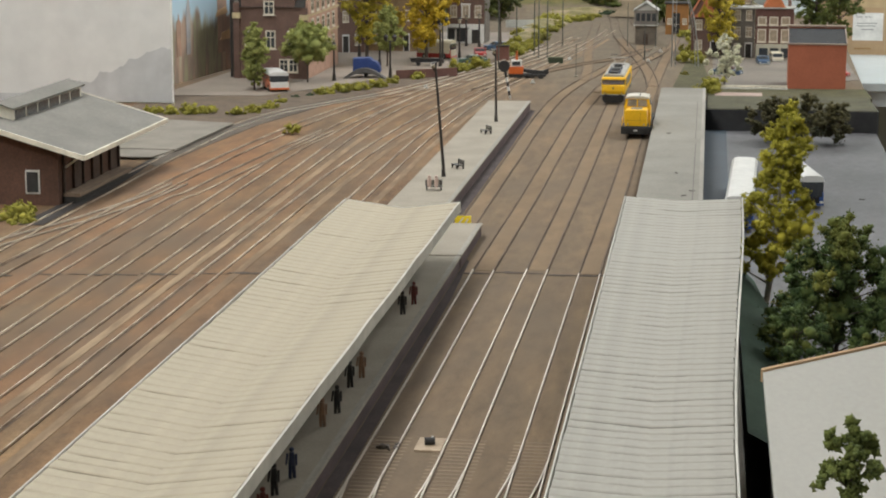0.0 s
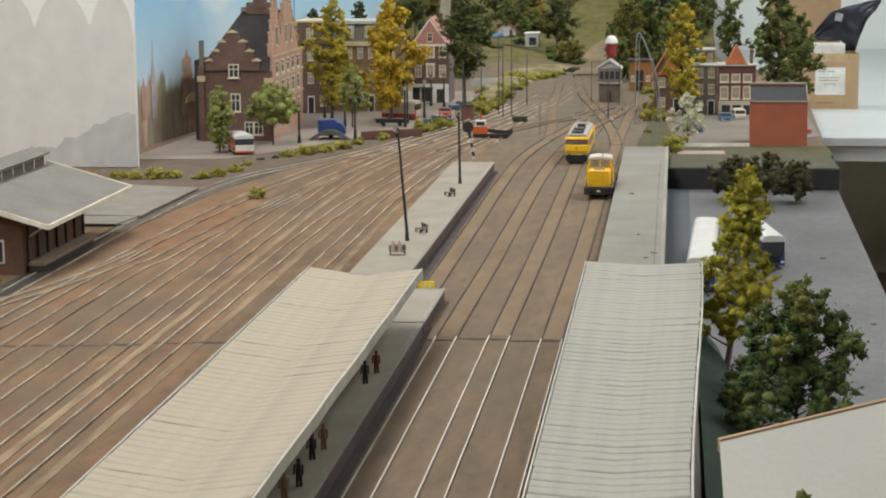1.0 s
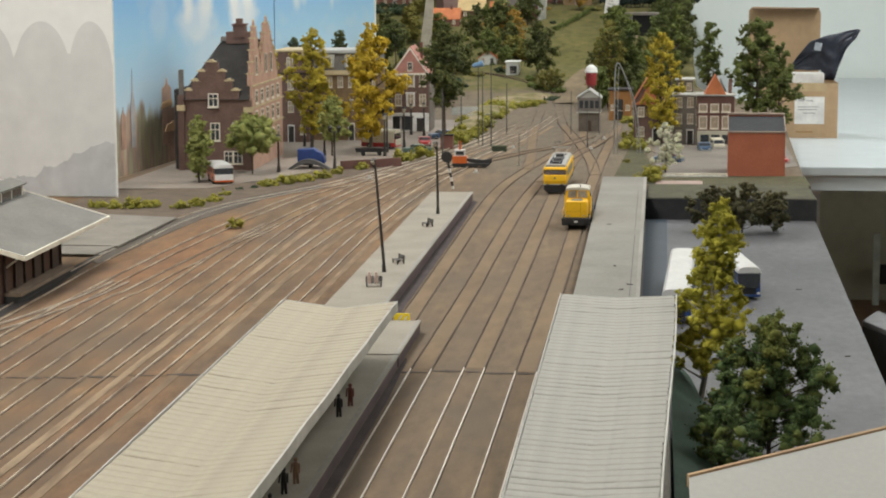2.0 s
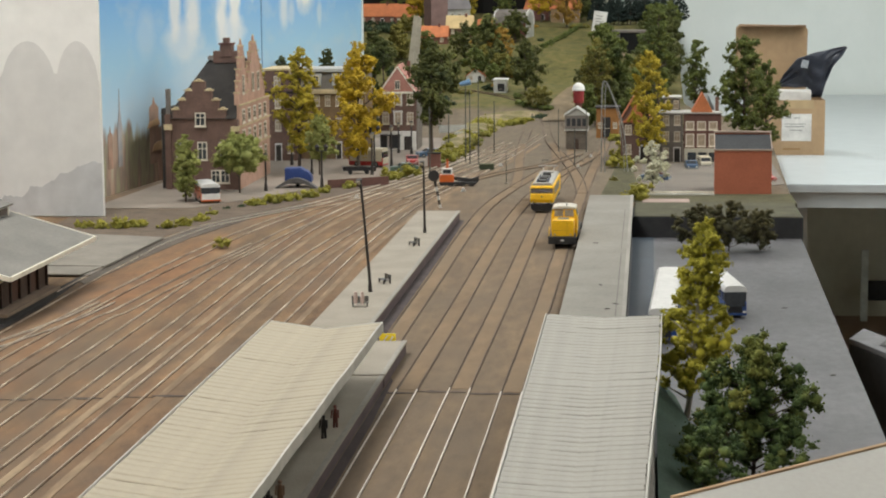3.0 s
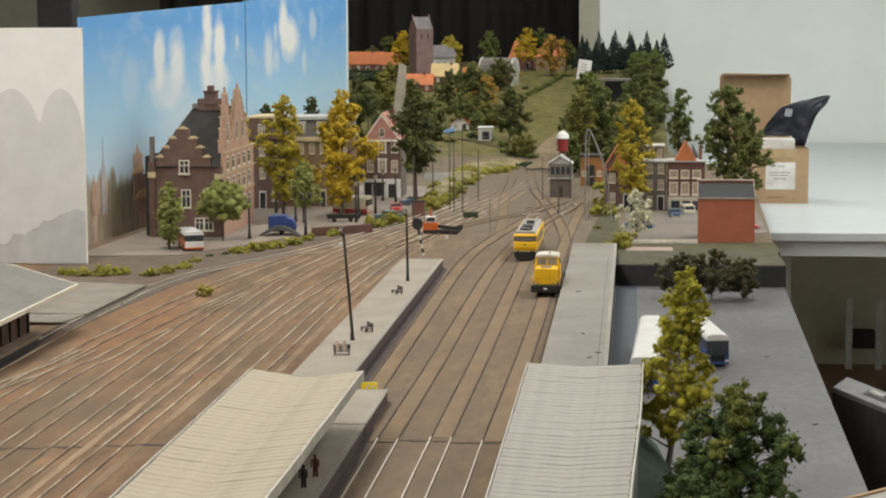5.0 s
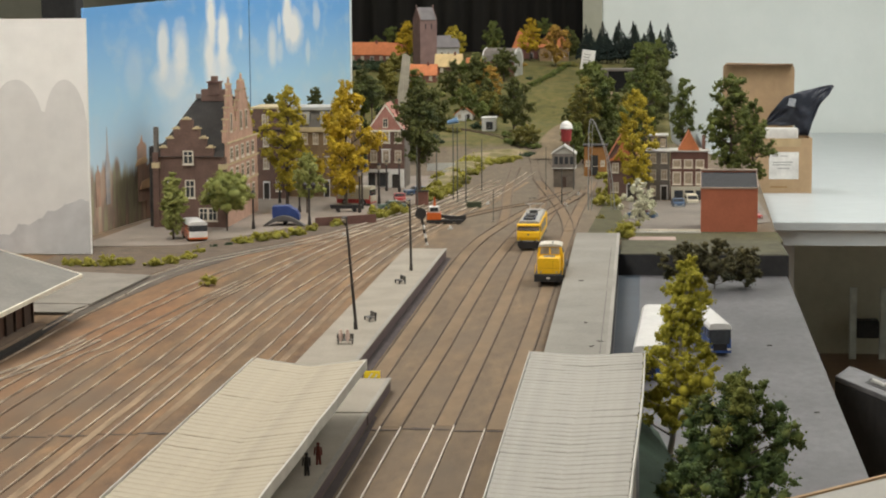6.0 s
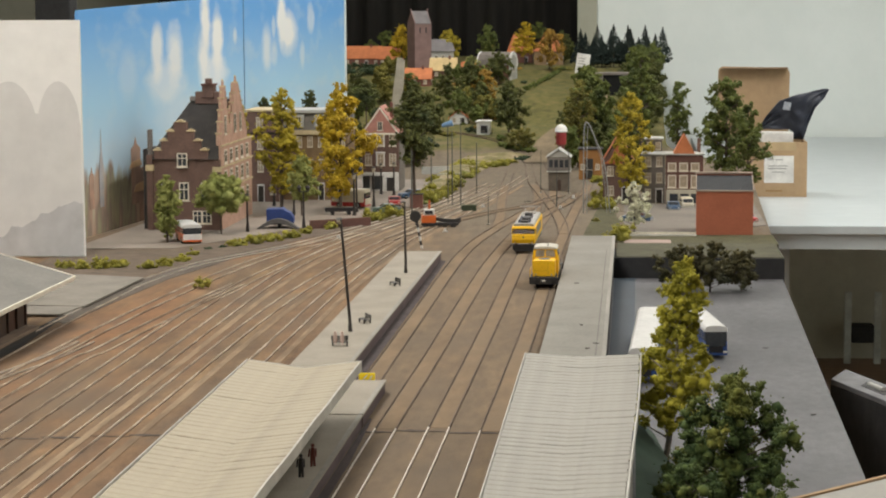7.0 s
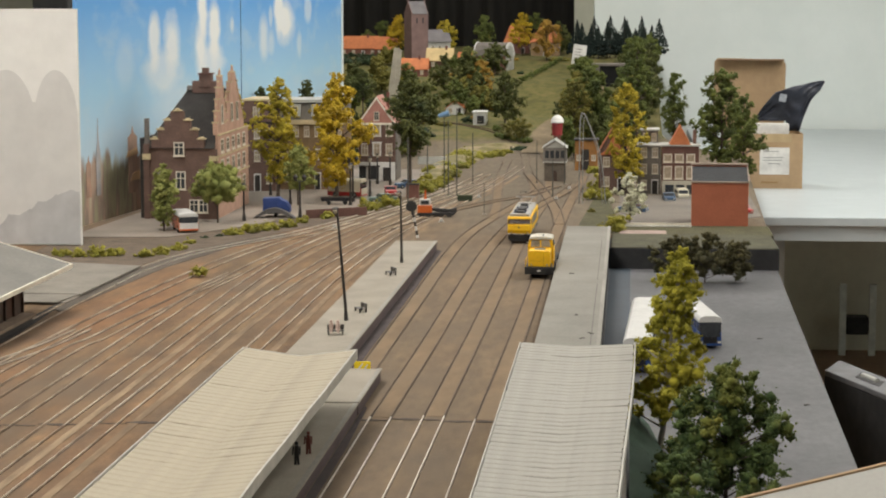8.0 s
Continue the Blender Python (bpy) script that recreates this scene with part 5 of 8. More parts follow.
tree("dark", -0.486, 4.5, 0.109, 0.089, 0.045, 11)
tree("dark", -0.513, 4.3, 0.111, 0.082, 0.041, 12)
tree("green", -0.470, 4.4, 0.086, 0.080, 0.044, 13)
tree("dark", -0.295, 4.9, 0.074, 0.112, 0.038, 14)
tree("dark", -0.232, 4.9, 0.067, 0.130, 0.037, 15)
tree("dark", -0.314, 4.5, 0.052, 0.092, 0.049, 16)
tree("green", -0.246, 4.7, 0.070, 0.073, 0.037, 17)
tree("dark", -0.103, 4.45, 0.009, 0.138, 0.050, 18)
tree("dark", -0.180, 5.25, 0.130, 0.078, 0.028, 19)
tree("gold", -0.500, 5.6, 0.205, 0.097, 0.040, 20)
tree("autumn", -0.357, 5.6, 0.199, 0.093, 0.040, 21)
tree("green", -0.243, 5.7, 0.200, 0.105, 0.040, 22)
tree("gold", -0.135, 5.8, 0.206, 0.106, 0.037, 23)
tree("rust", -0.043, 5.5, 0.168, 0.124, 0.046, 24)
tree("rust", -0.194, 4.9, 0.059, 0.099, 0.034, 25)
tree("green", 0.121, 4.0, 0.083, 0.122, 0.053, 26)
tree("olive", 0.084, 3.95, 0.073, 0.100, 0.035, 27)
tree("green", 0.222, 3.95, 0.067, 0.202, 0.039, 28)
tree("autumn", 0.199, 3.1, 0.024, 0.176, 0.038, 29)
tree("olive", 0.232, 3.2, 0.010, 0.084, 0.033, 30)
tree("green", 0.293, 3.5, 0.082, 0.126, 0.035, 31)
tree("green", 0.386, 3.45, 0.032, 0.185, 0.055, 32)
tree("green", 0.421, 3.3, 0.018, 0.151, 0.045, 33)
tree("blossom", 0.207, 2.62, 0.012, 0.066, 0.034, 34, count=22, fat=0.62, dense=1.6, clump=0.0012)
tree("green", -0.598, 6.0, 0.230, 0.055, 0.028, 35)
tree("dark", -0.023, 5.9, 0.159, 0.099, 0.036, 36)
tree("green", -0.415, 5.0, 0.132, 0.046, 0.030, 37)
tree("dark", -0.398, 4.0, 0.126, 0.064, 0.032, 38)
tree("green", -0.105, 6.1, 0.255, 0.056, 0.028, 39)
tree("light", -0.262, 5.3, 0.161, 0.055, 0.024, 40)
tree("green", 0.200, 4.3, 0.120, 0.090, 0.032, 41)
tree("dark", 0.051, 4.2, 0.064, 0.060, 0.024, 42)
tree("olive", -0.058, 4.25, 0.013, 0.054, 0.034, 43)

# wooded hillsides
rng_wood = random.Random(77)
for wx0, wx1, wy0, wy1, count in ((-0.62, -0.30, 3.72, 4.25, 8), (-0.66, -0.12, 4.68, 5.15, 17), (-0.6, -0.1, 5.3, 5.4, 4), (0.06, 0.205, 3.85, 4.55, 15), (0.17, 0.22, 4.6, 5.3, 7), (0.06, 0.09, 4.7, 5.2, 4), (-0.29, -0.16, 4.68, 4.9, 6), (-0.33, -0.27, 3.9, 4.3, 4), (-0.7, 0.05, 5.9, 6.2, 8)):
    for i in range(count):
        wx, wy = rng_wood.uniform(wx0, wx1), rng_wood.uniform(wy0, wy1)
        if -0.47 < wx < -0.33 and 4.6 < wy < 5.45:
            wx -= 0.15
        hh = rng_wood.uniform(0.038, 0.066) if 4.66 < wy < 5.45 and wx < 0 else rng_wood.uniform(0.055, 0.10) if wy < 5.85 else rng_wood.uniform(0.04, 0.07)
        tree(rng_wood.choice(("dark", "green", "green", "olive", "green", "dark", "olive")), wx, wy, land(wx, wy) + 0.008, hh, hh * rng_wood.uniform(0.34, 0.5), 600 + i + int(wx0 * 100) + count * 31, clump=0.0024, dense=0.8)

# the big trees round the yard
tree("yardgold", 0.233, 1.16, -0.026, 0.166, 0.040, 101, base=-0.03, clump=0.0010, fat=0.95, lean=0.015, trunk_mat=PALE_BARK, count=40, profile=(0.6, 0.85, 0.9, 1.0, 0.95, 0.7, 0.5, 0.42, 0.5, 0.34, 0.08))
tree("yardgreen", 0.279, 0.965, -0.028, 0.106, 0.049, 102, base=-0.03, clump=0.0011, count=34, fat=0.9, profile=(0.9, 1.0, 1.0, 0.95, 0.88, 0.7, 0.5, 0.3))
tree("yardgreen", 0.243, 0.86, -0.03, 0.064, 0.033, 103, base=-0.03, clump=0.0010, count=14, fat=1.05)
tree("green", 0.241, 0.30, 0.075, 0.033, 0.014, 104, base=0.055, clump=0.0014, count=8)
tree("umber", 0.268, 2.19, -0.028, 0.058, 0.038, 105, base=-0.03, clump=0.0013, count=13, fat=0.9)
tree("umber", 0.308, 2.17, -0.028, 0.066, 0.044, 107, base=-0.03, clump=0.0013, count=16, fat=0.9)
tree("umber", 0.350, 2.18, -0.028, 0.054, 0.036, 106, base=-0.03, clump=0.0013, count=12, fat=0.9)
for tx, ty, th in ((0.215, 4.35, 0.11), (0.235, 4.5, 0.13), (0.25, 4.68, 0.12), (0.225, 4.85, 0.10), (0.255, 5.02, 0.11), (0.24, 5.2, 0.10), (0.265, 5.38, 0.09), (0.205, 5.45, 0.07)):
    tree("dark" if th > 0.1 else "green", tx, ty, land(tx, ty) + 0.006, th, th * 0.36, int(ty * 100), clump=0.0022)


def conifer(x, y, h, seed):
    rng = np.random.default_rng(seed)
    g = land(x, y)
    t = root("conifer", x, y, g, 0, "slim dark green model conifer on the hilltop", "tree", "conifer row")
    part("trunk", rod_bm((0, 0, 0), (0, 0, h * 0.95), 0.002, 0.0006, 6), BARK, t)
    k = 560
    f = rng.uniform(0.08, 1, k) ** 0.8
    a = rng.uniform(0, 6.283, k)
    rad = (1 - f) * h * 0.31 * rng.uniform(0.3, 1.1, k)
    me = clump_mesh("crown", np.stack([rad * np.cos(a), rad * np.sin(a), f * h], 1), 0.0042 * (1.25 - f), rng, 2.5)
    me.materials.append(LEAF["conifer"])
    new("crown", me).parent = t


for i in range(20):
    conifer(0.045 + i * 0.0128 + 0.006 * math.sin(i * 3.1), 5.62 + 0.05 * math.sin(i * 2.2), 0.105 + 0.03 * math.sin(i * 1.7 + 1) - 0.0012 * abs(i - 9), 300 + i)

bush("bush", -0.336, 1.958, -0.0035, 0.0098, 0.0085, 0.0150, 200)
bush("bush", -0.571, 2.154, -0.0035, 0.0102, 0.0099, 0.0110, 201)
bush("bush", -0.544, 2.144, -0.0035, 0.0093, 0.0090, 0.0126, 202)
bush("bush", -0.517, 2.145, -0.0035, 0.0111, 0.0108, 0.0157, 203)
bush("bush", -0.497, 2.159, -0.0035, 0.0093, 0.0090, 0.0126, 204)
bush("bush", -0.452, 2.150, -0.0035, 0.0093, 0.0090, 0.0157, 205)
bush("bush", -0.434, 2.176, -0.0035, 0.0075, 0.0073, 0.0127, 206)
bush("bush", -0.422, 2.226, -0.0035, 0.0076, 0.0074, 0.0113, 207)
bush("bush", -0.423, 2.305, -0.0035, 0.0069, 0.0067, 0.0117, 208)
bush("bush", -0.384, 2.419, -0.0035, 0.0113, 0.0109, 0.0104, 209)
bush("bush", -0.360, 2.449, -0.0035, 0.0114, 0.0110, 0.0140, 210)
bush("bush", -0.470, 1.325, -0.0035, 0.0110, 0.0120, 0.012, 240)
bush("bush", -0.492, 1.300, -0.0035, 0.0120, 0.0120, 0.012, 241)
bush("bush", -0.455, 1.29, -0.0035, 0.0090, 0.0090, 0.009, 242)
bush("bush", -0.340, 2.480, -0.0035, 0.0115, 0.0111, 0.0142, 211)
bush("bush", -0.321, 2.527, -0.0035, 0.0106, 0.0103, 0.0144, 212)
bush("bush", -0.307, 2.591, -0.0035, 0.0087, 0.0084, 0.0129, 213)
bush("bush", -0.280, 2.659, -0.0035, 0.0100, 0.0096, 0.0113, 214)
bush("bush", -0.227, 2.784, -0.0035, 0.0115, 0.0111, 0.0215, 215)
bush("bush", -0.208, 2.821, -0.0035, 0.0128, 0.0124, 0.0237, 216)
bush("bush", -0.189, 2.860, -0.0035, 0.0082, 0.0080, 0.0160, 217)
bush("bush", -0.178, 3.282, -0.0035, 0.0172, 0.0167, 0.0292, 219)
bush("bush", -0.175, 3.603, -0.0035, 0.0173, 0.0167, 0.0268, 220)
bush("bush", -0.164, 3.901, -0.0035, 0.0232, 0.0224, 0.0261, 221)
bush("bush", -0.118, 3.952, -0.0035, 0.0203, 0.0196, 0.0185, 222)
bush("bush", -0.088, 3.987, -0.0035, 0.0157, 0.0152, 0.0160, 223)
bush("bush", -0.197, 3.534, -0.0035, 0.0141, 0.0137, 0.0311, 224)
bush("hedge", -0.051, 4.125, -0.0035, 0.0243, 0.0235, 0.0247, 225)
bush("hedge", -0.025, 4.252, -0.0035, 0.0200, 0.0194, 0.0226, 226)
bush("bush", 0.154, 2.998, -0.0035, 0.0172, 0.0166, 0.0208, 227)
bush("bush", 0.179, 2.508, -0.0035, 0.0127, 0.0122, 0.0232, 228)
bush("bush", 0.147, 3.188, -0.0035, 0.0129, 0.0125, 0.0175, 229)
bush("bush", 0.191, 2.585, -0.0035, 0.0119, 0.0115, 0.0183, 230)
bush("olive", 0.144, 2.790, -0.0035, 0.0092, 0.0089, 0.0117, 231)
bush("hedge", -0.417, 2.374, -0.0035, 0.0071, 0.0068, 0.0085, 232)
bush("hedge", -0.401, 2.396, -0.0035, 0.0071, 0.0069, 0.0086, 233)
bush("bush", 0.135, 3.553, -0.0035, 0.0171, 0.0165, 0.0241, 234)
bush("olive", 0.115, 3.998, -0.0035, 0.0158, 0.0153, 0.0267, 235)

# ---------------------------------------------------------------- buildings
BRICK = mat("purple_brown_brick", (0.165, 0.098, 0.074), (0.122, 0.074, 0.058), 520, 0.85, 0.3, scale2=60, swing=0.16)
BRICK_RED = mat("red_brick", (0.20, 0.085, 0.06), (0.15, 0.07, 0.055), 520, 0.85, 0.3, scale2=60, swing=0.16)
BRICK_WINE = mat("wine_brown_brick", (0.145, 0.068, 0.052), (0.105, 0.052, 0.042), 520, 0.85, 0.3, scale2=60, swing=0.16)
BRICK_PINK = mat("pink_brick", (0.52, 0.33, 0.24), (0.42, 0.26, 0.19), 520, 0.85, 0.3, scale2=60, swing=0.14)
STONE = mat("sandstone", (0.58, 0.47, 0.27), (0.46, 0.37, 0.22), 400, 0.8, 0.2)
OCHRE = mat("ochre_plaster", (0.25, 0.165, 0.085), (0.19, 0.125, 0.066), 300, 0.85, 0.2, scale2=45)
SLATE = mat("dark_slate_roof", (0.042, 0.036, 0.031), (0.028, 0.025, 0.022), 420, 0.9, 0.3, scale2=60, swing=0.2)
TILE = mat("orange_roof_tile", (0.56, 0.19, 0.07), (0.43, 0.14, 0.055), 420, 0.8, 0.35, scale2=60, swing=0.16)
TILE_PINK = mat("pinkish_roof_tile", (0.46, 0.22, 0.17), (0.37, 0.17, 0.135), 420, 0.8, 0.35, scale2=60, swing=0.12)
THATCH = mat("straw_yellow_roof", (0.62, 0.47, 0.24), (0.5, 0.37, 0.18), 300, 0.9, 0.35)
GREYSTONE = mat("grey_stone_wall", (0.20, 0.175, 0.15), (0.14, 0.125, 0.11), 400, 0.85, 0.35, scale2=60)
LEAD = mat("pale_lead_roof", (0.44, 0.44, 0.40), (0.36, 0.36, 0.33), 200, 0.6, 0.1)
WARM_GLASS = mat("curtained_window", (0.44, 0.35, 0.25), (0.24, 0.19, 0.14), 130, 0.35, 0.0, lo=0.4, hi=0.62)
FRAME = mat("cream_window_frame", (0.74, 0.67, 0.54), (0.62, 0.56, 0.45), 200, 0.6, 0.05)
WIN = {}


def window_data(w, h, bars):
    """Meshes for one window size, facing -y, centred on x, sill at z = 0: frame, pane, curtained pane, bars, sill."""
    key = (round(w, 4), round(h, 4), bars)
    if key in WIN:
        return WIN[key]
    t = w * 0.11

    def mesh(name, bm, material):
        me = bpy.data.meshes.new(name)
        bm.to_mesh(me)
        bm.free()
        me.materials.append(material)
        return me

    bm = bmesh.new()
    outer, inner = [(-w / 2, 0), (w / 2, 0), (w / 2, h), (-w / 2, h)], [(-w / 2 + t, t), (w / 2 - t, t), (w / 2 - t, h - t), (-w / 2 + t, h - t)]
    rings = [[bm.verts.new((x, y, z)) for x, z in o] for y, o in ((-0.0008, outer), (-0.0008, inner), (0.0004, inner), (0.0004, outer))]
    for a, b in zip(rings, rings[1:] + rings[:1]):
        for q in range(4):
            bm.faces.new((a[q], a[(q + 1) % 4], b[(q + 1) % 4], b[q]))
    bmesh.ops.recalc_face_normals(bm, faces=bm.faces[:])
    f = mesh("window", bm, FRAME)
    pane = (-w / 2 + t * 0.5, w / 2 - t * 0.5, -0.0003, 0.0005, t * 0.5, h - t * 0.5)
    WIN[key] = (f, mesh("pane", box_bm(*pane), GLASS), mesh("pane", box_bm(*pane), WARM_GLASS),
                mesh("glazing_bar", box_bm(-t * 0.35, t * 0.35, -0.0006, 0.0003, t, h - t), FRAME),
                mesh("glazing_bar", box_bm(-w / 2 + t, w / 2 - t, -0.0007, 0.0002, h * 0.6, h * 0.6 + t * 0.7), FRAME),
                mesh("sill", box_bm(-w * 0.58, w * 0.58, -0.0015, 0.0004, -t * 0.8, 0), FRAME))
    return WIN[key]


def window(parent, x, y, z, w, h, rz=0.0, bars=True, warm=False):
    f, p, q, b1, b2, s = window_data(w, h, bars)
    ob = new("window", f)
    ob.parent = parent
    ob.matrix_basis = pose(x, y, z, 0, 0, rz)
    deep = parent.parent is not None
    for nm, me in (("pane", q if warm else p),) + ((("glazing_bar", b1), ("glazing_bar", b2)) if bars else ()) + (("sill", s),):
        o = new(nm, me)
        o.parent = parent if deep else ob
        if deep:
            o.matrix_basis = ob.matrix_basis
    return ob


def tri_roof(x0, x1, y0, y1, z0, z1, along, hip=0.0, th=0.0014):
    """A pitched roof shell with real thickness; its ridge runs along 'x' or 'y', hip shortens the ridge."""
    bm = bmesh.new()
    if along == "y":
        c = (x0 + x1) / 2
        r0, r1 = (c, y0 + hip, z1), (c, y1 - hip, z1)
    else:
        c = (y0 + y1) / 2
        r0, r1 = (x0 + hip, c, z1), (x1 - hip, c, z1)
    lo = [bm.verts.new(p) for p in ((x0, y0, z0), (x1, y0, z0), (x1, y1, z0), (x0, y1, z0))]
    a, b = bm.verts.new(r0), bm.verts.new(r1)
    if along == "y":
        bm.faces.new((lo[0], lo[1], a))
        bm.faces.new((lo[1], lo[2], b, a))
        bm.faces.new((lo[2], lo[3], b))
        bm.faces.new((lo[3], lo[0], a, b))
    else:
        bm.faces.new((lo[0], lo[1], b, a))
        bm.faces.new((lo[1], lo[2], b))
        bm.faces.new((lo[2], lo[3], a, b))
        bm.faces.new((lo[3], lo[0], a))
    low = [bm.verts.new((v.co.x, v.co.y, v.co.z - th)) for v in lo]
    for i in range(4):
        bm.faces.new((lo[i], low[i], low[(i + 1) % 4], lo[(i + 1) % 4]))
    bm.faces.new(low[::-1])
    bmesh.ops.recalc_face_normals(bm, faces=bm.faces[:])
    return bm


def chevron(x0, x1, y0, y1, z0, z1, along, th=0.0016):
    """Two roof slopes of real thickness, open at the gables."""
    a, b = (x0, x1) if along == "y" else (y0, y1)
    c = (a + b) / 2
    return prism_bm([(a, z0), (c, z1), (b, z0), (b, z0 - th), (c, z1 - th * 1.2), (a, z0 - th)], along, y0 if along == "y" else x0, y1 if along == "y" else x1)


def house(label, x0, x1, y0, depth, z0, hw, hr, walls, roof, along="x", cols=2, rows=1, ww=0.009, wh=0.012, over=0.003, hip=0.0, door=True, chimney=True, rz=0.0, warm=True, category="house", name="house"):
    """Walls, pitched or flat roof, rows of framed windows on the front, door and chimney."""
    w = x1 - x0
    t = root(name, (x0 + x1) / 2, y0, z0, rz, label, category)
    part("wall", box_bm(-w / 2, w / 2, 0, depth, -0.012, hw), walls, t)
    if hr > 0:
        if hip == 0:
            g = [(-w / 2, hw), (w / 2, hw), (0, hw + hr - 0.001)] if along == "y" else [(0, hw), (depth, hw), (depth / 2, hw + hr - 0.001)]
            part("gable", prism_bm(g, "y" if along == "y" else "x", 0.0 if along == "y" else -w / 2, depth if along == "y" else w / 2), walls, t)
        if hip:
            part("roof", tri_roof(-w / 2 - over, w / 2 + over, -over, depth + over, hw - 0.0005, hw + hr, along, hip), roof, t)
        else:
            part("roof", chevron(-w / 2 - over, w / 2 + over, -over, depth + over, hw - 0.0005, hw + hr + 0.002, along), roof, t)
    else:
        part("roof", box_bm(-w / 2 - over, w / 2 + over, -over, depth + over, hw, hw + 0.003, 0.0006), roof, t)
    for r in range(rows):
        for c in range(cols):
            x = (c + 0.5 - cols / 2) * w / cols
            z = hw * (r + 0.32) / rows
            if r == 0 and door and c == cols // 2:
                d = part("door", box_bm(x - ww * 0.45, x + ww * 0.45, -0.0008, 0.0005, 0, wh * 1.45), SLATE, t, "dark door")
                part("door_frame", box_bm(x - ww * 0.6, x + ww * 0.6, -0.0005, 0.0004, 0, wh * 1.6), WHITE, d)
            else:
                window(t, x, 0, z, ww, wh, 0, True, warm)
    for s in (-1, 1):
        window(t, s * w / 2, depth * 0.5, hw * 0.4, ww, wh, 90 * s)
    if chimney:
        part("chimney", box_bm(w * 0.2, w * 0.2 + 0.006, depth * 0.42, depth * 0.42 + 0.006, hw + hr * 0.5, hw + hr + 0.008), BRICK_RED, t)
    return t


def stepped(c, half, z0, z1, steps):
    """Outline of a stepped gable about c."""
    right = []
    for i in range(steps):
        w = half * (1 - i / steps)
        za = z0 + (z1 - z0) * (i / steps)
        zb = z0 + (z1 - z0) * ((i + 1) / steps)
        right += [(c + w, za if i else z0), (c + w, zb)]
    left = [(2 * c - x, z) for x, z in reversed(right)]
    return right + left


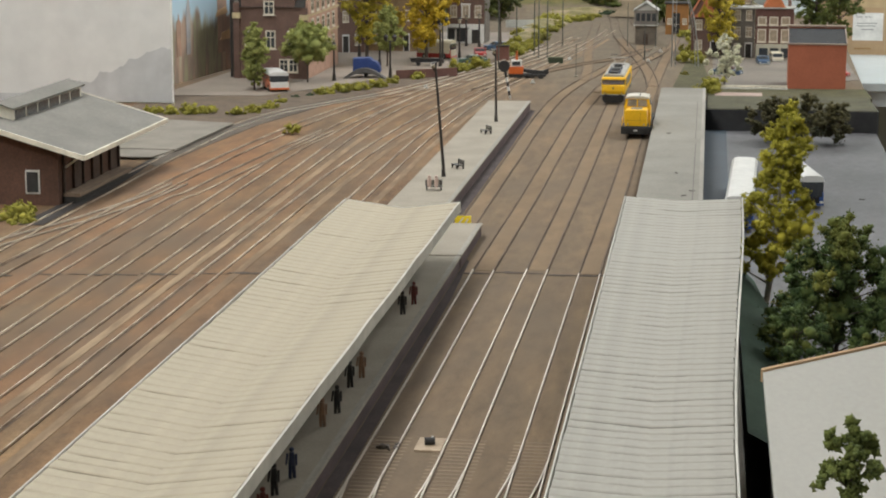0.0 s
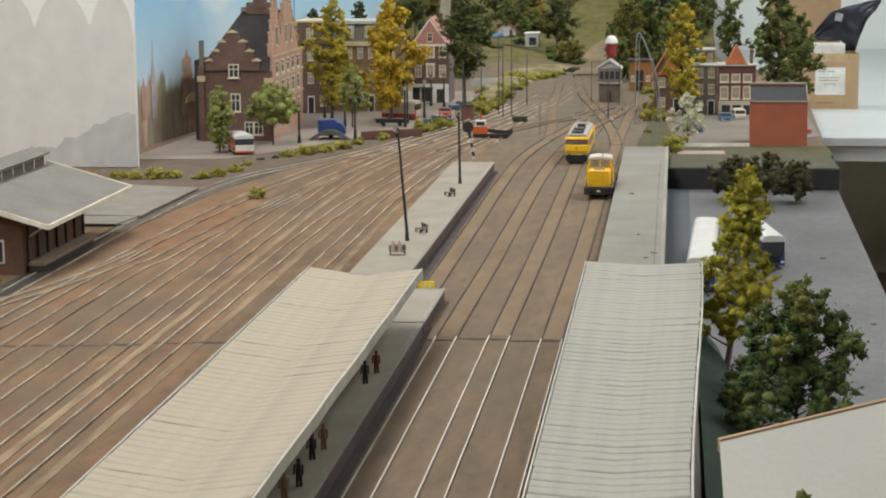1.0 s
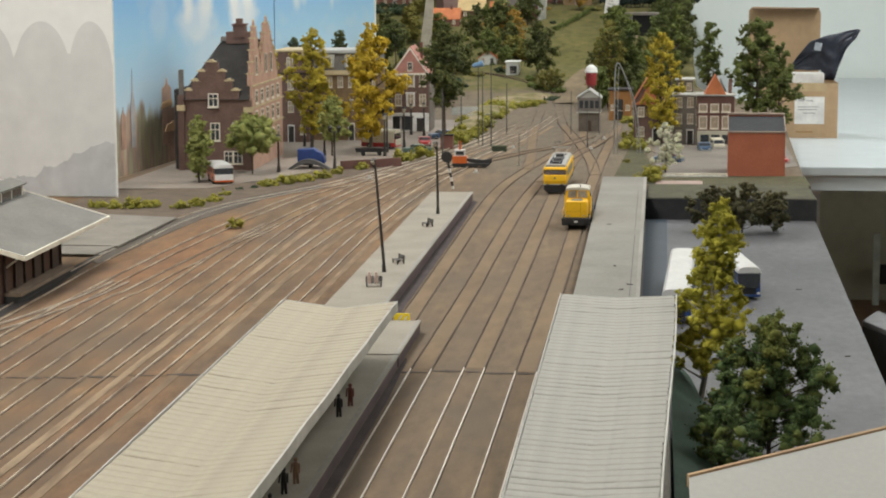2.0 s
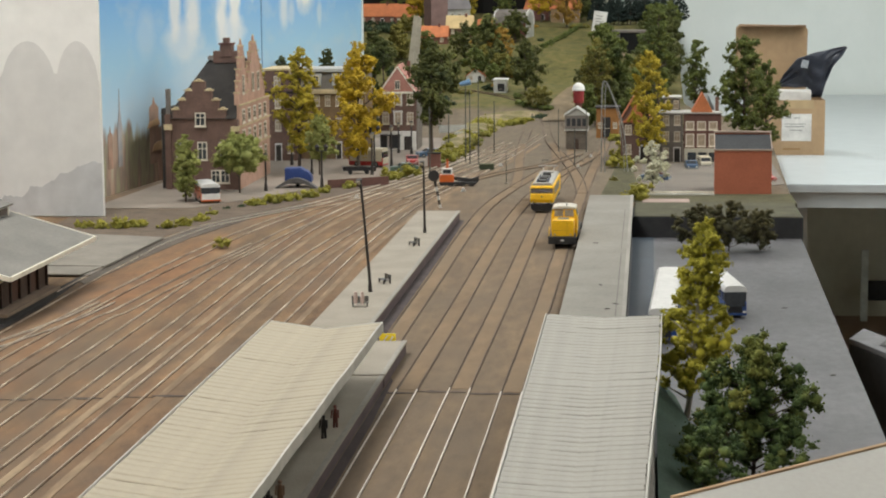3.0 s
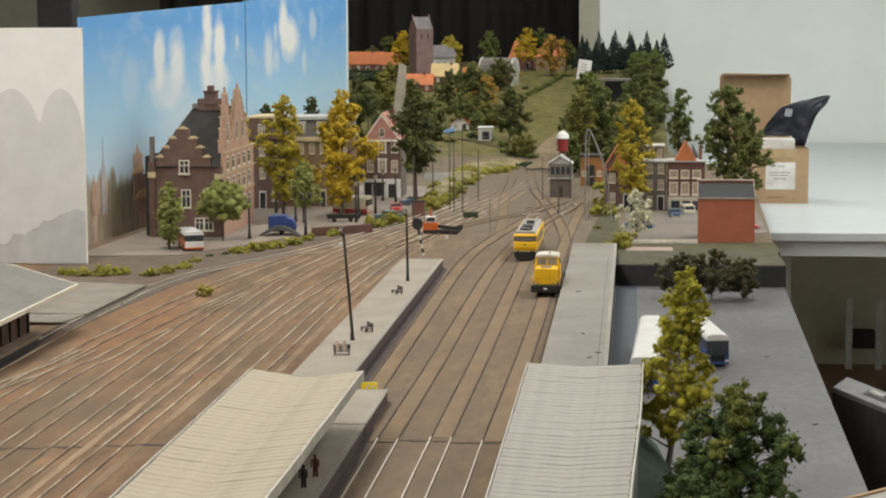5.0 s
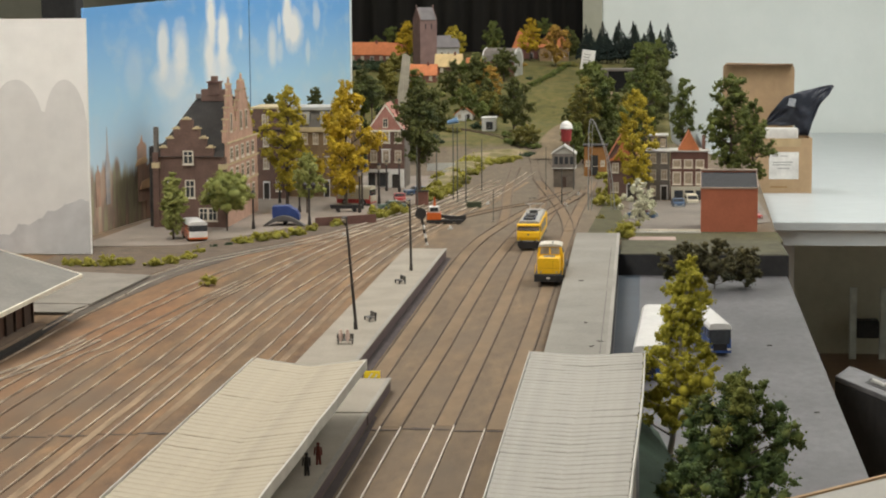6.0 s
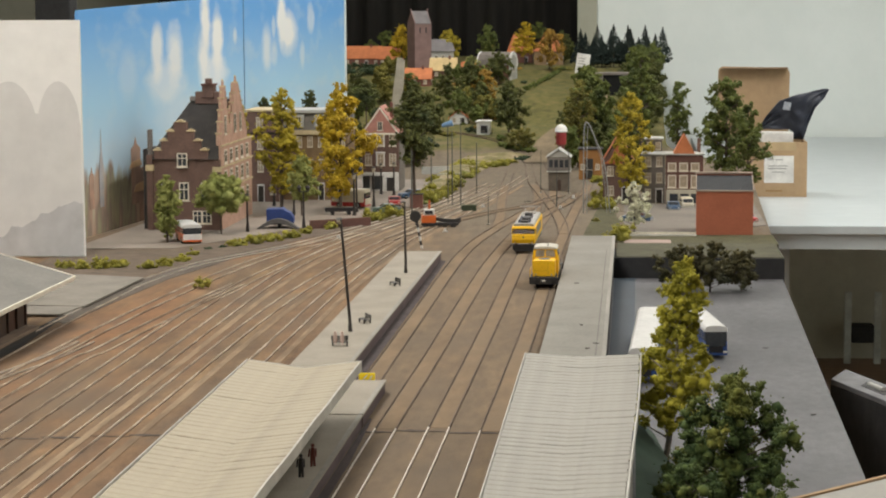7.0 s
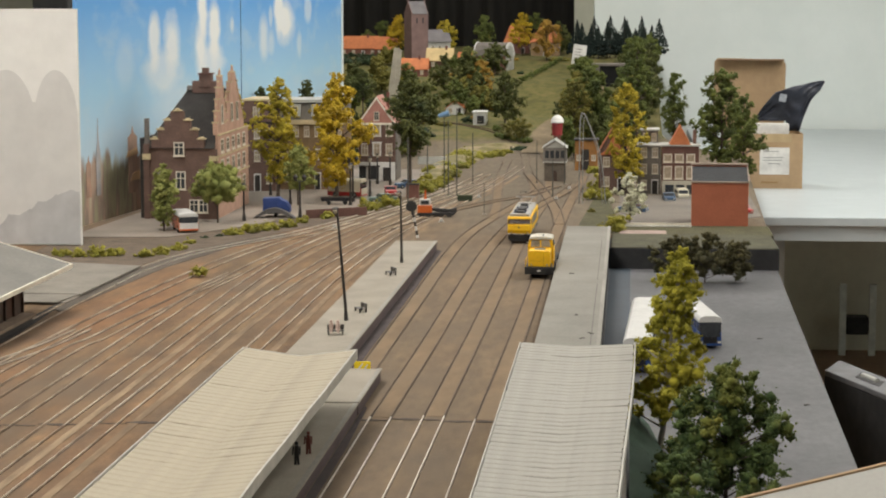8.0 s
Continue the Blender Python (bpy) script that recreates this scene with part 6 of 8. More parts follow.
def town_hall():
    X, Y = -0.5075, 2.62
    t = root("town_hall", X, Y, 0, 0, "large brown brick town hall with stepped gables and dark roof", "town hall")
    hw = 0.0555
    part("wall", box_bm(-hw, hw, 0, 0.26, -0.008, 0.114), BRICK, t)
    bm = bmesh.new()
    pts = [(-hw - 0.003, -0.004, 0.113), (hw, -0.004, 0.113), (hw, 0.264, 0.113), (-hw - 0.003, 0.264, 0.113), (-0.012, 0.125, 0.203), (hw - 0.004, 0.125, 0.203)]
    v = [bm.verts.new(p) for p in pts]
    for q in ((0, 1, 5, 4), (1, 2, 5), (2, 3, 4, 5), (3, 0, 4), (3, 2, 1, 0)):
        bm.faces.new([v[i] for i in q])
    bmesh.ops.recalc_face_normals(bm, faces=bm.faces[:])
    part("roof", bm, SLATE, t, "steep dark slate roof")
    part("roof_cap", prism_bm([(0.115, 0.2005), (0.135, 0.2005), (0.130, 0.2075), (0.120, 0.2075)], "x", -0.014, 0.008), GREYSTONE, t)
    # Dark slab added for the shadowed gap between hall and backdrop.
    part("slated_flank", box_bm(-hw - 0.013, -hw - 0.004, 0.012, 0.10, -0.004, 0.128), SLATE, t, "added dark slab for the shadowed strip beside the hall")
    # south gable
    g = part("south_gable", prism_bm(stepped(-0.0035, 0.043, 0.112, 0.172, 4), "y", -0.003, 0.006), BRICK, t)
    for i in range(4):
        wdt = 0.043 * (1 - i / 4)
        z = 0.112 + 0.06 * (i + 1) / 4
        for s in ((-1, 1) if i < 3 else (0,)):
            cx = -0.0035 + s * (wdt - 0.005) if s else -0.0035
            part("coping", box_bm(cx - 0.0068, cx + 0.0068, -0.0045, 0.0075, z, z + 0.0022, 0.0004), STONE, g, "sandstone coping")
            part("coping_knob", box_bm(cx - 0.003, cx + 0.003, -0.003, 0.006, z + 0.0022, z + 0.0045, 0.0006), STONE, g)
    window(t, -0.0015, -0.003, 0.101, 0.017, 0.022)
    window(t, 0.0, 0, 0.047, 0.016, 0.029)
    window(t, 0.0345, 0, 0.047, 0.014, 0.029)
    window(t, -0.036, 0, 0.047, 0.012, 0.029)
    window(t, 0.021, 0, 0.010, 0.015, 0.021)
    window(t, 0.036, 0, 0.010, 0.015, 0.021)
    window(t, -0.030, 0, 0.008, 0.010, 0.015)
    part("corner_pier", box_bm(-hw - 0.004, -hw + 0.006, -0.004, 0.01, -0.004, 0.120, 0.0006), BRICK, t)
    part("corner_cap", box_bm(-hw - 0.005, -hw + 0.008, -0.006, 0.012, 0.095, 0.104), STONE, t)
    part("corner_chimney", box_bm(-hw - 0.003, -hw + 0.004, 0.002, 0.010, 0.120, 0.160, 0.0006), GREYSTONE, t)
    part("corner_pier", box_bm(hw - 0.006, hw + 0.003, -0.003, 0.008, -0.004, 0.112), BRICK, t)
    part("corner_cap", box_bm(hw - 0.008, hw + 0.0045, -0.005, 0.010, 0.093, 0.101), STONE, t)
    # east front with its own stepped gable
    e = part("east_front", box_bm(hw, hw + 0.004, 0.008, 0.262, -0.008, 0.134), BRICK_PINK, t, "pink brick east front with sandstone bands")
    for z in (0.062, 0.098, 0.132):
        part("stone_band", box_bm(hw + 0.0035, hw + 0.0058, 0.006, 0.264, z, z + 0.0026), STONE, e)
    for c, half, top, steps in ((0.048, 0.040, 0.226, 5), (0.150, 0.084, 0.229, 6)):
        shift = 0.001 if c > 0.1 else 0.0
        part("east_gable", prism_bm(stepped(c, half, 0.134, top, steps), "x", hw - 0.004 - shift, hw + 0.003 - shift), BRICK_PINK, e)
        for i in range(steps):
            wdt = half * (1 - i / steps)
            z = 0.134 + (top - 0.134) * (i + 1) / steps
            for s in (-1, 1) if i < steps - 1 else (0,):
                y = c + s * (wdt - 0.0035)
                part("pinnacle", rod_bm((hw - 0.0005, y, z - 0.002), (hw - 0.0005, y, z + 0.010), 0.0030, 0.0016, 8), BRICK_PINK, e)
                part("pinnacle_knob", rod_bm((hw - 0.0005, y, z + 0.0095), (hw - 0.0005, y, z + 0.0125), 0.0022, 0.0005, 8), STONE, e)
                part("step_cap", box_bm(hw - 0.0055, hw + 0.0045, y - 0.0045, y + 0.0045, z, z + 0.0018), STONE, e)
    # Board added behind the gables to make the gap between them dark.
    part("gable_shadow_board", box_bm(hw - 0.012, hw - 0.005, 0.075, 0.112, 0.15, 0.205), SLATE, e, "dark board filling the gap between the gables")
    for y in (0.04, 0.085, 0.13, 0.175, 0.22):
        for z, h in ((0.03, 0.024), (0.068, 0.025), (0.104, 0.022)):
            window(e, hw + 0.004, y, z, 0.022, h, 90)
    for y in (0.048, 0.128, 0.172):
        window(e, hw + 0.003, y, 0.150, 0.016, 0.030, 90)
    part("ridge_wall", box_bm(-0.004, 0.044, 0.112, 0.132, 0.196, 0.2155, 0.0008), BRICK, t, "brown brick ridge wall")
    ch = part("chimney", box_bm(0.008, 0.027, 0.110, 0.134, 0.206, 0.226, 0.0008), BRICK, t)
    part("chimney_cap", box_bm(0.0065, 0.0285, 0.108, 0.136, 0.226, 0.2285), BRICK_WINE, ch)
    part("chimney_pot", box_bm(0.012, 0.022, 0.116, 0.128, 0.2285, 0.237, 0.0008), BRICK, ch)


town_hall()

SQUARE = mat("beige_square_paving", (0.28, 0.232, 0.188), (0.225, 0.188, 0.153), 300, 0.85, 0.2, scale2=12, swing=0.16)
tagged(part("square", prism_bm([(-0.62, 2.36), (-0.47, 2.375), (-0.40, 2.50), (-0.33, 2.66), (-0.24, 2.86), (-0.175, 3.05), (-0.15, 3.6), (-0.54, 3.6)], "z", -0.006, 0.0), SQUARE), "beige paved town square", "square", kind="structure")


def brick_hotel():
    t = house("brown brick corner house with sandstone mansard edges", -0.507, -0.440, 3.10, 0.10, 0, 0.124, 0, BRICK, SLATE, cols=3, rows=3, ww=0.011, wh=0.020, chimney=False, warm=True)
    part("mansard", prism_bm([(-0.036, 0.127), (0.036, 0.127), (0.024, 0.165), (-0.024, 0.165)], "y", -0.004, 0.104), BRICK, t, "steep mansard front")
    for s in (-1, 1):
        part("mansard_edge", prism_bm([(s * 0.036, 0.127), (s * 0.0335, 0.127), (s * 0.0215, 0.165), (s * 0.024, 0.165)], "y", -0.0055, -0.004), STONE, t)
    part("mansard_cap", box_bm(-0.027, 0.027, -0.006, 0.106, 0.165, 0.1685, 0.0006), STONE, t)
    window(t, 0.0, -0.004, 0.134, 0.012, 0.021, 0, True, True)


brick_hotel()


def ochre_terrace():
    t = house("ochre stone terrace house with pale lead mansard roof", -0.438, -0.318, 3.14, 0.10, 0, 0.126, 0, OCHRE, STONE, cols=6, rows=3, ww=0.010, wh=0.020, chimney=False)
    part("mansard", prism_bm([(-0.003, 0.129), (0.10, 0.129), (0.10, 0.160), (0.008, 0.160)], "x", -0.059, 0.059), mat("grey_mansard", (0.19, 0.17, 0.14), (0.15, 0.135, 0.115), 300), t)
    part("lead_top", box_bm(-0.062, 0.062, 0.0, 0.104, 0.160, 0.166, 0.0008), LEAD, t)
    for x in (-0.03, 0.008, 0.04):
        d = part("dormer", box_bm(x - 0.009, x + 0.009, -0.005, 0.012, 0.134, 0.157, 0.0005), LEAD, t, "pale roof dormer")
        window(d, x, -0.005, 0.137, 0.010, 0.017)
    part("cornice", box_bm(-0.061, 0.061, -0.0045, 0.002, 0.120, 0.1265, 0.0008), STONE, t)


ochre_terrace()


def corner_shop():
    t = house("narrow brown brick shop house with white windows and pinkish gable", -0.317, -0.246, 3.33, 0.085, 0, 0.112, 0.050, BRICK, TILE_PINK, along="y", cols=3, rows=3, ww=0.013, wh=0.023, over=0.002, door=False, chimney=True, warm=True)
    part("pediment", prism_bm([(-0.034, 0.1125), (0.034, 0.1125), (0.0, 0.158)], "y", -0.0035, -0.001), TILE_PINK, t, "pink tiled front gable")
    for s in (-1, 1):
        part("verge", prism_bm([(s * 0.037, 0.111), (s * 0.0335, 0.111), (0, 0.158), (0, 0.1625)], "y", -0.0048, -0.0036), TRIM, t)
    w = window(t, 0, -0.0036, 0.117, 0.010, 0.017)
    part("cornice", box_bm(-0.037, 0.037, -0.004, 0.001, 0.1085, 0.1125, 0.0006), TRIM, t)
    part("window_hood", box_bm(-0.0095, 0.0095, -0.0030, 0.0004, 0.0728, 0.0756, 0.0004), WHITE, t)
    for z in (0.0493, 0.0852):
        for sx in (-1, 1):
            part("window_jamb", box_bm(min(sx * 0.0064, sx * 0.0084), max(sx * 0.0064, sx * 0.0084), -0.0018, 0.0004, z - 0.001, z + 0.0235), WHITE, t)
    front = part("shop_front", box_bm(-0.0355, 0.0355, -0.0025, 0.0005, 0.0, 0.036, 0.0005), WHITE, t, "white shop front")
    part("shop_window", box_bm(-0.017, 0.004, -0.0032, -0.0024, 0.003, 0.027), GLASS, front)
    part("shop_window", box_bm(-0.034, -0.021, -0.0032, -0.0024, 0.003, 0.027), GLASS, front)
    part("shop_door", box_bm(0.012, 0.026, -0.0032, -0.0024, 0.0, 0.026), SLATE, front)
    part("awning", prism_bm([(0.0, 0.031), (-0.006, 0.028), (-0.006, 0.0272), (0.0, 0.030)], "x", -0.034, 0.006), SLATE, front)
    part("grey_flank", box_bm(0.0355, 0.0375, 0.002, 0.083, 0, 0.110), GREYSTONE, t)


corner_shop()

# ---------------------------------------------------------------- vehicles
TYRE = mat("black_tyre", (0.015, 0.015, 0.015), (0.022, 0.022, 0.022), 400, 0.85)
PAINT = {k: mat("car_paint_" + k, c, tuple(v * 0.85 for v in c), 100, 0.3, 0.0, swing=0.05) for k, c in
         (("white", (0.72, 0.71, 0.68)), ("red", (0.42, 0.03, 0.025)), ("green", (0.09, 0.14, 0.11)), ("blue", (0.06, 0.11, 0.19)), ("orange", (0.60, 0.13, 0.025)), ("navy", (0.03, 0.075, 0.24)), ("cream", (0.62, 0.57, 0.44)), ("black", (0.02, 0.02, 0.022)), ("skyblue", (0.18, 0.32, 0.52)))}


def wheels(t, w, ys, r):
    for y in ys:
        for s in (-1, 1):
            k = part("wheel", rod_bm((s * (w - 0.0022), y, r), (s * (w + 0.0002), y, r), r, r, 16), TYRE, t)
            part("hub", rod_bm((s * w, y, r), (s * (w + 0.0005), y, r), r * 0.5, r * 0.4, 10), LEAD, k)


def car(x, y, z, rz, paint, label, van=False):
    """A small saloon or van, nose towards -y."""
    t = root("car", x, y, z, rz, label, "car", "parked cars")
    L, W = 0.05, 0.0098
    prof = [(0, 0.003), (L, 0.003), (L, 0.009), (L - 0.002, 0.0105), (L - 0.003, 0.018), (0.008, 0.018), (0.004, 0.0105), (0, 0.009)] if van else \
           [(0, 0.003), (L, 0.003), (L, 0.0085), (L - 0.001, 0.010), (L - 0.007, 0.0105), (L - 0.013, 0.0155), (0.021, 0.0158), (0.0135, 0.0105), (0.001, 0.0095), (0, 0.008)]
    part("body", prism_bm(prof, "x", -W, W, 0.0006), PAINT[paint], t)
    a, b = (0.0045, 0.0075) if van else (0.0145, 0.0208)
    part("windscreen", prism_bm([(a, 0.0112), (b, 0.0168 if van else 0.0153), (b - 0.0012, 0.0170 if van else 0.0155), (a - 0.0012, 0.0114)], "x", -W + 0.0014, W - 0.0014), GLASS, t)
    for s in (-1, 1):
        part("side_window", prism_bm([(0.010 if van else 0.0165, 0.0112), (L - 0.009, 0.0112), (L - 0.0125, 0.0148), (0.012 if van else 0.0215, 0.0148)], "x", min(s * W, s * (W + 0.0003)) - 0.0001, max(s * W, s * (W + 0.0003)) + 0.0001), GLASS, t)
        part("headlight", box_bm(s * 0.007 - 0.0013, s * 0.007 + 0.0013, -0.0004, 0.0006, 0.0062, 0.0078), LAMP_WHITE, t)
    part("bumper", box_bm(-W, W, -0.0008, 0.0006, 0.0038, 0.0050, 0.0002), LEAD, t)
    wheels(t, W, (0.009, L - 0.010), 0.0036)
    return t


def bus(x, y, z, rz, L, H, low, high, label, dark_front=True, W=0.0145):
    """A single-deck bus, nose towards -y."""
    t = root("bus", x, y, z, rz, label, "bus", "parked buses")
    part("lower_body", box_bm(-W, W, 0, L, 0.0035, H * 0.52, 0.001), low, t)
    part("window_band", box_bm(-W + 0.0006, W - 0.0006, 0.0006, L - 0.0006, H * 0.52, H * 0.80), GLASS, t, "dark window band")
    bm = prism_bm([(-W, H * 0.80), (W, H * 0.80), (W, H * 0.88), (W * 0.82, H * 0.97), (W * 0.5, H), (-W * 0.5, H), (-W * 0.82, H * 0.97), (-W, H * 0.88)], "y", 0, L, 0.0006)
    part("roof", bm, high, t, "rounded white roof")
    for i in range(int(L / 0.016)):
        for s in (-1, 1):
            y0 = 0.012 + i * 0.016
            if y0 < L - 0.004:
                part("window_pillar", box_bm(s * W - 0.0004, s * W + 0.0002, y0, y0 + 0.0014, H * 0.52, H * 0.80), low, t)
    part("windscreen", box_bm(-W * 0.86, W * 0.86, -0.0004, 0.0008, H * 0.36 if dark_front else H * 0.50, H * 0.80, 0.0003), GLASS, t, "dark windscreen")
    if not dark_front:
        part("front_panel", box_bm(-W * 0.97, W * 0.97, -0.0006, 0.0004, 0.006, H * 0.50, 0.0003), high, t, "white front")
    if dark_front:
        part("front_panel", box_bm(-W * 0.6, W * 0.6, -0.0006, 0.0004, 0.004, H * 0.36), PAINT["black"], t)
    for s in (-1, 1):
        part("headlight", box_bm(s * W * 0.8 - 0.0018, s * W * 0.8 + 0.0018, -0.0007, 0.0004, H * 0.17, H * 0.23), LAMP_WHITE, t)
    part("bumper", box_bm(-W, W, -0.001, 0.0006, 0.0035, 0.006, 0.0003), low, t)
    wheels(t, W, (L * 0.22, L * 0.75), 0.0055)
    return t


bus(0.2945, 1.650, -0.03, 8, 0.137, 0.036, PAINT["navy"], PAINT["white"], "blue and white single-deck bus parked in the yard", True, 0.0125)
bus(0.2150, 1.50, -0.03, -2, 0.285, 0.036, PAINT["navy"], PAINT["white"], "long white-roofed coach parked in the yard")
bus(-0.452, 2.425, 0.0, 22, 0.07, 0.030, PAINT["orange"], PAINT["white"], "small orange and white bus on the square", False)
bus(-0.262, 2.99, 0.0, 78, 0.064, 0.034, PAINT["red"], PAINT["cream"], "red and cream delivery bus on the square", False)
part("side_panel", box_bm(-0.0150, 0.0150, 0.002, 0.062, 0.011, 0.0285), PAINT["cream"], bpy.data.objects["bus.003"], "cream upper side")
car(-0.243, 2.90, 0.0, -75, "green", "dark green saloon car on the square")
car(-0.217, 3.02, 0.0, 10, "red", "small red car on the square")
car(-0.226, 3.17, 0.0, -60, "blue", "dark blue car beside the shop")
car(0.277, 2.978, -0.0035, 4, "blue", "blue-grey car parked by red houses")
car(0.302, 3.03, -0.0035, 6, "cream", "cream van parked by red houses", True)
car(0.40, 2.78, -0.0035, 20, "red", "red car behind the brick building")
car(0.236, 2.80, -0.0035, 75, "blue", "dark blue car behind blossoming tree")


def covered_cart(x, y, z, rz):
    t = root("covered_trailer", x, y, z, rz, "blue tarpaulin trailer behind a dark grey arch", "trailer")
    out = [(-0.020, 0.008), (0.024, 0.008)] + [(0.024 - 0.012 * (1 - math.cos(i * 0.26)), 0.008 + 0.018 * math.sin(i * 0.26)) for i in range(1, 7)] + [(0.006, 0.031), (-0.020, 0.030)]
    part("tarpaulin", prism_bm(out, "y", 0.004, 0.030, 0.0006), mat("blue_tarpaulin", (0.02, 0.045, 0.17), (0.03, 0.06, 0.21), 120, 0.45, 0.1), t)
    arch = [(-0.034 + 0.068 * i / 14, 0.016 * math.sin(math.pi * i / 14)) for i in range(15)] + [(0.028 - 0.056 * i / 14, 0.009 * math.sin(math.pi * i / 14)) for i in range(15)]
    part("arch", prism_bm(arch, "y", -0.014, 0.002), mat("dark_grey_arch", (0.10, 0.095, 0.09), (0.075, 0.07, 0.07), 300), t)
    part("chassis", box_bm(-0.018, 0.022, 0.005, 0.029, 0.005, 0.0085), DARK, t)
    wheels(t, 0.0, (0.008, 0.026), 0.004)


covered_cart(-0.362, 2.655, 0.0, 4)


def flat_wagon(x, y, rz):
    t = root("flat_trailer", x, y, 0, rz, "dark flat trailer parked on the square", "trailer")
    part("bed", prism_bm([(-0.026, 0.006), (0.024, 0.006), (0.028, 0.012), (-0.028, 0.013)], "y", -0.008, 0.008, 0.0005), PAINT["black"], t)
    for s in (-1, 1):
        part("wheel", rod_bm((s * 0.014, -0.0085, 0.0035), (s * 0.014, 0.0085, 0.0035), 0.0035, seg=14), TYRE, t)


flat_wagon(-0.293, 2.87, 12)


def crane_wagon(x, y, rz):
    t = root("crane_wagon", x, y, -0.0035, rz, "orange rail crane with white cab and black boom", "crane")
    part("chassis", box_bm(-0.014, 0.046, -0.009, 0.009, 0.005, 0.009, 0.0005), DARK, t)
    part("engine_cover", box_bm(-0.0135, 0.010, -0.0095, 0.0095, 0.009, 0.021, 0.001), PAINT["orange"], t, "orange engine cover")
    cab = part("cab", box_bm(-0.010, 0.007, -0.008, 0.008, 0.021, 0.031, 0.0008), PAINT["white"], t)
    part("cab_window", box_bm(-0.008, 0.005, -0.0084, -0.0078, 0.023, 0.029), GLASS, cab)
    part("mast", rod_bm((-0.001, 0, 0.030), (-0.001, 0, 0.046), 0.0022, 0.0012, 8), PAINT["orange"], t)
    part("boom", prism_bm([(0.008, 0.012), (0.046, 0.006), (0.050, 0.010), (0.050, 0.017), (0.040, 0.014), (0.008, 0.017)], "y", -0.003, 0.003), DARK, t, "black boom")
    for px in (-0.008, 0.004, 0.024, 0.038):
        part("wheel", rod_bm((px, -0.0085, 0.0052), (px, 0.0085, 0.0052), 0.0045, seg=14), DARK, t)


crane_wagon(-0.122, 2.70, 4)

# ---------------------------------------------------------------- posts, signals and street lamps
MAST = mat("grey_green_mast", (0.10, 0.10, 0.085), (0.07, 0.07, 0.06), 300, 0.6, 0.1)


def mast(x, y, h, r=0.0011, arm=0.0, label="thin grey catenary mast beside the tracks"):
    t = root("catenary_mast", x, y, -0.0035, 0, label, "mast", "track masts")
    part("mast_pole", rod_bm((0, 0, 0), (0, 0, h), r, r * 0.75, 6), MAST, t)
    part("mast_foot", box_bm(-0.003, 0.003, -0.003, 0.003, 0, 0.004, 0.0005), PAVING, t)
    if arm:
        part("mast_arm", rod_bm((0, 0, h * 0.93), (arm, 0, h * 0.97), r * 0.6, seg=6), MAST, t)
        part("arm_stay", rod_bm((0, 0, h), (arm * 0.8, 0, h * 0.96), r * 0.4, seg=5), MAST, t)
    return t


mast(-0.164, 2.815, 0.122, 0.0014)
mast(-0.101, 3.04, 0.160, 0.0012)
mast(-0.118, 3.06, 0.137, 0.0012)
mast(-0.092, 3.29, 0.100, 0.0012)
mast(-0.184, 3.34, 0.105, 0.0012)
mast(-0.030, 2.735, 0.055, 0.0007)
mast(0.071, 3.02, 0.070, 0.0012)
mast(0.030, 3.30, 0.085, 0.0009)
mast(0.083, 3.30, 0.088, 0.0011)
tank = root("blue_tank_wagon", -0.128, 3.085, 0.0, 0, "pale blue tank sign on a thin post", "sign")
part("sign_drum", rod_bm((-0.010, 0, 0.140), (0.009, 0, 0.145), 0.0035, 0.0058, 14), PAINT["skyblue"], tank)
part("post", rod_bm((0, 0, -0.0035), (0, 0, 0.140), 0.0010, seg=6), MAST, tank)


def lattice_portal():
    t = root("lattice_portal", 0.124, 2.93, -0.0035, 0, "silver arched lattice portal beside the track", "portal")
    silver = mat("silver_lattice", (0.36, 0.36, 0.34), (0.27, 0.27, 0.26), 300, 0.45, 0.1, metal=0.5)
    bm = bmesh.new()
    line = [(-0.004, 0, 0), (-0.004, 0, 0.05), (-0.004, 0, 0.10), (-0.003, 0, 0.145), (0.0, 0, 0.1585), (0.004, 0, 0.157), (0.014, 0, 0.135), (0.028, 0, 0.10), (0.036, 0, 0.06), (0.042, 0, 0.0)]
    pts = spline(line, 0.006)
    for a, b in zip(pts, pts[1:]):
        rod(bm, a, b, 0.0011, seg=6)
    part("outer_tube", bm, silver, t)
    bm = bmesh.new()
    inner = [Vector((p.x * 0.75 + 0.003 + 0.002, 0.0, max(0, p.z - 0.006))) for p in pts]
    for i, (a, b) in enumerate(zip(inner, inner[1:])):
        rod(bm, a, b, 0.0007, seg=5)
        if i % 2 == 0:
            rod(bm, a, pts[i], 0.0004, seg=4)
    part("inner_tube", bm, silver, t)


lattice_portal()


def disc_signal():
    t = root("railway_signal", -0.104, 2.405, -0.0035, 0, "black round signal head on a black and white striped post", "signal")
    for i in range(6):
        part("post_band", rod_bm((-0.0012 * i, 0, i * 0.0065), (-0.0012 * (i + 1), 0, (i + 1) * 0.0065), 0.0018, seg=10), WHITE if i % 2 == 0 else DARK, t)
    part("signal_head", rod_bm((-0.0095, 0.0008, 0.049), (-0.0095, -0.0012, 0.049), 0.0082, seg=24), DARK, t)
    part("head_stem", box_bm(-0.0095, -0.0055, -0.0008, 0.0008, 0.036, 0.046), DARK, t)


disc_signal()


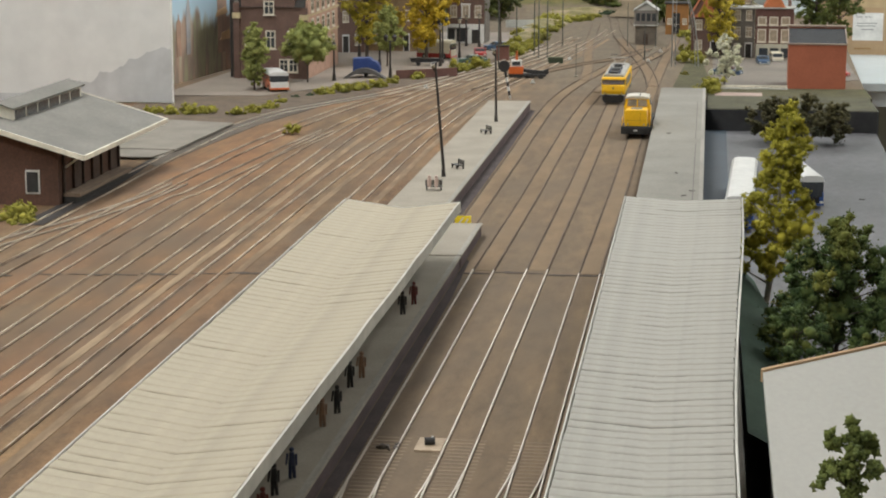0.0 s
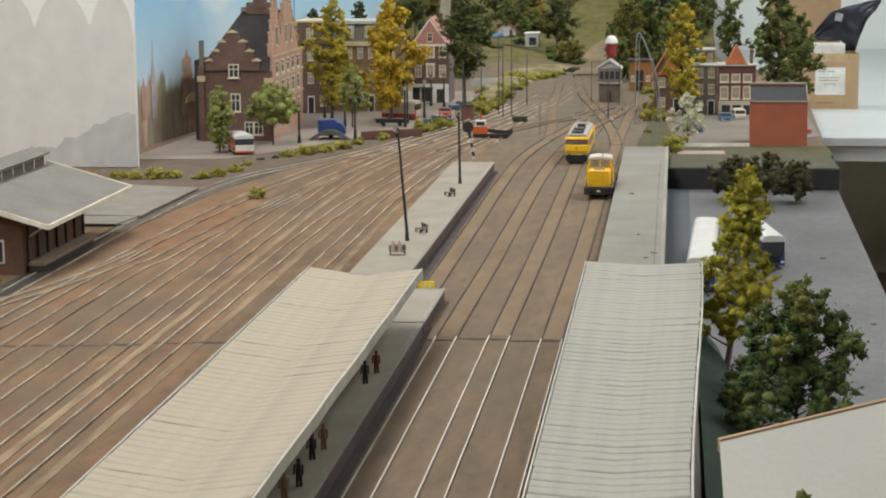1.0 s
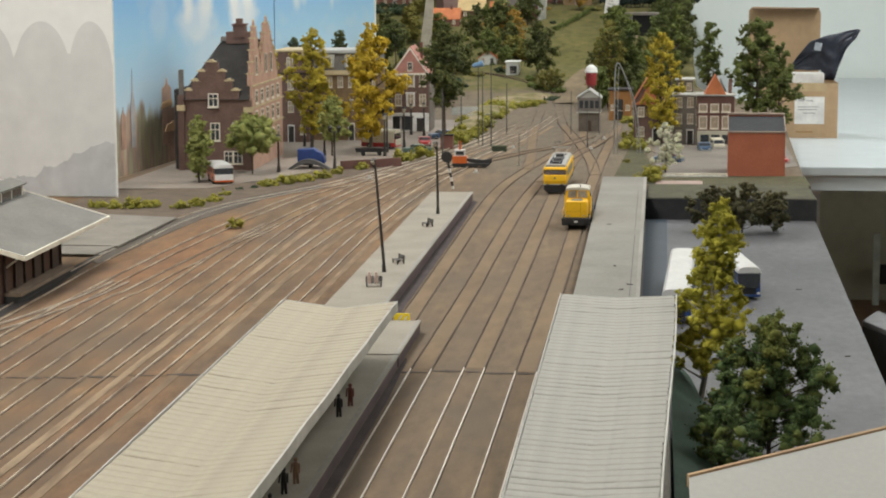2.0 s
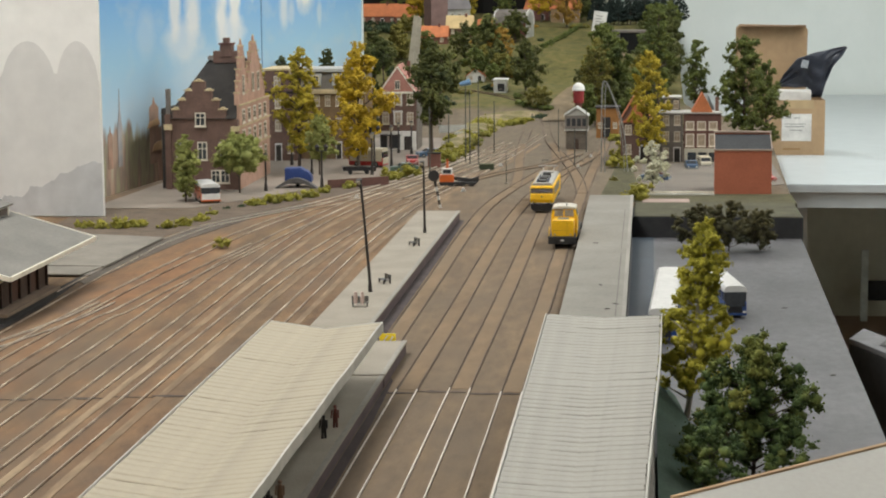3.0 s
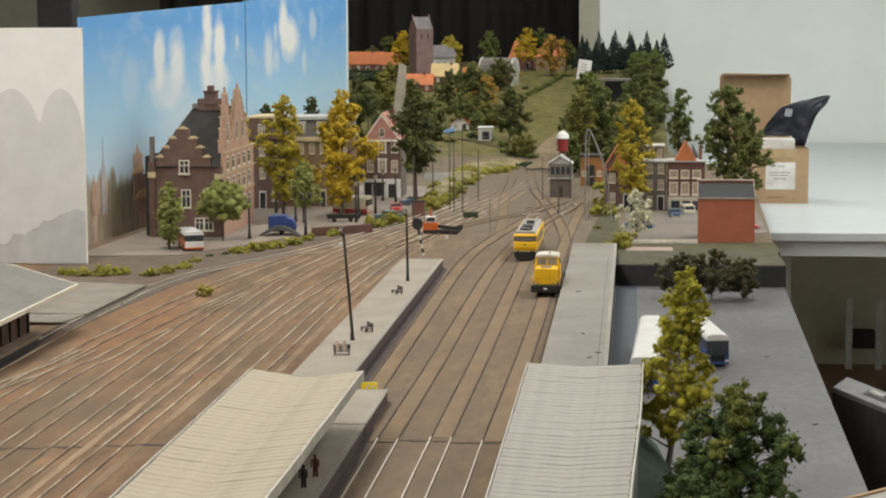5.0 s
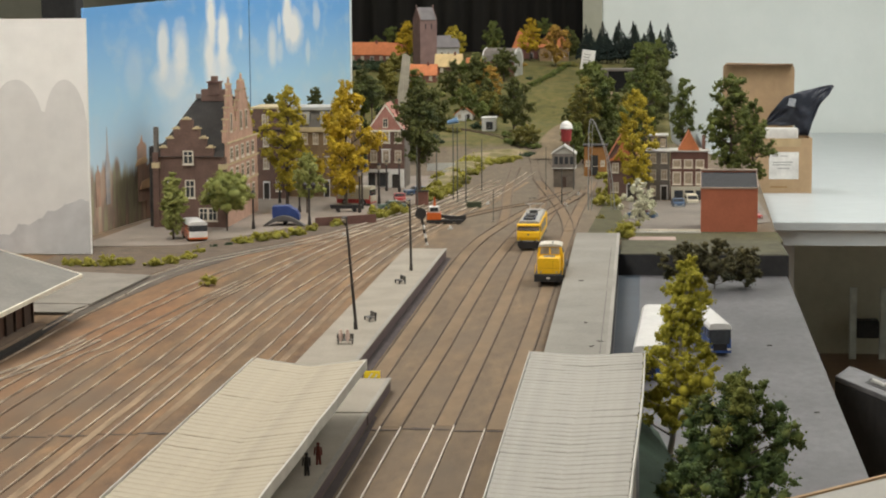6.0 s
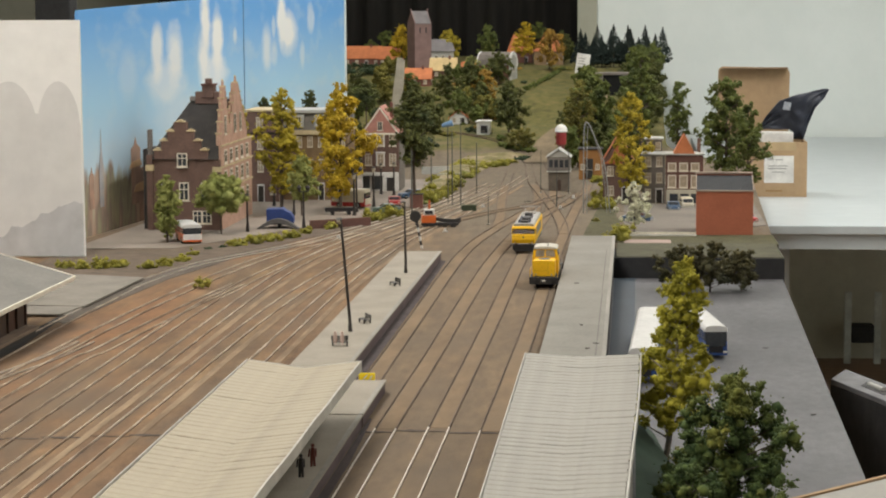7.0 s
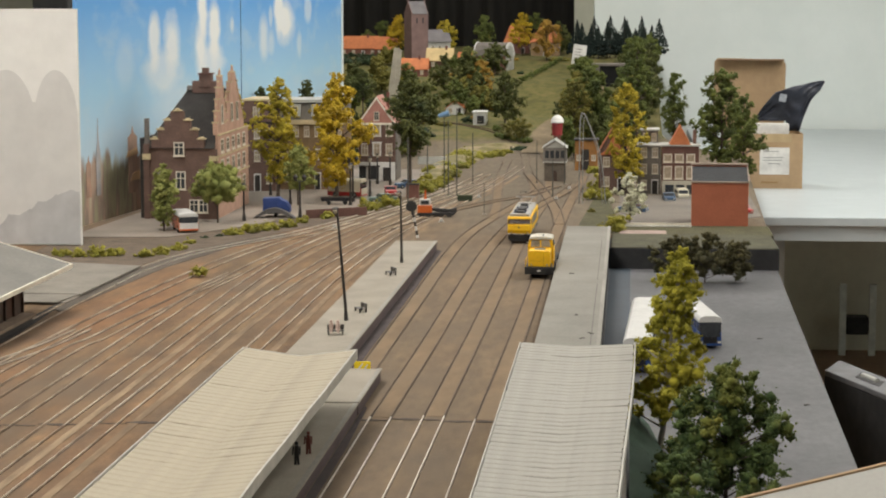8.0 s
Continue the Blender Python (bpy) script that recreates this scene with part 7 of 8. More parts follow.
def street_lamp(x, y, h, heads=1):
    t = root("street_lamp", x, y, 0, 0, "black cast iron street lamp on the square", "street lamp", "square lamps")
    part("foot", rod_bm((0, 0, 0), (0, 0, h * 0.22), 0.0032, 0.0021, 8), IRON, t)
    part("post", rod_bm((0, 0, 0), (0, 0, h * 0.86), 0.0018, 0.0014, 8), IRON, t)
    offs = (0,) if heads == 1 else (-0.007, 0.007)
    if heads > 1:
        part("crossbar", rod_bm((-0.007, 0, h * 0.86), (0.007, 0, h * 0.86), 0.0008, seg=6), IRON, t)
    for o in offs:
        k = part("lantern", rod_bm((o, 0, h * 0.86), (o, 0, h * 0.96), 0.0020, 0.0042, 6), LAMP_GLASS if heads == 1 else IRON, t)
        part("lantern_cap", rod_bm((o, 0, h * 0.96), (o, 0, h * 1.02), 0.0046, 0.0006, 6), IRON, k)


street_lamp(-0.402, 2.60, 0.060)
street_lamp(-0.372, 2.86, 0.052)
street_lamp(-0.322, 2.66, 0.068, 2)
street_lamp(-0.268, 2.86, 0.072)
street_lamp(-0.272, 2.92, 0.078, 2)
street_lamp(-0.250, 2.98, 0.074)
street_lamp(-0.272, 3.26, 0.058)
street_lamp(-0.245, 3.24, 0.062)
street_lamp(-0.435, 3.02, 0.07)
tagged(part("garden_wall", prism_bm([(-0.312, 2.655), (-0.222, 2.715), (-0.220, 2.710), (-0.310, 2.650)], "z", -0.004, 0.0125), BRICK_WINE), "low dark brick wall at the square's edge", "wall", kind="structure")
hut = root("relay_box", -0.177, 3.01, -0.0035, 0, "small brown brick relay box beside the track", "hut")
part("hut_body", box_bm(-0.011, 0.011, -0.008, 0.008, 0, 0.026, 0.0005), BRICK_RED, hut)
part("hut_lid", box_bm(-0.012, 0.012, -0.009, 0.009, 0.026, 0.0275), SLATE, hut)

crate_box = root("cable_box", -0.0805, 2.965, -0.0035, 2, "low dark green cable box beside the throat", "box")
part("body", box_bm(-0.0130, 0.0130, -0.006, 0.006, 0, 0.0105, 0.0006), mat("dark_green_box", (0.045, 0.060, 0.030), (0.030, 0.042, 0.022), 300, 0.8, 0.2), crate_box)
part("lid", box_bm(-0.0136, 0.0136, -0.0066, 0.0066, 0.0105, 0.0122, 0.0005), mat("mossy_green_lid", (0.085, 0.095, 0.045), (0.06, 0.07, 0.035), 300, 0.85, 0.2), crate_box, "mossy green lid")

# ---------------------------------------------------------------- signal box and the east side
def signal_box():
    t = root("signal_box", 0.062, 3.36, -0.0035, 0, "grey stone signal box with an arched door and pale gable", "signal box")
    t.matrix_basis = t.matrix_basis @ Matrix.Diagonal((0.84, 1.0, 0.97, 1))
    part("lower_wall", box_bm(-0.024, 0.024, 0, 0.05, -0.004, 0.040), mat("warm_grey_stone", (0.165, 0.14, 0.11), (0.115, 0.095, 0.075), 260, 0.9, 0.4, scale2=60, swing=0.2), t)
    part("upper_wall", box_bm(-0.0265, 0.0265, -0.003, 0.053, 0.040, 0.070), mat("worn_grey_board", (0.20, 0.18, 0.155), (0.15, 0.135, 0.12), 300), t)
    part("sill_band", box_bm(-0.0275, 0.0275, -0.004, 0.054, 0.0395, 0.0420), LEAD, t)
    part("gable", prism_bm([(-0.0265, 0.070), (0.0265, 0.070), (0, 0.083)], "y", -0.003, 0.053), LEAD, t)
    part("roof", chevron(-0.029, 0.029, -0.006, 0.056, 0.0695, 0.0865, "y"), LEAD, t, "pale grey gable roof")
    arch = [(-0.0055, 0), (0.0055, 0)] + [(0.0055 * math.cos(i * math.pi / 8), 0.018 + 0.006 * math.sin(i * math.pi / 8)) for i in range(9)]
    d = part("door", prism_bm(arch, "y", -0.001, 0.0004), mat("brown_arch_door", (0.075, 0.045, 0.03), (0.05, 0.03, 0.022)), t, "brown arched door")
    for x in (-0.018, -0.006, 0.006, 0.018):
        part("window_pane", box_bm(x - 0.0042, x + 0.0042, -0.0036, -0.0028, 0.049, 0.064), GLASS, t)


signal_box()
wt = root("water_tower", 0.058, 3.60, -0.0035, 0, "red drum water tower with a white domed cap", "water tower")
part("tower_shaft", rod_bm((0, 0, 0), (0, 0, 0.078), 0.009, 0.008, 14), BRICK_RED, wt)
part("drum", rod_bm((0, 0, 0.078), (0, 0, 0.104), 0.0115, 0.0125, 20), mat("red_drum_paint", (0.30, 0.03, 0.03), (0.22, 0.025, 0.025)), wt)
bm = bmesh.new()
bmesh.ops.create_uvsphere(bm, u_segments=20, v_segments=10, radius=0.0142)
bmesh.ops.scale(bm, verts=bm.verts[:], vec=(1, 1, 0.95))
bmesh.ops.bisect_plane(bm, geom=bm.verts[:] + bm.edges[:] + bm.faces[:], plane_co=(0, 0, 0), plane_no=(0, 0, -1), clear_outer=True)
bmesh.ops.translate(bm, verts=bm.verts[:], vec=(0, 0, 0.107))
part("dome", bm, WHITE, wt, "white dome", True)
part("dome_rim", rod_bm((0, 0, 0.104), (0, 0, 0.107), 0.0145, seg=20), WHITE, wt)
wt.matrix_basis = wt.matrix_basis @ Matrix.Diagonal((0.9, 0.9, 0.975, 1))

barn = house("orange timber shed with an open front", 0.094, 0.140, 3.62, 0.05, 0.0, 0.060, 0.0, mat("orange_timber", (0.36, 0.17, 0.045), (0.26, 0.12, 0.035), 240, stretch=(1, 1, 0.2)), SLATE, cols=3, rows=1, door=False, chimney=False, category="shed", name="timber_shed")
# Black plate on the front in place of the shed's dark inside.
part("opening", box_bm(-0.010, 0.006, -0.0010, 0.0004, 0, 0.042), DARK, barn)


def red_hall():
    t = root("red_brick_depot", 0.346, 2.60, -0.0035, -1.5, "plain red brick depot with dark grey sloping roof", "depot")
    red = mat("plain_red_plaster", (0.44, 0.14, 0.075), (0.38, 0.12, 0.065), 300, 0.8, 0.15, scale2=30, swing=0.08)
    part("wall", box_bm(-0.0435, 0.0435, 0, 0.085, 0, 0.071), red, t)
    part("parapet", box_bm(-0.0437, 0.0437, 0.080, 0.0855, 0.071, 0.0905), red, t)
    part("roof", prism_bm([(0.0, 0.0712), (0.080, 0.0885), (0.080, 0.0865), (0.0, 0.0695)], "x", -0.0430, 0.0430), mat("charcoal_felt", (0.028, 0.030, 0.032), (0.020, 0.021, 0.023), 260, 0.9), t, "charcoal felt roof")
    part("parapet_cap", box_bm(-0.045, 0.045, 0.078, 0.087, 0.0905, 0.0935, 0.0005), mat("pale_brown_cap", (0.36, 0.28, 0.22), (0.3, 0.23, 0.18)), t)
    part("eave_board", box_bm(-0.0445, 0.0445, -0.002, 0.001, 0.0692, 0.0718, 0.0004), MATS["pale_brown_cap"], t)
    for s in (-1, 1):
        part("verge", prism_bm([(0, 0.0695), (0.080, 0.0865), (0.080, 0.0905), (0, 0.0735)], "x", min(s * 0.0430, s * 0.0445), max(s * 0.0430, s * 0.0445)), MATS["pale_brown_cap"], t)


red_hall()


def red_shop():
    t = house("dark red brick town house with white cornice and orange gable", 0.264, 0.330, 3.10, 0.06, -0.0035, 0.090, 0, BRICK_WINE, LEAD, cols=3, rows=0, ww=0.012, wh=0.015, door=False, chimney=False, warm=True)
    for wx in (-0.0225, -0.002, 0.0185):
        window(t, wx, 0, 0.0615, 0.0155, 0.0150, 0, False, True)
        window(t, wx, 0, 0.0315, 0.0150, 0.0230, 0, False, True)
    part("front_gable", prism_bm([(-0.020, 0.093), (0.018, 0.093), (-0.001, 0.128)], "y", -0.003, 0.05), TILE, t, "orange tiled gable")
    f = part("shop_front", box_bm(-0.0325, 0.0325, -0.0022, 0.0005, 0, 0.028, 0.0004), mat("cream_front", (0.5, 0.46, 0.36), (0.42, 0.39, 0.31)), t)
    for x in (-0.019, 0.0, 0.019):
        part("shop_window", box_bm(x - 0.0075, x + 0.0075, -0.0028, -0.0020, 0.004, 0.021), GLASS, f)
    part("chimney", box_bm(0.023, 0.029, 0.03, 0.036, 0.093, 0.118), BRICK, t)


red_shop()
house("grey brick town house with white cornice", 0.222, 0.262, 3.12, 0.06, -0.0035, 0.088, 0.0, GREYSTONE, LEAD, cols=2, rows=3, ww=0.011, wh=0.018, chimney=False)
house("grey slate-roofed upper house", 0.228, 0.258, 3.19, 0.05, -0.0035, 0.112, 0.0, GREYSTONE, LEAD, cols=2, rows=4, ww=0.009, wh=0.015, chimney=False)
sg = house("brown house with a curved orange gable", 0.150, 0.205, 3.16, 0.07, -0.0035, 0.072, 0.050, BRICK, TILE, along="y", cols=2, rows=2, ww=0.012, wh=0.018, chimney=False)
curve = [(-0.030, 0.070)] + [(-0.030 + 0.028 * math.sin(i * 0.196), 0.070 + 0.058 * (1 - math.cos(i * 0.196))) for i in range(1, 9)]
part("scroll_gable", prism_bm(curve + [(-x, z) for x, z in reversed(curve)], "y", -0.004, -0.001), TILE, sg, "orange scroll gable")
tagged(part("east_road", prism_bm([(0.19, 2.60), (0.30, 2.62), (0.42, 2.74), (0.42, 3.08), (0.19, 3.08)], "z", -0.006, -0.0004), mat("grey_side_street", (0.185, 0.160, 0.132), (0.145, 0.125, 0.103), 300, 0.85, 0.2, scale2=14, swing=0.18)), "grey side street on the model", "road", kind="structure")
tagged(part("pink_path", box_bm(0.192, 0.262, 2.415, 2.52, -0.006, 0.0), mat("pink_paving", (0.36, 0.26, 0.22), (0.30, 0.215, 0.185), 400)), "pinkish paved path at the board's edge", "path", kind="structure")
fence = root("white_fence", 0.19, 2.585, -0.0035, 2, "low pale fence along the side street", "fence")
part("kerb", box_bm(-0.004, 0.112, -0.010, -0.003, 0.0, 0.0045), EDGE, fence, "pale kerb strip")
part("rail", box_bm(0, 0.112, -0.0006, 0.0006, 0.005, 0.0075), TRIM, fence)
part("rail", box_bm(0, 0.112, -0.0006, 0.0006, 0.0015, 0.003), TRIM, fence)
for i in range(12):
    part("post", box_bm(i * 0.01, i * 0.01 + 0.0014, -0.0008, 0.0008, 0, 0.0078), TRIM, fence)
GRASS = mat("grass_mat", (0.05, 0.053, 0.02), (0.095, 0.08, 0.038), 420, 0.95, 0.5, scale2=40, swing=0.25)
tagged(part("verge", prism_bm([(0.125, 2.50), (0.19, 2.49), (0.42, 2.47), (0.42, 2.60), (0.19, 2.59), (0.17, 3.05), (0.145, 3.05)], "z", -0.006, -0.0008), GRASS), "dark grassy verge beside the tracks", "grass", kind="structure")
tagged(part("west_verge", prism_bm([(-0.62, 2.06), (-0.44, 2.05), (-0.41, 2.20), (-0.30, 2.50), (-0.22, 2.72), (-0.24, 2.86), (-0.33, 2.66), (-0.40, 2.50), (-0.47, 2.372), (-0.62, 2.355)], "z", -0.006, -0.0009), mat("dirt_and_moss", (0.145, 0.105, 0.072), (0.10, 0.075, 0.052), 420, 0.95, 0.5, scale2=40, swing=0.25)), "mossy dirt strip between track and square", "grass", kind="structure")

# ---------------------------------------------------------------- hill village
def on(x, y):
    return land(x, y)


def church():
    g = on(-0.43, 5.5)
    t = root("church", -0.424, 5.50, g, 33, "pinkish brown brick village church with a saddleback tower", "church")
    brick = mat("pale_plum_brick", (0.235, 0.150, 0.135), (0.18, 0.118, 0.108), 420, 0.85, 0.3, scale2=40, swing=0.16)
    slate = mat("grey_plum_slate", (0.20, 0.185, 0.185), (0.15, 0.14, 0.142), 300, 0.8, 0.2)
    w, d, h = 0.028, 0.050, 0.142
    tower = part("tower", box_bm(-w, w, 0, d, -0.02, h), brick, t, "square brick tower")
    for s in (-1, 1):
        part("tower_gable", prism_bm([(0, h), (d, h), (d / 2, h + 0.037)], "x", min(s * w, s * (w - 0.003)), max(s * w, s * (w - 0.003))), brick, tower)
        part("gable_finial", box_bm(s * w - 0.002, s * w + 0.002, d / 2 - 0.002, d / 2 + 0.002, h + 0.036, h + 0.043), brick, tower)
    part("tower_roof", chevron(-w + 0.003, w - 0.003, -0.002, d + 0.002, h - 0.001, h + 0.036, "x"), slate, t, "grey saddleback roof")
    # Belfry slots are black plates, the shade inside put into their colour.
    for x in (-0.010, 0.010):
        part("belfry_slot", box_bm(x - 0.002, x + 0.002, -0.0006, 0.0004, h - 0.030, h - 0.014), DARK, tower)
    part("nave", box_bm(w, 0.105, 0.002, 0.046, -0.02, 0.058), LEAD, t, "pale nave")
    part("nave_roof", chevron(w, 0.108, -0.002, 0.050, 0.057, 0.093, "x"), slate, t, "grey nave roof")
    part("nave_gable", prism_bm([(0.002, 0.058), (0.046, 0.058), (0.024, 0.089)], "x", 0.102, 0.105), LEAD, t)
    for x in (0.045, 0.068, 0.09):
        window(t, x, 0.002, 0.02, 0.011, 0.024)


church()


def village_house(label, px0, px1, y, hw, hr, walls, roof, along="x", **kw):
    return house(label, px0, px1, y, kw.pop("depth", 0.06), on((px0 + px1) / 2, y), hw, hr, walls, roof, along, **kw)


village_house("long village house with an orange tiled roof", -0.705, -0.585, 5.75, 0.026, 0.036, BRICK_RED, TILE, cols=4)
village_house("village house with an orange tiled roof", -0.585, -0.515, 5.70, 0.024, 0.036, BRICK_RED, TILE, cols=3)
village_house("low barn with a bright orange roof", -0.462, -0.370, 5.18, 0.022, 0.028, BRICK_RED, TILE, cols=3)
village_house("small house with a straw yellow roof", -0.388, -0.312, 5.34, 0.024, 0.034, SHED_BRICK, THATCH, cols=2)
village_house("low cottage with orange roof among trees", -0.30, -0.235, 5.40, 0.018, 0.022, BRICK_RED, TILE, cols=2)
village_house("hilltop house with a steep orange roof", -0.195, -0.115, 5.90, 0.035, 0.055, BRICK_RED, TILE, cols=2, hip=0.02)
village_house("hilltop villa with a red-brown hipped roof", -0.105, -0.015, 5.80, 0.045, 0.045, OCHRE, TILE, cols=3, hip=0.03)
village_house("small white house with an orange roof", -0.270, -0.224, 4.68, 0.017, 0.020, WHITE, TILE, along="y", cols=2, over=0.004)
village_house("plain house below the church with pale roof", -0.585, -0.52, 4.85, 0.030, 0.025, BRICK, THATCH, cols=2)
shed = village_house("little white flat-roofed kiosk with dark opening", -0.184, -0.152, 4.48, 0.031, 0.0, WHITE, WHITE, cols=1, rows=1, door=False, chimney=False)
# Kiosk opening is a black plate standing for its dark interior.
part("opening", box_bm(-0.006, 0.011, -0.0012, 0.0005, 0.004, 0.023), DARK, shed)


def gambrel(x, y, length, w, rz, label):
    """A barn whose curved roof runs along its length; both gable ends carry a white trim."""
    t = root("barn", x, y, on(x, y), rz, label, "barn")
    out = [(-w / 2, -0.01), (w / 2, -0.01), (w / 2, 0.036), (w * 0.46, 0.052), (w * 0.34, 0.065), (w * 0.16, 0.072), (0, 0.074), (-w * 0.16, 0.072), (-w * 0.34, 0.065), (-w * 0.46, 0.052), (-w / 2, 0.036)]
    part("wall", prism_bm(out, "x", 0.002, length - 0.002), BRICK_RED, t)
    rim = out[2:]
    part("roof", prism_bm([(a * 1.08, z + 0.002) for a, z in rim] + [(a, z) for a, z in reversed(rim)], "x", 0.0, length), GREYSTONE, t, "grey curved roof")
    for a, b in ((-0.0015, 0.002), (length - 0.002, length + 0.0015)):
        g = part("gable", prism_bm([(p * 0.96, z) for p, z in out], "x", a + 0.0005, b - 0.0005), LEAD if a > 0 else BRICK_RED, t)
        part("gable_trim", prism_bm([(p * 1.1, z + 0.003) for p, z in rim] + [(p * 0.84, z - 0.006) for p, z in reversed(rim)], "x", a, b), WHITE, g, "white curved gable trim")
    for a in (0.02, 0.045, 0.07):
        window(t, a, -w / 2, 0.012, 0.011, 0.015)
    window(t, length + 0.001, 0, 0.02, 0.012, 0.018, 90)


gambrel(-0.238, 5.36, 0.105, 0.05, -24, "red brick barn with grey curved roof and white gable trim")
tree("dark", -0.178, 5.2, 0.136, 0.096, 0.040, 44)
sheet = root("paper_note", 0.053, 5.2, on(0.053, 5.2), 0, "white sheet of paper propped on the hill", "paper")
part("paper", box_bm(-0.019, 0.019, 0, 0.0006, 0.035, 0.092, 0, Matrix.Rotation(0.14, 4, "Y")), WHITE, sheet)
part("prop", rod_bm((0, 0.003, 0), (-0.004, 0.002, 0.06), 0.0012), BARK, sheet)
for i in range(5):
    part("writing_bar", box_bm(-0.013, 0.004 + 0.003 * (i % 3), -0.0006, -0.0001, 0.046 + i * 0.008, 0.0475 + i * 0.008, 0, Matrix.Rotation(0.14, 4, "Y")), GREYSTONE, sheet)
portal = root("tunnel_portal", 0.150, 5.0, on(0.150, 5.0) + 0.020, 0, "dark tunnel mouth with a grey stone lintel", "tunnel")
# Solid block painted black in place of the unlit tunnel inside.
part("mouth", box_bm(-0.027, 0.027, 0, 0.06, -0.03, 0.036), mat("tunnel_shade_black", (0.004, 0.004, 0.004), (0.006, 0.006, 0.006), 40, 1.0), portal)
part("lintel", box_bm(-0.06, 0.05, -0.004, 0.06, 0.036, 0.043, 0.001), GREYSTONE, portal)
for s in (-1, 1):
    part("wing_wall", box_bm(min(s * 0.027, s * 0.04), max(s * 0.027, s * 0.04), -0.003, 0.06, -0.04, 0.036), GREYSTONE, portal)
slab = root("concrete_pier", -0.42, 4.85, on(-0.42, 4.85), 0, "pale slanted concrete pier on the hillside", "pier")
part("pier_face", prism_bm([(-0.026, -0.01), (-0.012, -0.01), (0.004, 0.138), (-0.006, 0.140)], "y", 0, 0.012), mat("pale_beige_concrete", (0.46, 0.42, 0.34), (0.38, 0.345, 0.28), 200), slab)
part("pier_side", prism_bm([(-0.012, -0.01), (0.004, -0.01), (0.014, 0.132), (0.004, 0.138)], "y", 0.002, 0.012), MATS["pale_beige_concrete"], slab)
bm = bmesh.new()
prev = None
for p in spline([(0.0, 4.05, 0), (0.012, 4.35, 0), (0.05, 4.62, 0), (0.085, 4.85, 0), (0.12, 5.02, 0)], 0.03):
    wd = 0.042 - 0.016 * smoothstep(4.3, 5.0, p.y)
    ring = [bm.verts.new((p.x + wd * f + 0.004 * noise.noise(Vector((p.y * 14, f * 2, 0))), p.y, land(p.x + wd * f, p.y) + 0.0028)) for f in (-1, -0.5, 0, 0.5, 1)]
    if prev:
        for i in range(4):
            bm.faces.new((prev[i], prev[i + 1], ring[i + 1], ring[i]))
    prev = ring
tagged(part("dirt_track", bm, mat("track_dirt", (0.222, 0.167, 0.100), (0.155, 0.117, 0.070), 120, 0.95, 0.3, scale2=30, swing=0.25, stretch=(1, 0.4, 1)), None, "", True), "brown dirt strip climbing to the tunnel", "dirt road", kind="structure")
white_fence = root("white_wall", -0.245, 3.75, 0, 18, "low white garden wall beyond the shop", "wall")
part("wall_panel", box_bm(0, 0.06, 0, 0.004, -0.004, 0.014), LEAD, white_fence)
part("wall_panel", box_bm(0.004, 0.052, -0.14, -0.136, -0.004, 0.010), LEAD, white_fence)
hedge_seed = 500
for i in range(7):
    hx = -0.70 + 0.028 * i
    bush("hedge", hx, 5.58, on(hx, 5.58), 0.022, 0.016, 0.030, 520 + i, 0, "clipped dark green hedge in front of the village")
for hx, hy, hw_, hh in ((-0.66, 5.45, 0.07, 0.03), (-0.57, 5.42, 0.07, 0.035), (-0.58, 4.6, 0.06, 0.035), (-0.5, 4.2, 0.06, 0.04), (-0.45, 4.75, 0.06, 0.04), (-0.36, 4.7, 0.05, 0.04), (-0.3, 4.3, 0.06, 0.03), (-0.2, 4.95, 0.05, 0.03), (0.17, 4.4, 0.05, 0.04), (0.22, 4.2, 0.05, 0.05), (0.1, 4.45, 0.05, 0.03), (-0.44, 3.9, 0.06, 0.05), (-0.36, 3.85, 0.05, 0.04)):
    hedge_seed += 1
    bush("hedge", hx, hy, on(hx, hy), hw_ * 0.7, hw_ * 0.5, hh, hedge_seed, 25, "dark green hedge clump on the hillside")
for i in range(10):
    hx, hy = -0.093 + 0.0099 * i, 5.1 + 0.0444 * i
    bush("green", hx, hy, on(hx, hy), 0.013, 0.02, 0.022, 560 + i, 0, "green hedge bush along the hillside path")
for hx, hy in ((-0.105, 4.30), (-0.085, 4.27), (-0.062, 4.25), (-0.04, 4.22), (-0.118, 4.38)):
    bush("green", hx, hy, on(hx, hy), 0.017, 0.02, 0.024, 580 + int(hx * -1000), 0, "low green bush at the foot of the hill")
for hx, hy, hw_, hh, kk in ((-0.42, 5.05, 0.05, 0.02, "bush"), (-0.3, 5.1, 0.04, 0.02, "olive"), (-0.25, 4.45, 0.04, 0.015, "olive"), (-0.54, 5.0, 0.04, 0.02, "light"), (0.0, 5.5, 0.05, 0.015, "olive"), (-0.33, 4.95, 0.03, 0.02, "light"), (-0.15, 4.75, 0.03, 0.014, "rust"), (0.06, 4.1, 0.03, 0.02, "olive"), (0.17, 3.7, 0.04, 0.03, "olive"), (0.16, 3.4, 0.03, 0.02, "bush")):
    hedge_seed += 1
    bush(kk, hx, hy, on(hx, hy), hw_ * 0.7, hw_ * 0.5, hh, hedge_seed, 0, "low scrub clump on the model hillside")

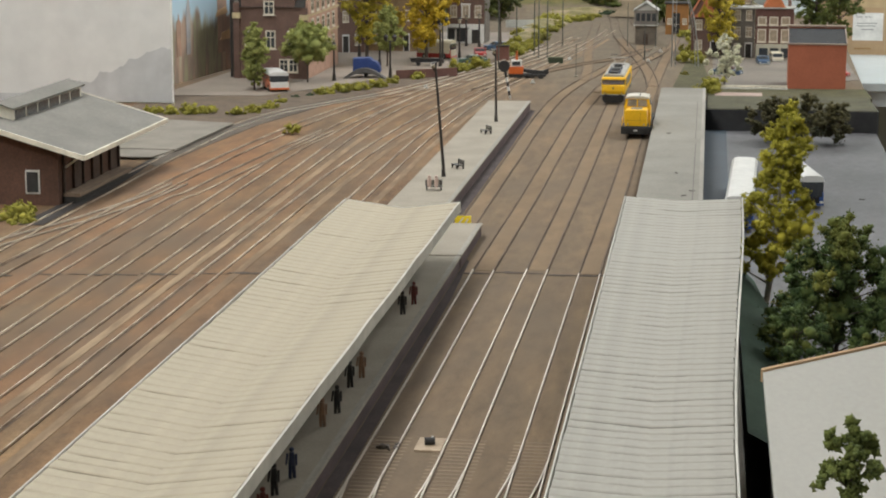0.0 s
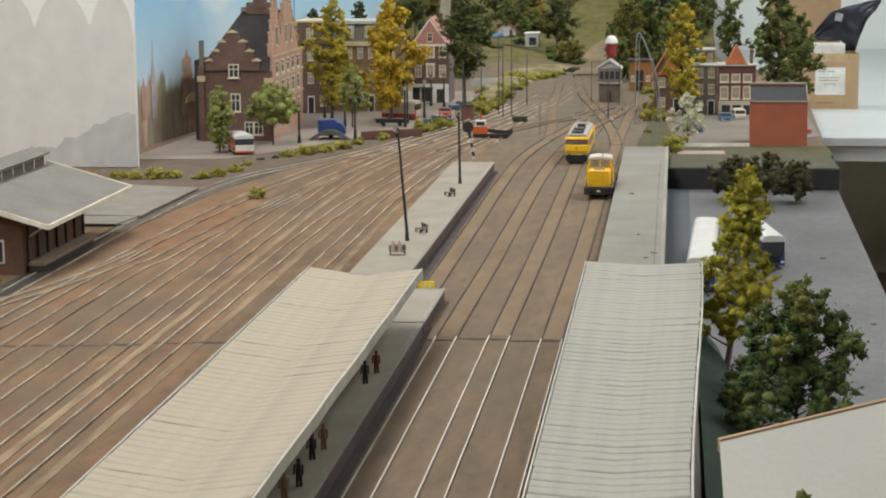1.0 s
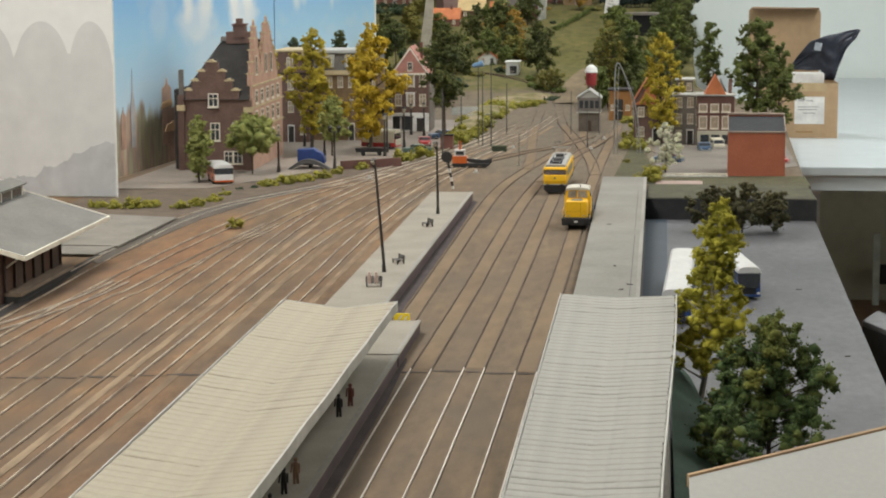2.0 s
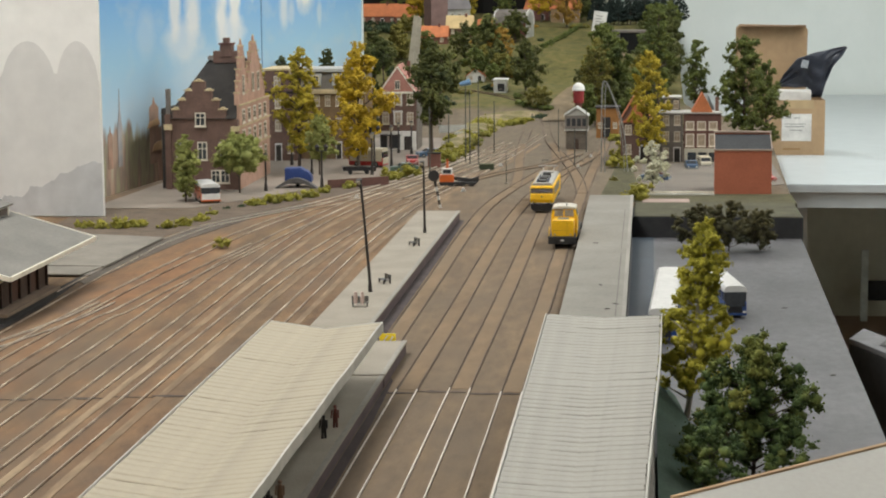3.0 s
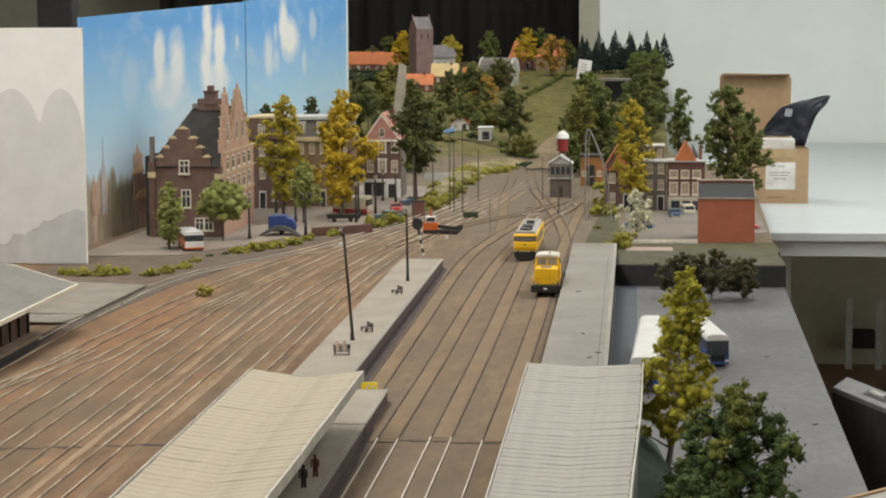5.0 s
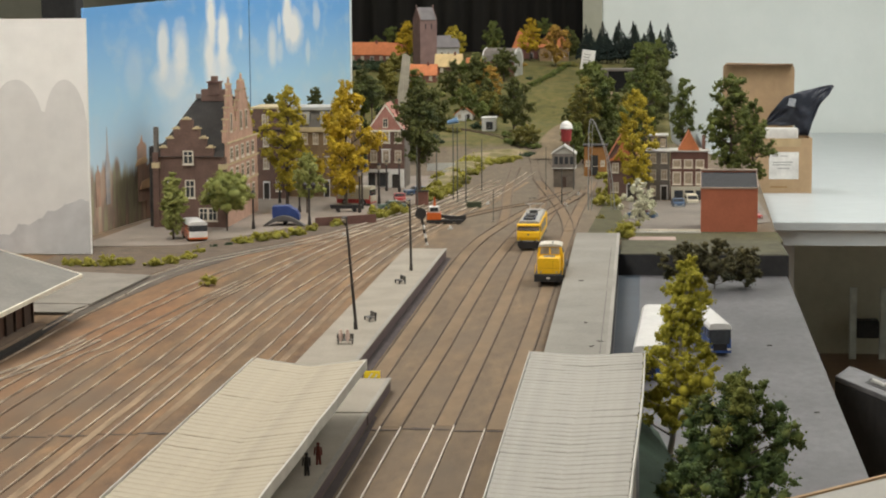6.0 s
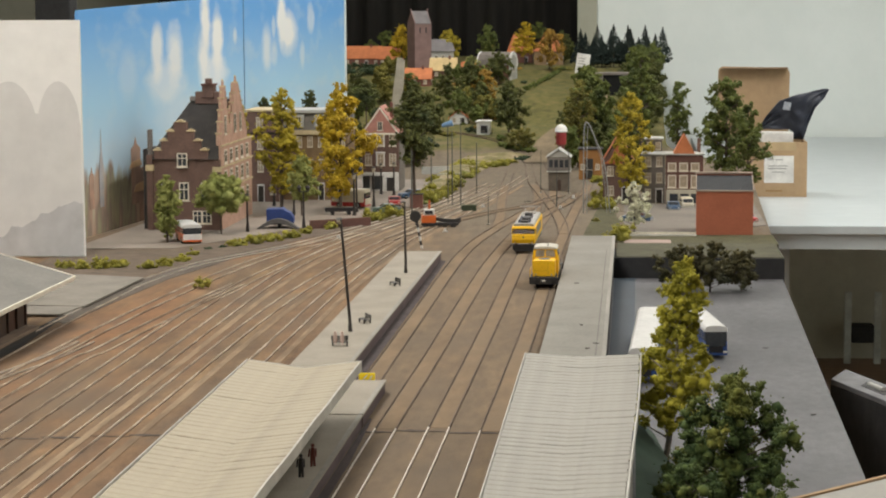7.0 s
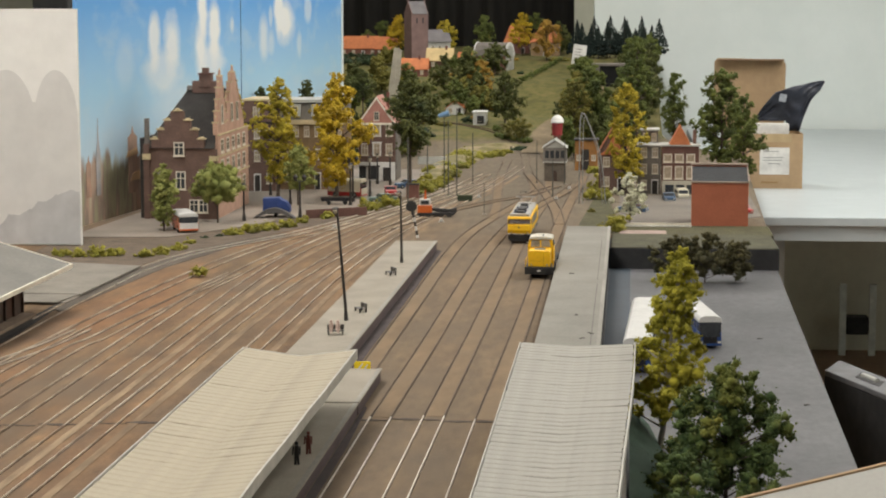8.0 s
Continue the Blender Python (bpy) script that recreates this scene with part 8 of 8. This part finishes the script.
# dry grassy verge between the shop and the throat, with scrub along its foot
DRY_VERGE = mat("dry_verge_grass", (0.23, 0.185, 0.075), (0.13, 0.125, 0.04), 120, 0.95, 0.4, scale2=24, swing=0.3, c3=(0.26, 0.20, 0.13))
bm = bmesh.new()
rows = []
for p in spline([(-0.176, 3.10, 0.02), (-0.18, 3.40, 0.035), (-0.175, 3.75, 0.052), (-0.155, 4.02, 0.07), (-0.12, 4.15, 0.075), (-0.075, 4.16, 0.06)], 0.03):
    ring = []
    for f in (-1.0, -0.6, -0.2, 0.2, 0.6, 1.0):
        x, y = p.x + f * p.z * 0.75, p.y + f * -0.02
        ring.append(bm.verts.new((x, y, max(0.0, land(x, y) + 0.0014) + 0.010 * (1 - f * f) - 0.0005 + 0.0012 * noise.noise(Vector((x * 60, y * 60, 5))))))
    rows.append(ring)
for a, b in zip(rows, rows[1:]):
    for i in range(5):
        bm.faces.new((a[i], a[i + 1], b[i + 1], b[i]))
tagged(part("dry_verge", bm, DRY_VERGE, None, "", True), "dry yellow-green grassy verge beside the tracks", "verge", kind="structure")
rng_scrub = random.Random(31)
for i in range(40):
    f = i / 39
    y = 3.08 + 0.97 * f
    x = -0.158 + 0.028 * f * f + 0.05 * max(0, f - 0.8) * 5 + rng_scrub.uniform(-0.012, 0.012)
    q = rng_scrub.uniform(0.008, 0.016)
    bush(rng_scrub.choice(("bush", "bush", "olive", "light")), x, y, on(x, y) + 0.001, q, q * 1.2, q * rng_scrub.uniform(0.8, 1.2), 700 + i, 0, "low yellow-green scrub at the foot of the verge")
for i in range(46):
    x, y = rng_scrub.uniform(-0.6, -0.02), rng_scrub.uniform(4.35, 5.6)
    if x > -0.12 + 0.1 * (y - 4.9) and y > 4.5:
        x -= 0.2
    q = rng_scrub.uniform(0.008, 0.018)
    bush(rng_scrub.choice(("olive", "bush", "light", "rust", "green", "hedge")), x, y, on(x, y), q, q, q * rng_scrub.uniform(0.8, 1.4), 760 + i, 0, "low scrub clump on the model hillside")

# ---------------------------------------------------------------- station roof, embankment and clutter on the near east side
STATION_ROOF = mat("pale_station_roof", (0.36, 0.35, 0.312), (0.335, 0.325, 0.29), 300, 0.75, 0.05, scale2=5, swing=0.07, stretch=(1, 0.4, 1))
RAW_WOOD = mat("raw_plywood_edge", (0.45, 0.30, 0.16), (0.34, 0.22, 0.12), 200, 0.8, 0.15, stretch=(0.2, 0.2, 1))
sr = root("station_roof", 0, 0, 0, label="pale station building roof with a raw plywood edge", category="roof")
part("roof_plate", prism_bm([(0.2135, 0.575), (0.375, 0.740), (0.85, 0.90), (0.85, -0.45), (0.2105, -0.45)], "z", 0.0535, 0.0572), STATION_ROOF, sr)
part("edge_board", prism_bm([(0.2135, 0.575), (0.375, 0.740), (0.85, 0.90), (0.85, 0.904), (0.374, 0.7435), (0.2125, 0.578)], "z", 0.0515, 0.0585), RAW_WOOD, sr, "raw plywood edge")
part("building_wall", prism_bm([(0.219, 0.560), (0.375, 0.720), (0.40, 0.70), (0.40, -0.44), (0.219, -0.44)], "z", -0.03, 0.0530), GREYSTONE, sr)
# The side platform's bluish shadow on the yard, laid as a coloured strip.
tagged(part("blue_lane", prism_bm([(0.1795, 1.0), (0.2055, 1.0), (0.2085, 2.34), (0.1795, 2.34)], "z", -0.032, -0.0294), mat("blue_grey_shadow", (0.036, 0.052, 0.070), (0.028, 0.040, 0.055), 200, 0.6, 0.05, scale2=14)), "blue-grey strip painting the platform wall's shadow on the yard", "lane", kind="structure")
tagged(part("wall_top_verge", box_bm(0.181, 0.415, 2.303, 2.472, -0.0012, 0.0004), mat("olive_dirt", (0.085, 0.078, 0.045), (0.055, 0.055, 0.03), 300, 0.95, 0.4, scale2=30, swing=0.3)), "olive dirt strip on top of the yard wall", "verge", kind="structure")
bank = root("embankment", 0, 0, 0, label="dark green grass bank beside the covered platform", category="embankment")
bm = bmesh.new()
rows = []
for j in range(13):
    y = 0.60 + 0.60 * j / 12
    rows.append([bm.verts.new((0.207 + 0.078 * f - 0.055 * f * j / 12, y, -0.03 + 0.046 * (1 - f) ** 0.8 * (1 - 0.35 * j / 12) + 0.002 * noise.noise(Vector((f * 5, y * 30, 0))))) for f in (0, 0.25, 0.5, 0.75, 1)])
for a, b in zip(rows, rows[1:]):
    for i in range(4):
        bm.faces.new((a[i], a[i + 1], b[i + 1], b[i]))
part("grass_bank", bm, mat("dark_grass_mat", (0.03, 0.062, 0.04), (0.045, 0.08, 0.052), 300, 0.95, 0.4), bank, "", True)

# ---------------------------------------------------------------- side table, carton and things beyond the layout
tb = root("side_table", 0, 0, 0, label="white laminate side table against the wall", category="table")
part("tabletop", box_bm(0.40, 1.9, 3.48, 6.28, -0.098, -0.080, 0.002), TABLE, tb)
part("apron", box_bm(0.41, 1.89, 3.49, 3.515, -0.128, -0.098), TABLE, tb, "white table apron")
for x in (0.50, 1.84):
    for y in (3.56, 6.2):
        part("leg", box_bm(x - 0.02, x + 0.02, y - 0.02, y + 0.02, -0.83, -0.098), TABLE, tb)


def carton():
    t = root("cardboard_box", 0.515, 4.10, -0.080, 0, "open brown cardboard box with a white label", "box")
    card = mat("brown_cardboard", (0.43, 0.30, 0.17), (0.38, 0.26, 0.15), 60, 0.85, 0.08, scale2=10, swing=0.08)
    W, D, H = 0.085, 0.12, 0.125
    for nm, a in (("front_panel", (-W, W, 0, 0.003)), ("back_panel", (-W, W, D - 0.003, D))):
        part(nm, box_bm(*a, 0, H), card, t)
    for s in (-1, 1):
        part("side_panel", box_bm(min(s * W, s * (W - 0.003)), max(s * W, s * (W - 0.003)), 0.003, D - 0.003, 0, H), card, t)
    part("bottom", box_bm(-W + 0.003, W - 0.003, 0.003, D - 0.003, 0, 0.003), card, t)
    part("back_flap", prism_bm([(-0.115, H), (0.05, H), (0.052, H + 0.154), (0.046, H + 0.166), (-0.105, H + 0.169), (-0.113, H + 0.161)], "y", D - 0.002, D + 0.002), card, t, "raised cardboard lid")
    part("lid_lip", box_bm(-0.105, 0.046, D - 0.028, D - 0.002, H + 0.164, H + 0.167), mat("dark_cardboard", (0.26, 0.17, 0.10), (0.21, 0.14, 0.085)), t)
    lb = part("label", box_bm(-0.012, 0.055, -0.0008, 0, 0.032, 0.094), WHITE, t, "white printed label")
    for z, a, b in ((0.084, -0.004, 0.010), (0.084, 0.014, 0.030), (0.070, -0.004, 0.042), (0.064, -0.004, 0.038), (0.056, 0.006, 0.034)):
        part("print_bar", box_bm(a, b, -0.0012, -0.0006, z, z + 0.0016), LOCO_GREY, lb)
    part("tape", box_bm(0.0, 0.06, -0.0006, 0.0, 0.106, H), mat("tan_tape", (0.48, 0.36, 0.2), (0.43, 0.32, 0.18), 60, 0.3), t)
    part("handle_mark", box_bm(-0.008, 0.030, -0.0007, 0, 0.012, 0.016), mat("tan_print", (0.34, 0.21, 0.09), None, 60), t)
    part("white_insert", box_bm(-0.03, 0.055, 0.02, 0.06, H - 0.01, H + 0.022, 0.003), WHITE, t, "white packing insert")


carton()


def black_cloth():
    bm = bmesh.new()
    rows = []
    nu, nv = 40, 14
    for i in range(nu + 1):
        u = i / nu
        row = []
        for j in range(nv + 1):
            v = j / nv
            x = -0.072 + 0.155 * u
            top = float(np.interp(u, (0, 0.1, 0.29, 0.55, 1), (0.002, 0.03, 0.066, 0.080, 0.093)))
            low = float(np.interp(u, (0, 0.46, 0.5, 0.66, 0.7, 0.785, 0.955, 1), (0, 0, -0.023, -0.023, 0.009, 0.044, 0.073, 0.091)))
            z = low + (top - low) * v
            y = 0.009 * math.sin(u * 5 + v * 2) + 0.010 * noise.noise(Vector((u * 6, v * 6, 3)))
            row.append(bm.verts.new((x, y, z)))
        rows.append(row)
    for a, b in zip(rows, rows[1:]):
        for j in range(nv):
            bm.faces.new((a[j], b[j], b[j + 1], a[j + 1]))
    ob = part("black_bag", bm, mat("black_plastic_film", (0.013, 0.016, 0.027), (0.02, 0.025, 0.04), 30, 0.42, 0.15), None, "", True)
    ob.modifiers.new("thick", "SOLIDIFY").thickness = 0.002
    ob.matrix_basis = pose(0.565, 4.14, 0.072)
    part("label_patch", box_bm(-0.029, -0.013, -0.0185, -0.0165, 0.042, 0.060, 0, Matrix.Rotation(0.2, 4, "Y")), mat("scuffed_label", (0.40, 0.42, 0.45), (0.22, 0.24, 0.27), 120, 0.6), ob, "scuffed pale label")
    tagged(ob, "crumpled black plastic bag sticking out of the box", "bag")


black_cloth()


def stage_case():
    t = root("flight_case", 0, 0, 0, label="black equipment case with a grey top and recessed handle", category="case")
    u = Vector((0.34, -0.94)).normalized()
    a, b = Vector((0.477, 2.245)), Vector((0.505, 2.325))
    c, d = b + u * 0.9, a + u * 0.9
    outline = [tuple(a), tuple(b), tuple(c), tuple(d)]
    part("case_body", prism_bm(outline, "z", -0.83, -0.168), BLACK, t)
    top = part("case_top", prism_bm(outline, "z", -0.168, -0.160, 0.0015), mat("grey_case_lid", (0.16, 0.16, 0.165), (0.13, 0.13, 0.135), 200, 0.6), t, "grey lid")
    m = (a + b) / 2 + u * 0.115
    s = (b - a).normalized()
    q = [m - u * 0.035 - s * 0.017, m - u * 0.035 + s * 0.017, m + u * 0.035 + s * 0.017, m + u * 0.035 - s * 0.017]
    # Flat black plate paints the shade of the handle recess.
    part("handle_recess", prism_bm([tuple(p) for p in q], "z", -0.160, -0.1592), DARK, top)
    part("handle", rod_bm((m - u * 0.02).to_3d() + Vector((0, 0, -0.158)), (m + u * 0.022).to_3d() + Vector((0, 0, -0.158)), 0.004), LEAD, top)


stage_case()
stool = root("folding_chair", 0.972, 6.19, -0.83, 0, "folding chair with pale metal legs and a black seat", "chair")
for x in (-0.049, 0.049):
    part("leg", box_bm(x - 0.011, x + 0.011, -0.01, 0.01, 0, 0.24), mat("pale_chair_metal", (0.68, 0.72, 0.68), (0.6, 0.64, 0.6), 80, 0.4, 0.05), stool)
part("seat", box_bm(-0.037, 0.037, -0.01, 0.05, 0.07, 0.13, 0.005), BLACK, stool)

# ---------------------------------------------------------------- small trackside things
def point_box(x, y, label="small pale point indicator beside the track"):
    t = root("point_indicator", x, y, -0.0016, random.Random(int(x * 1e4)).uniform(-20, 20), label, "point indicator", "trackside indicators")
    part("indicator_base", box_bm(-0.004, 0.004, -0.002, 0.002, 0, 0.002, 0.0004), LEAD, t)
    part("indicator_plate", box_bm(-0.002, 0.002, -0.0006, 0.0006, 0.002, 0.006, 0.0003), WHITE, t)


for px_, py_ in ((0.078, 3.0), (0.02, 2.78), (-0.06, 3.02), (0.095, 3.2), (-0.245, 2.52), (-0.09, 2.62)):
    point_box(px_, py_)


def rubble(x, y, count, spread, seed):
    rnd = random.Random(seed)
    bm = bmesh.new()
    for i in range(count):
        r = bmesh.ops.create_icosphere(bm, subdivisions=1, radius=rnd.uniform(0.0008, 0.0024))
        for v in r["verts"]:
            v.co *= rnd.uniform(0.7, 1.25)
        bmesh.ops.translate(bm, verts=r["verts"], vec=(rnd.uniform(-1, 1) * spread, rnd.uniform(-1, 1) * spread, -0.0006))
    ob = part("rubble", bm, GREYSTONE)
    ob.matrix_basis = pose(x, y, 0)
    tagged(ob, "loose grey ballast lumps between the rails", "rubble", kind="stuff")


rubble(0.004, 0.60, 9, 0.007, 1)
pl = root("point_motor", 0.0265, 0.608, -0.0014, 0, "pale tan point motor plate with a dark coil between the tracks", "point motor")
part("base_plate", box_bm(-0.0078, 0.0078, -0.013, 0.013, 0, 0.0012, 0.0003), mat("tan_plate", (0.42, 0.33, 0.23), (0.33, 0.25, 0.17), 300), pl)
part("coil", rod_bm((-0.003, -0.002, 0.0034), (0.003, -0.001, 0.0034), 0.0022, seg=12), DARK, pl, "dark coil")
part("lever", box_bm(-0.0006, 0.0006, 0.004, 0.011, 0.0012, 0.0028), LEAD, pl)
rubble(0.05, 3.15, 26, 0.05, 6)
# flat stains and scraps on the yard and the side platform
SCRAP = mat("dark_scrap", (0.05, 0.045, 0.04), (0.09, 0.08, 0.07), 300, 0.9)
for i, (sx, sy, sz) in enumerate(((0.352, 1.72, -0.03), (0.372, 1.35, -0.03), (0.25, 1.36, -0.03), (0.150, 1.62, 0.010), (0.168, 1.50, 0.010), (0.136, 1.95, 0.010), (0.160, 1.47, 0.010))):
    ob = part("scrap", prism_bm([(-0.003, -0.0008), (0.0025, -0.0014), (0.0036, 0.0006), (-0.002, 0.0013)], "z", 0, 0.0006), SCRAP)
    ob.matrix_basis = pose(sx, sy, sz, 0, 0, i * 37)
    tagged(ob, "small dark scrap lying on the grey surface", "scrap")
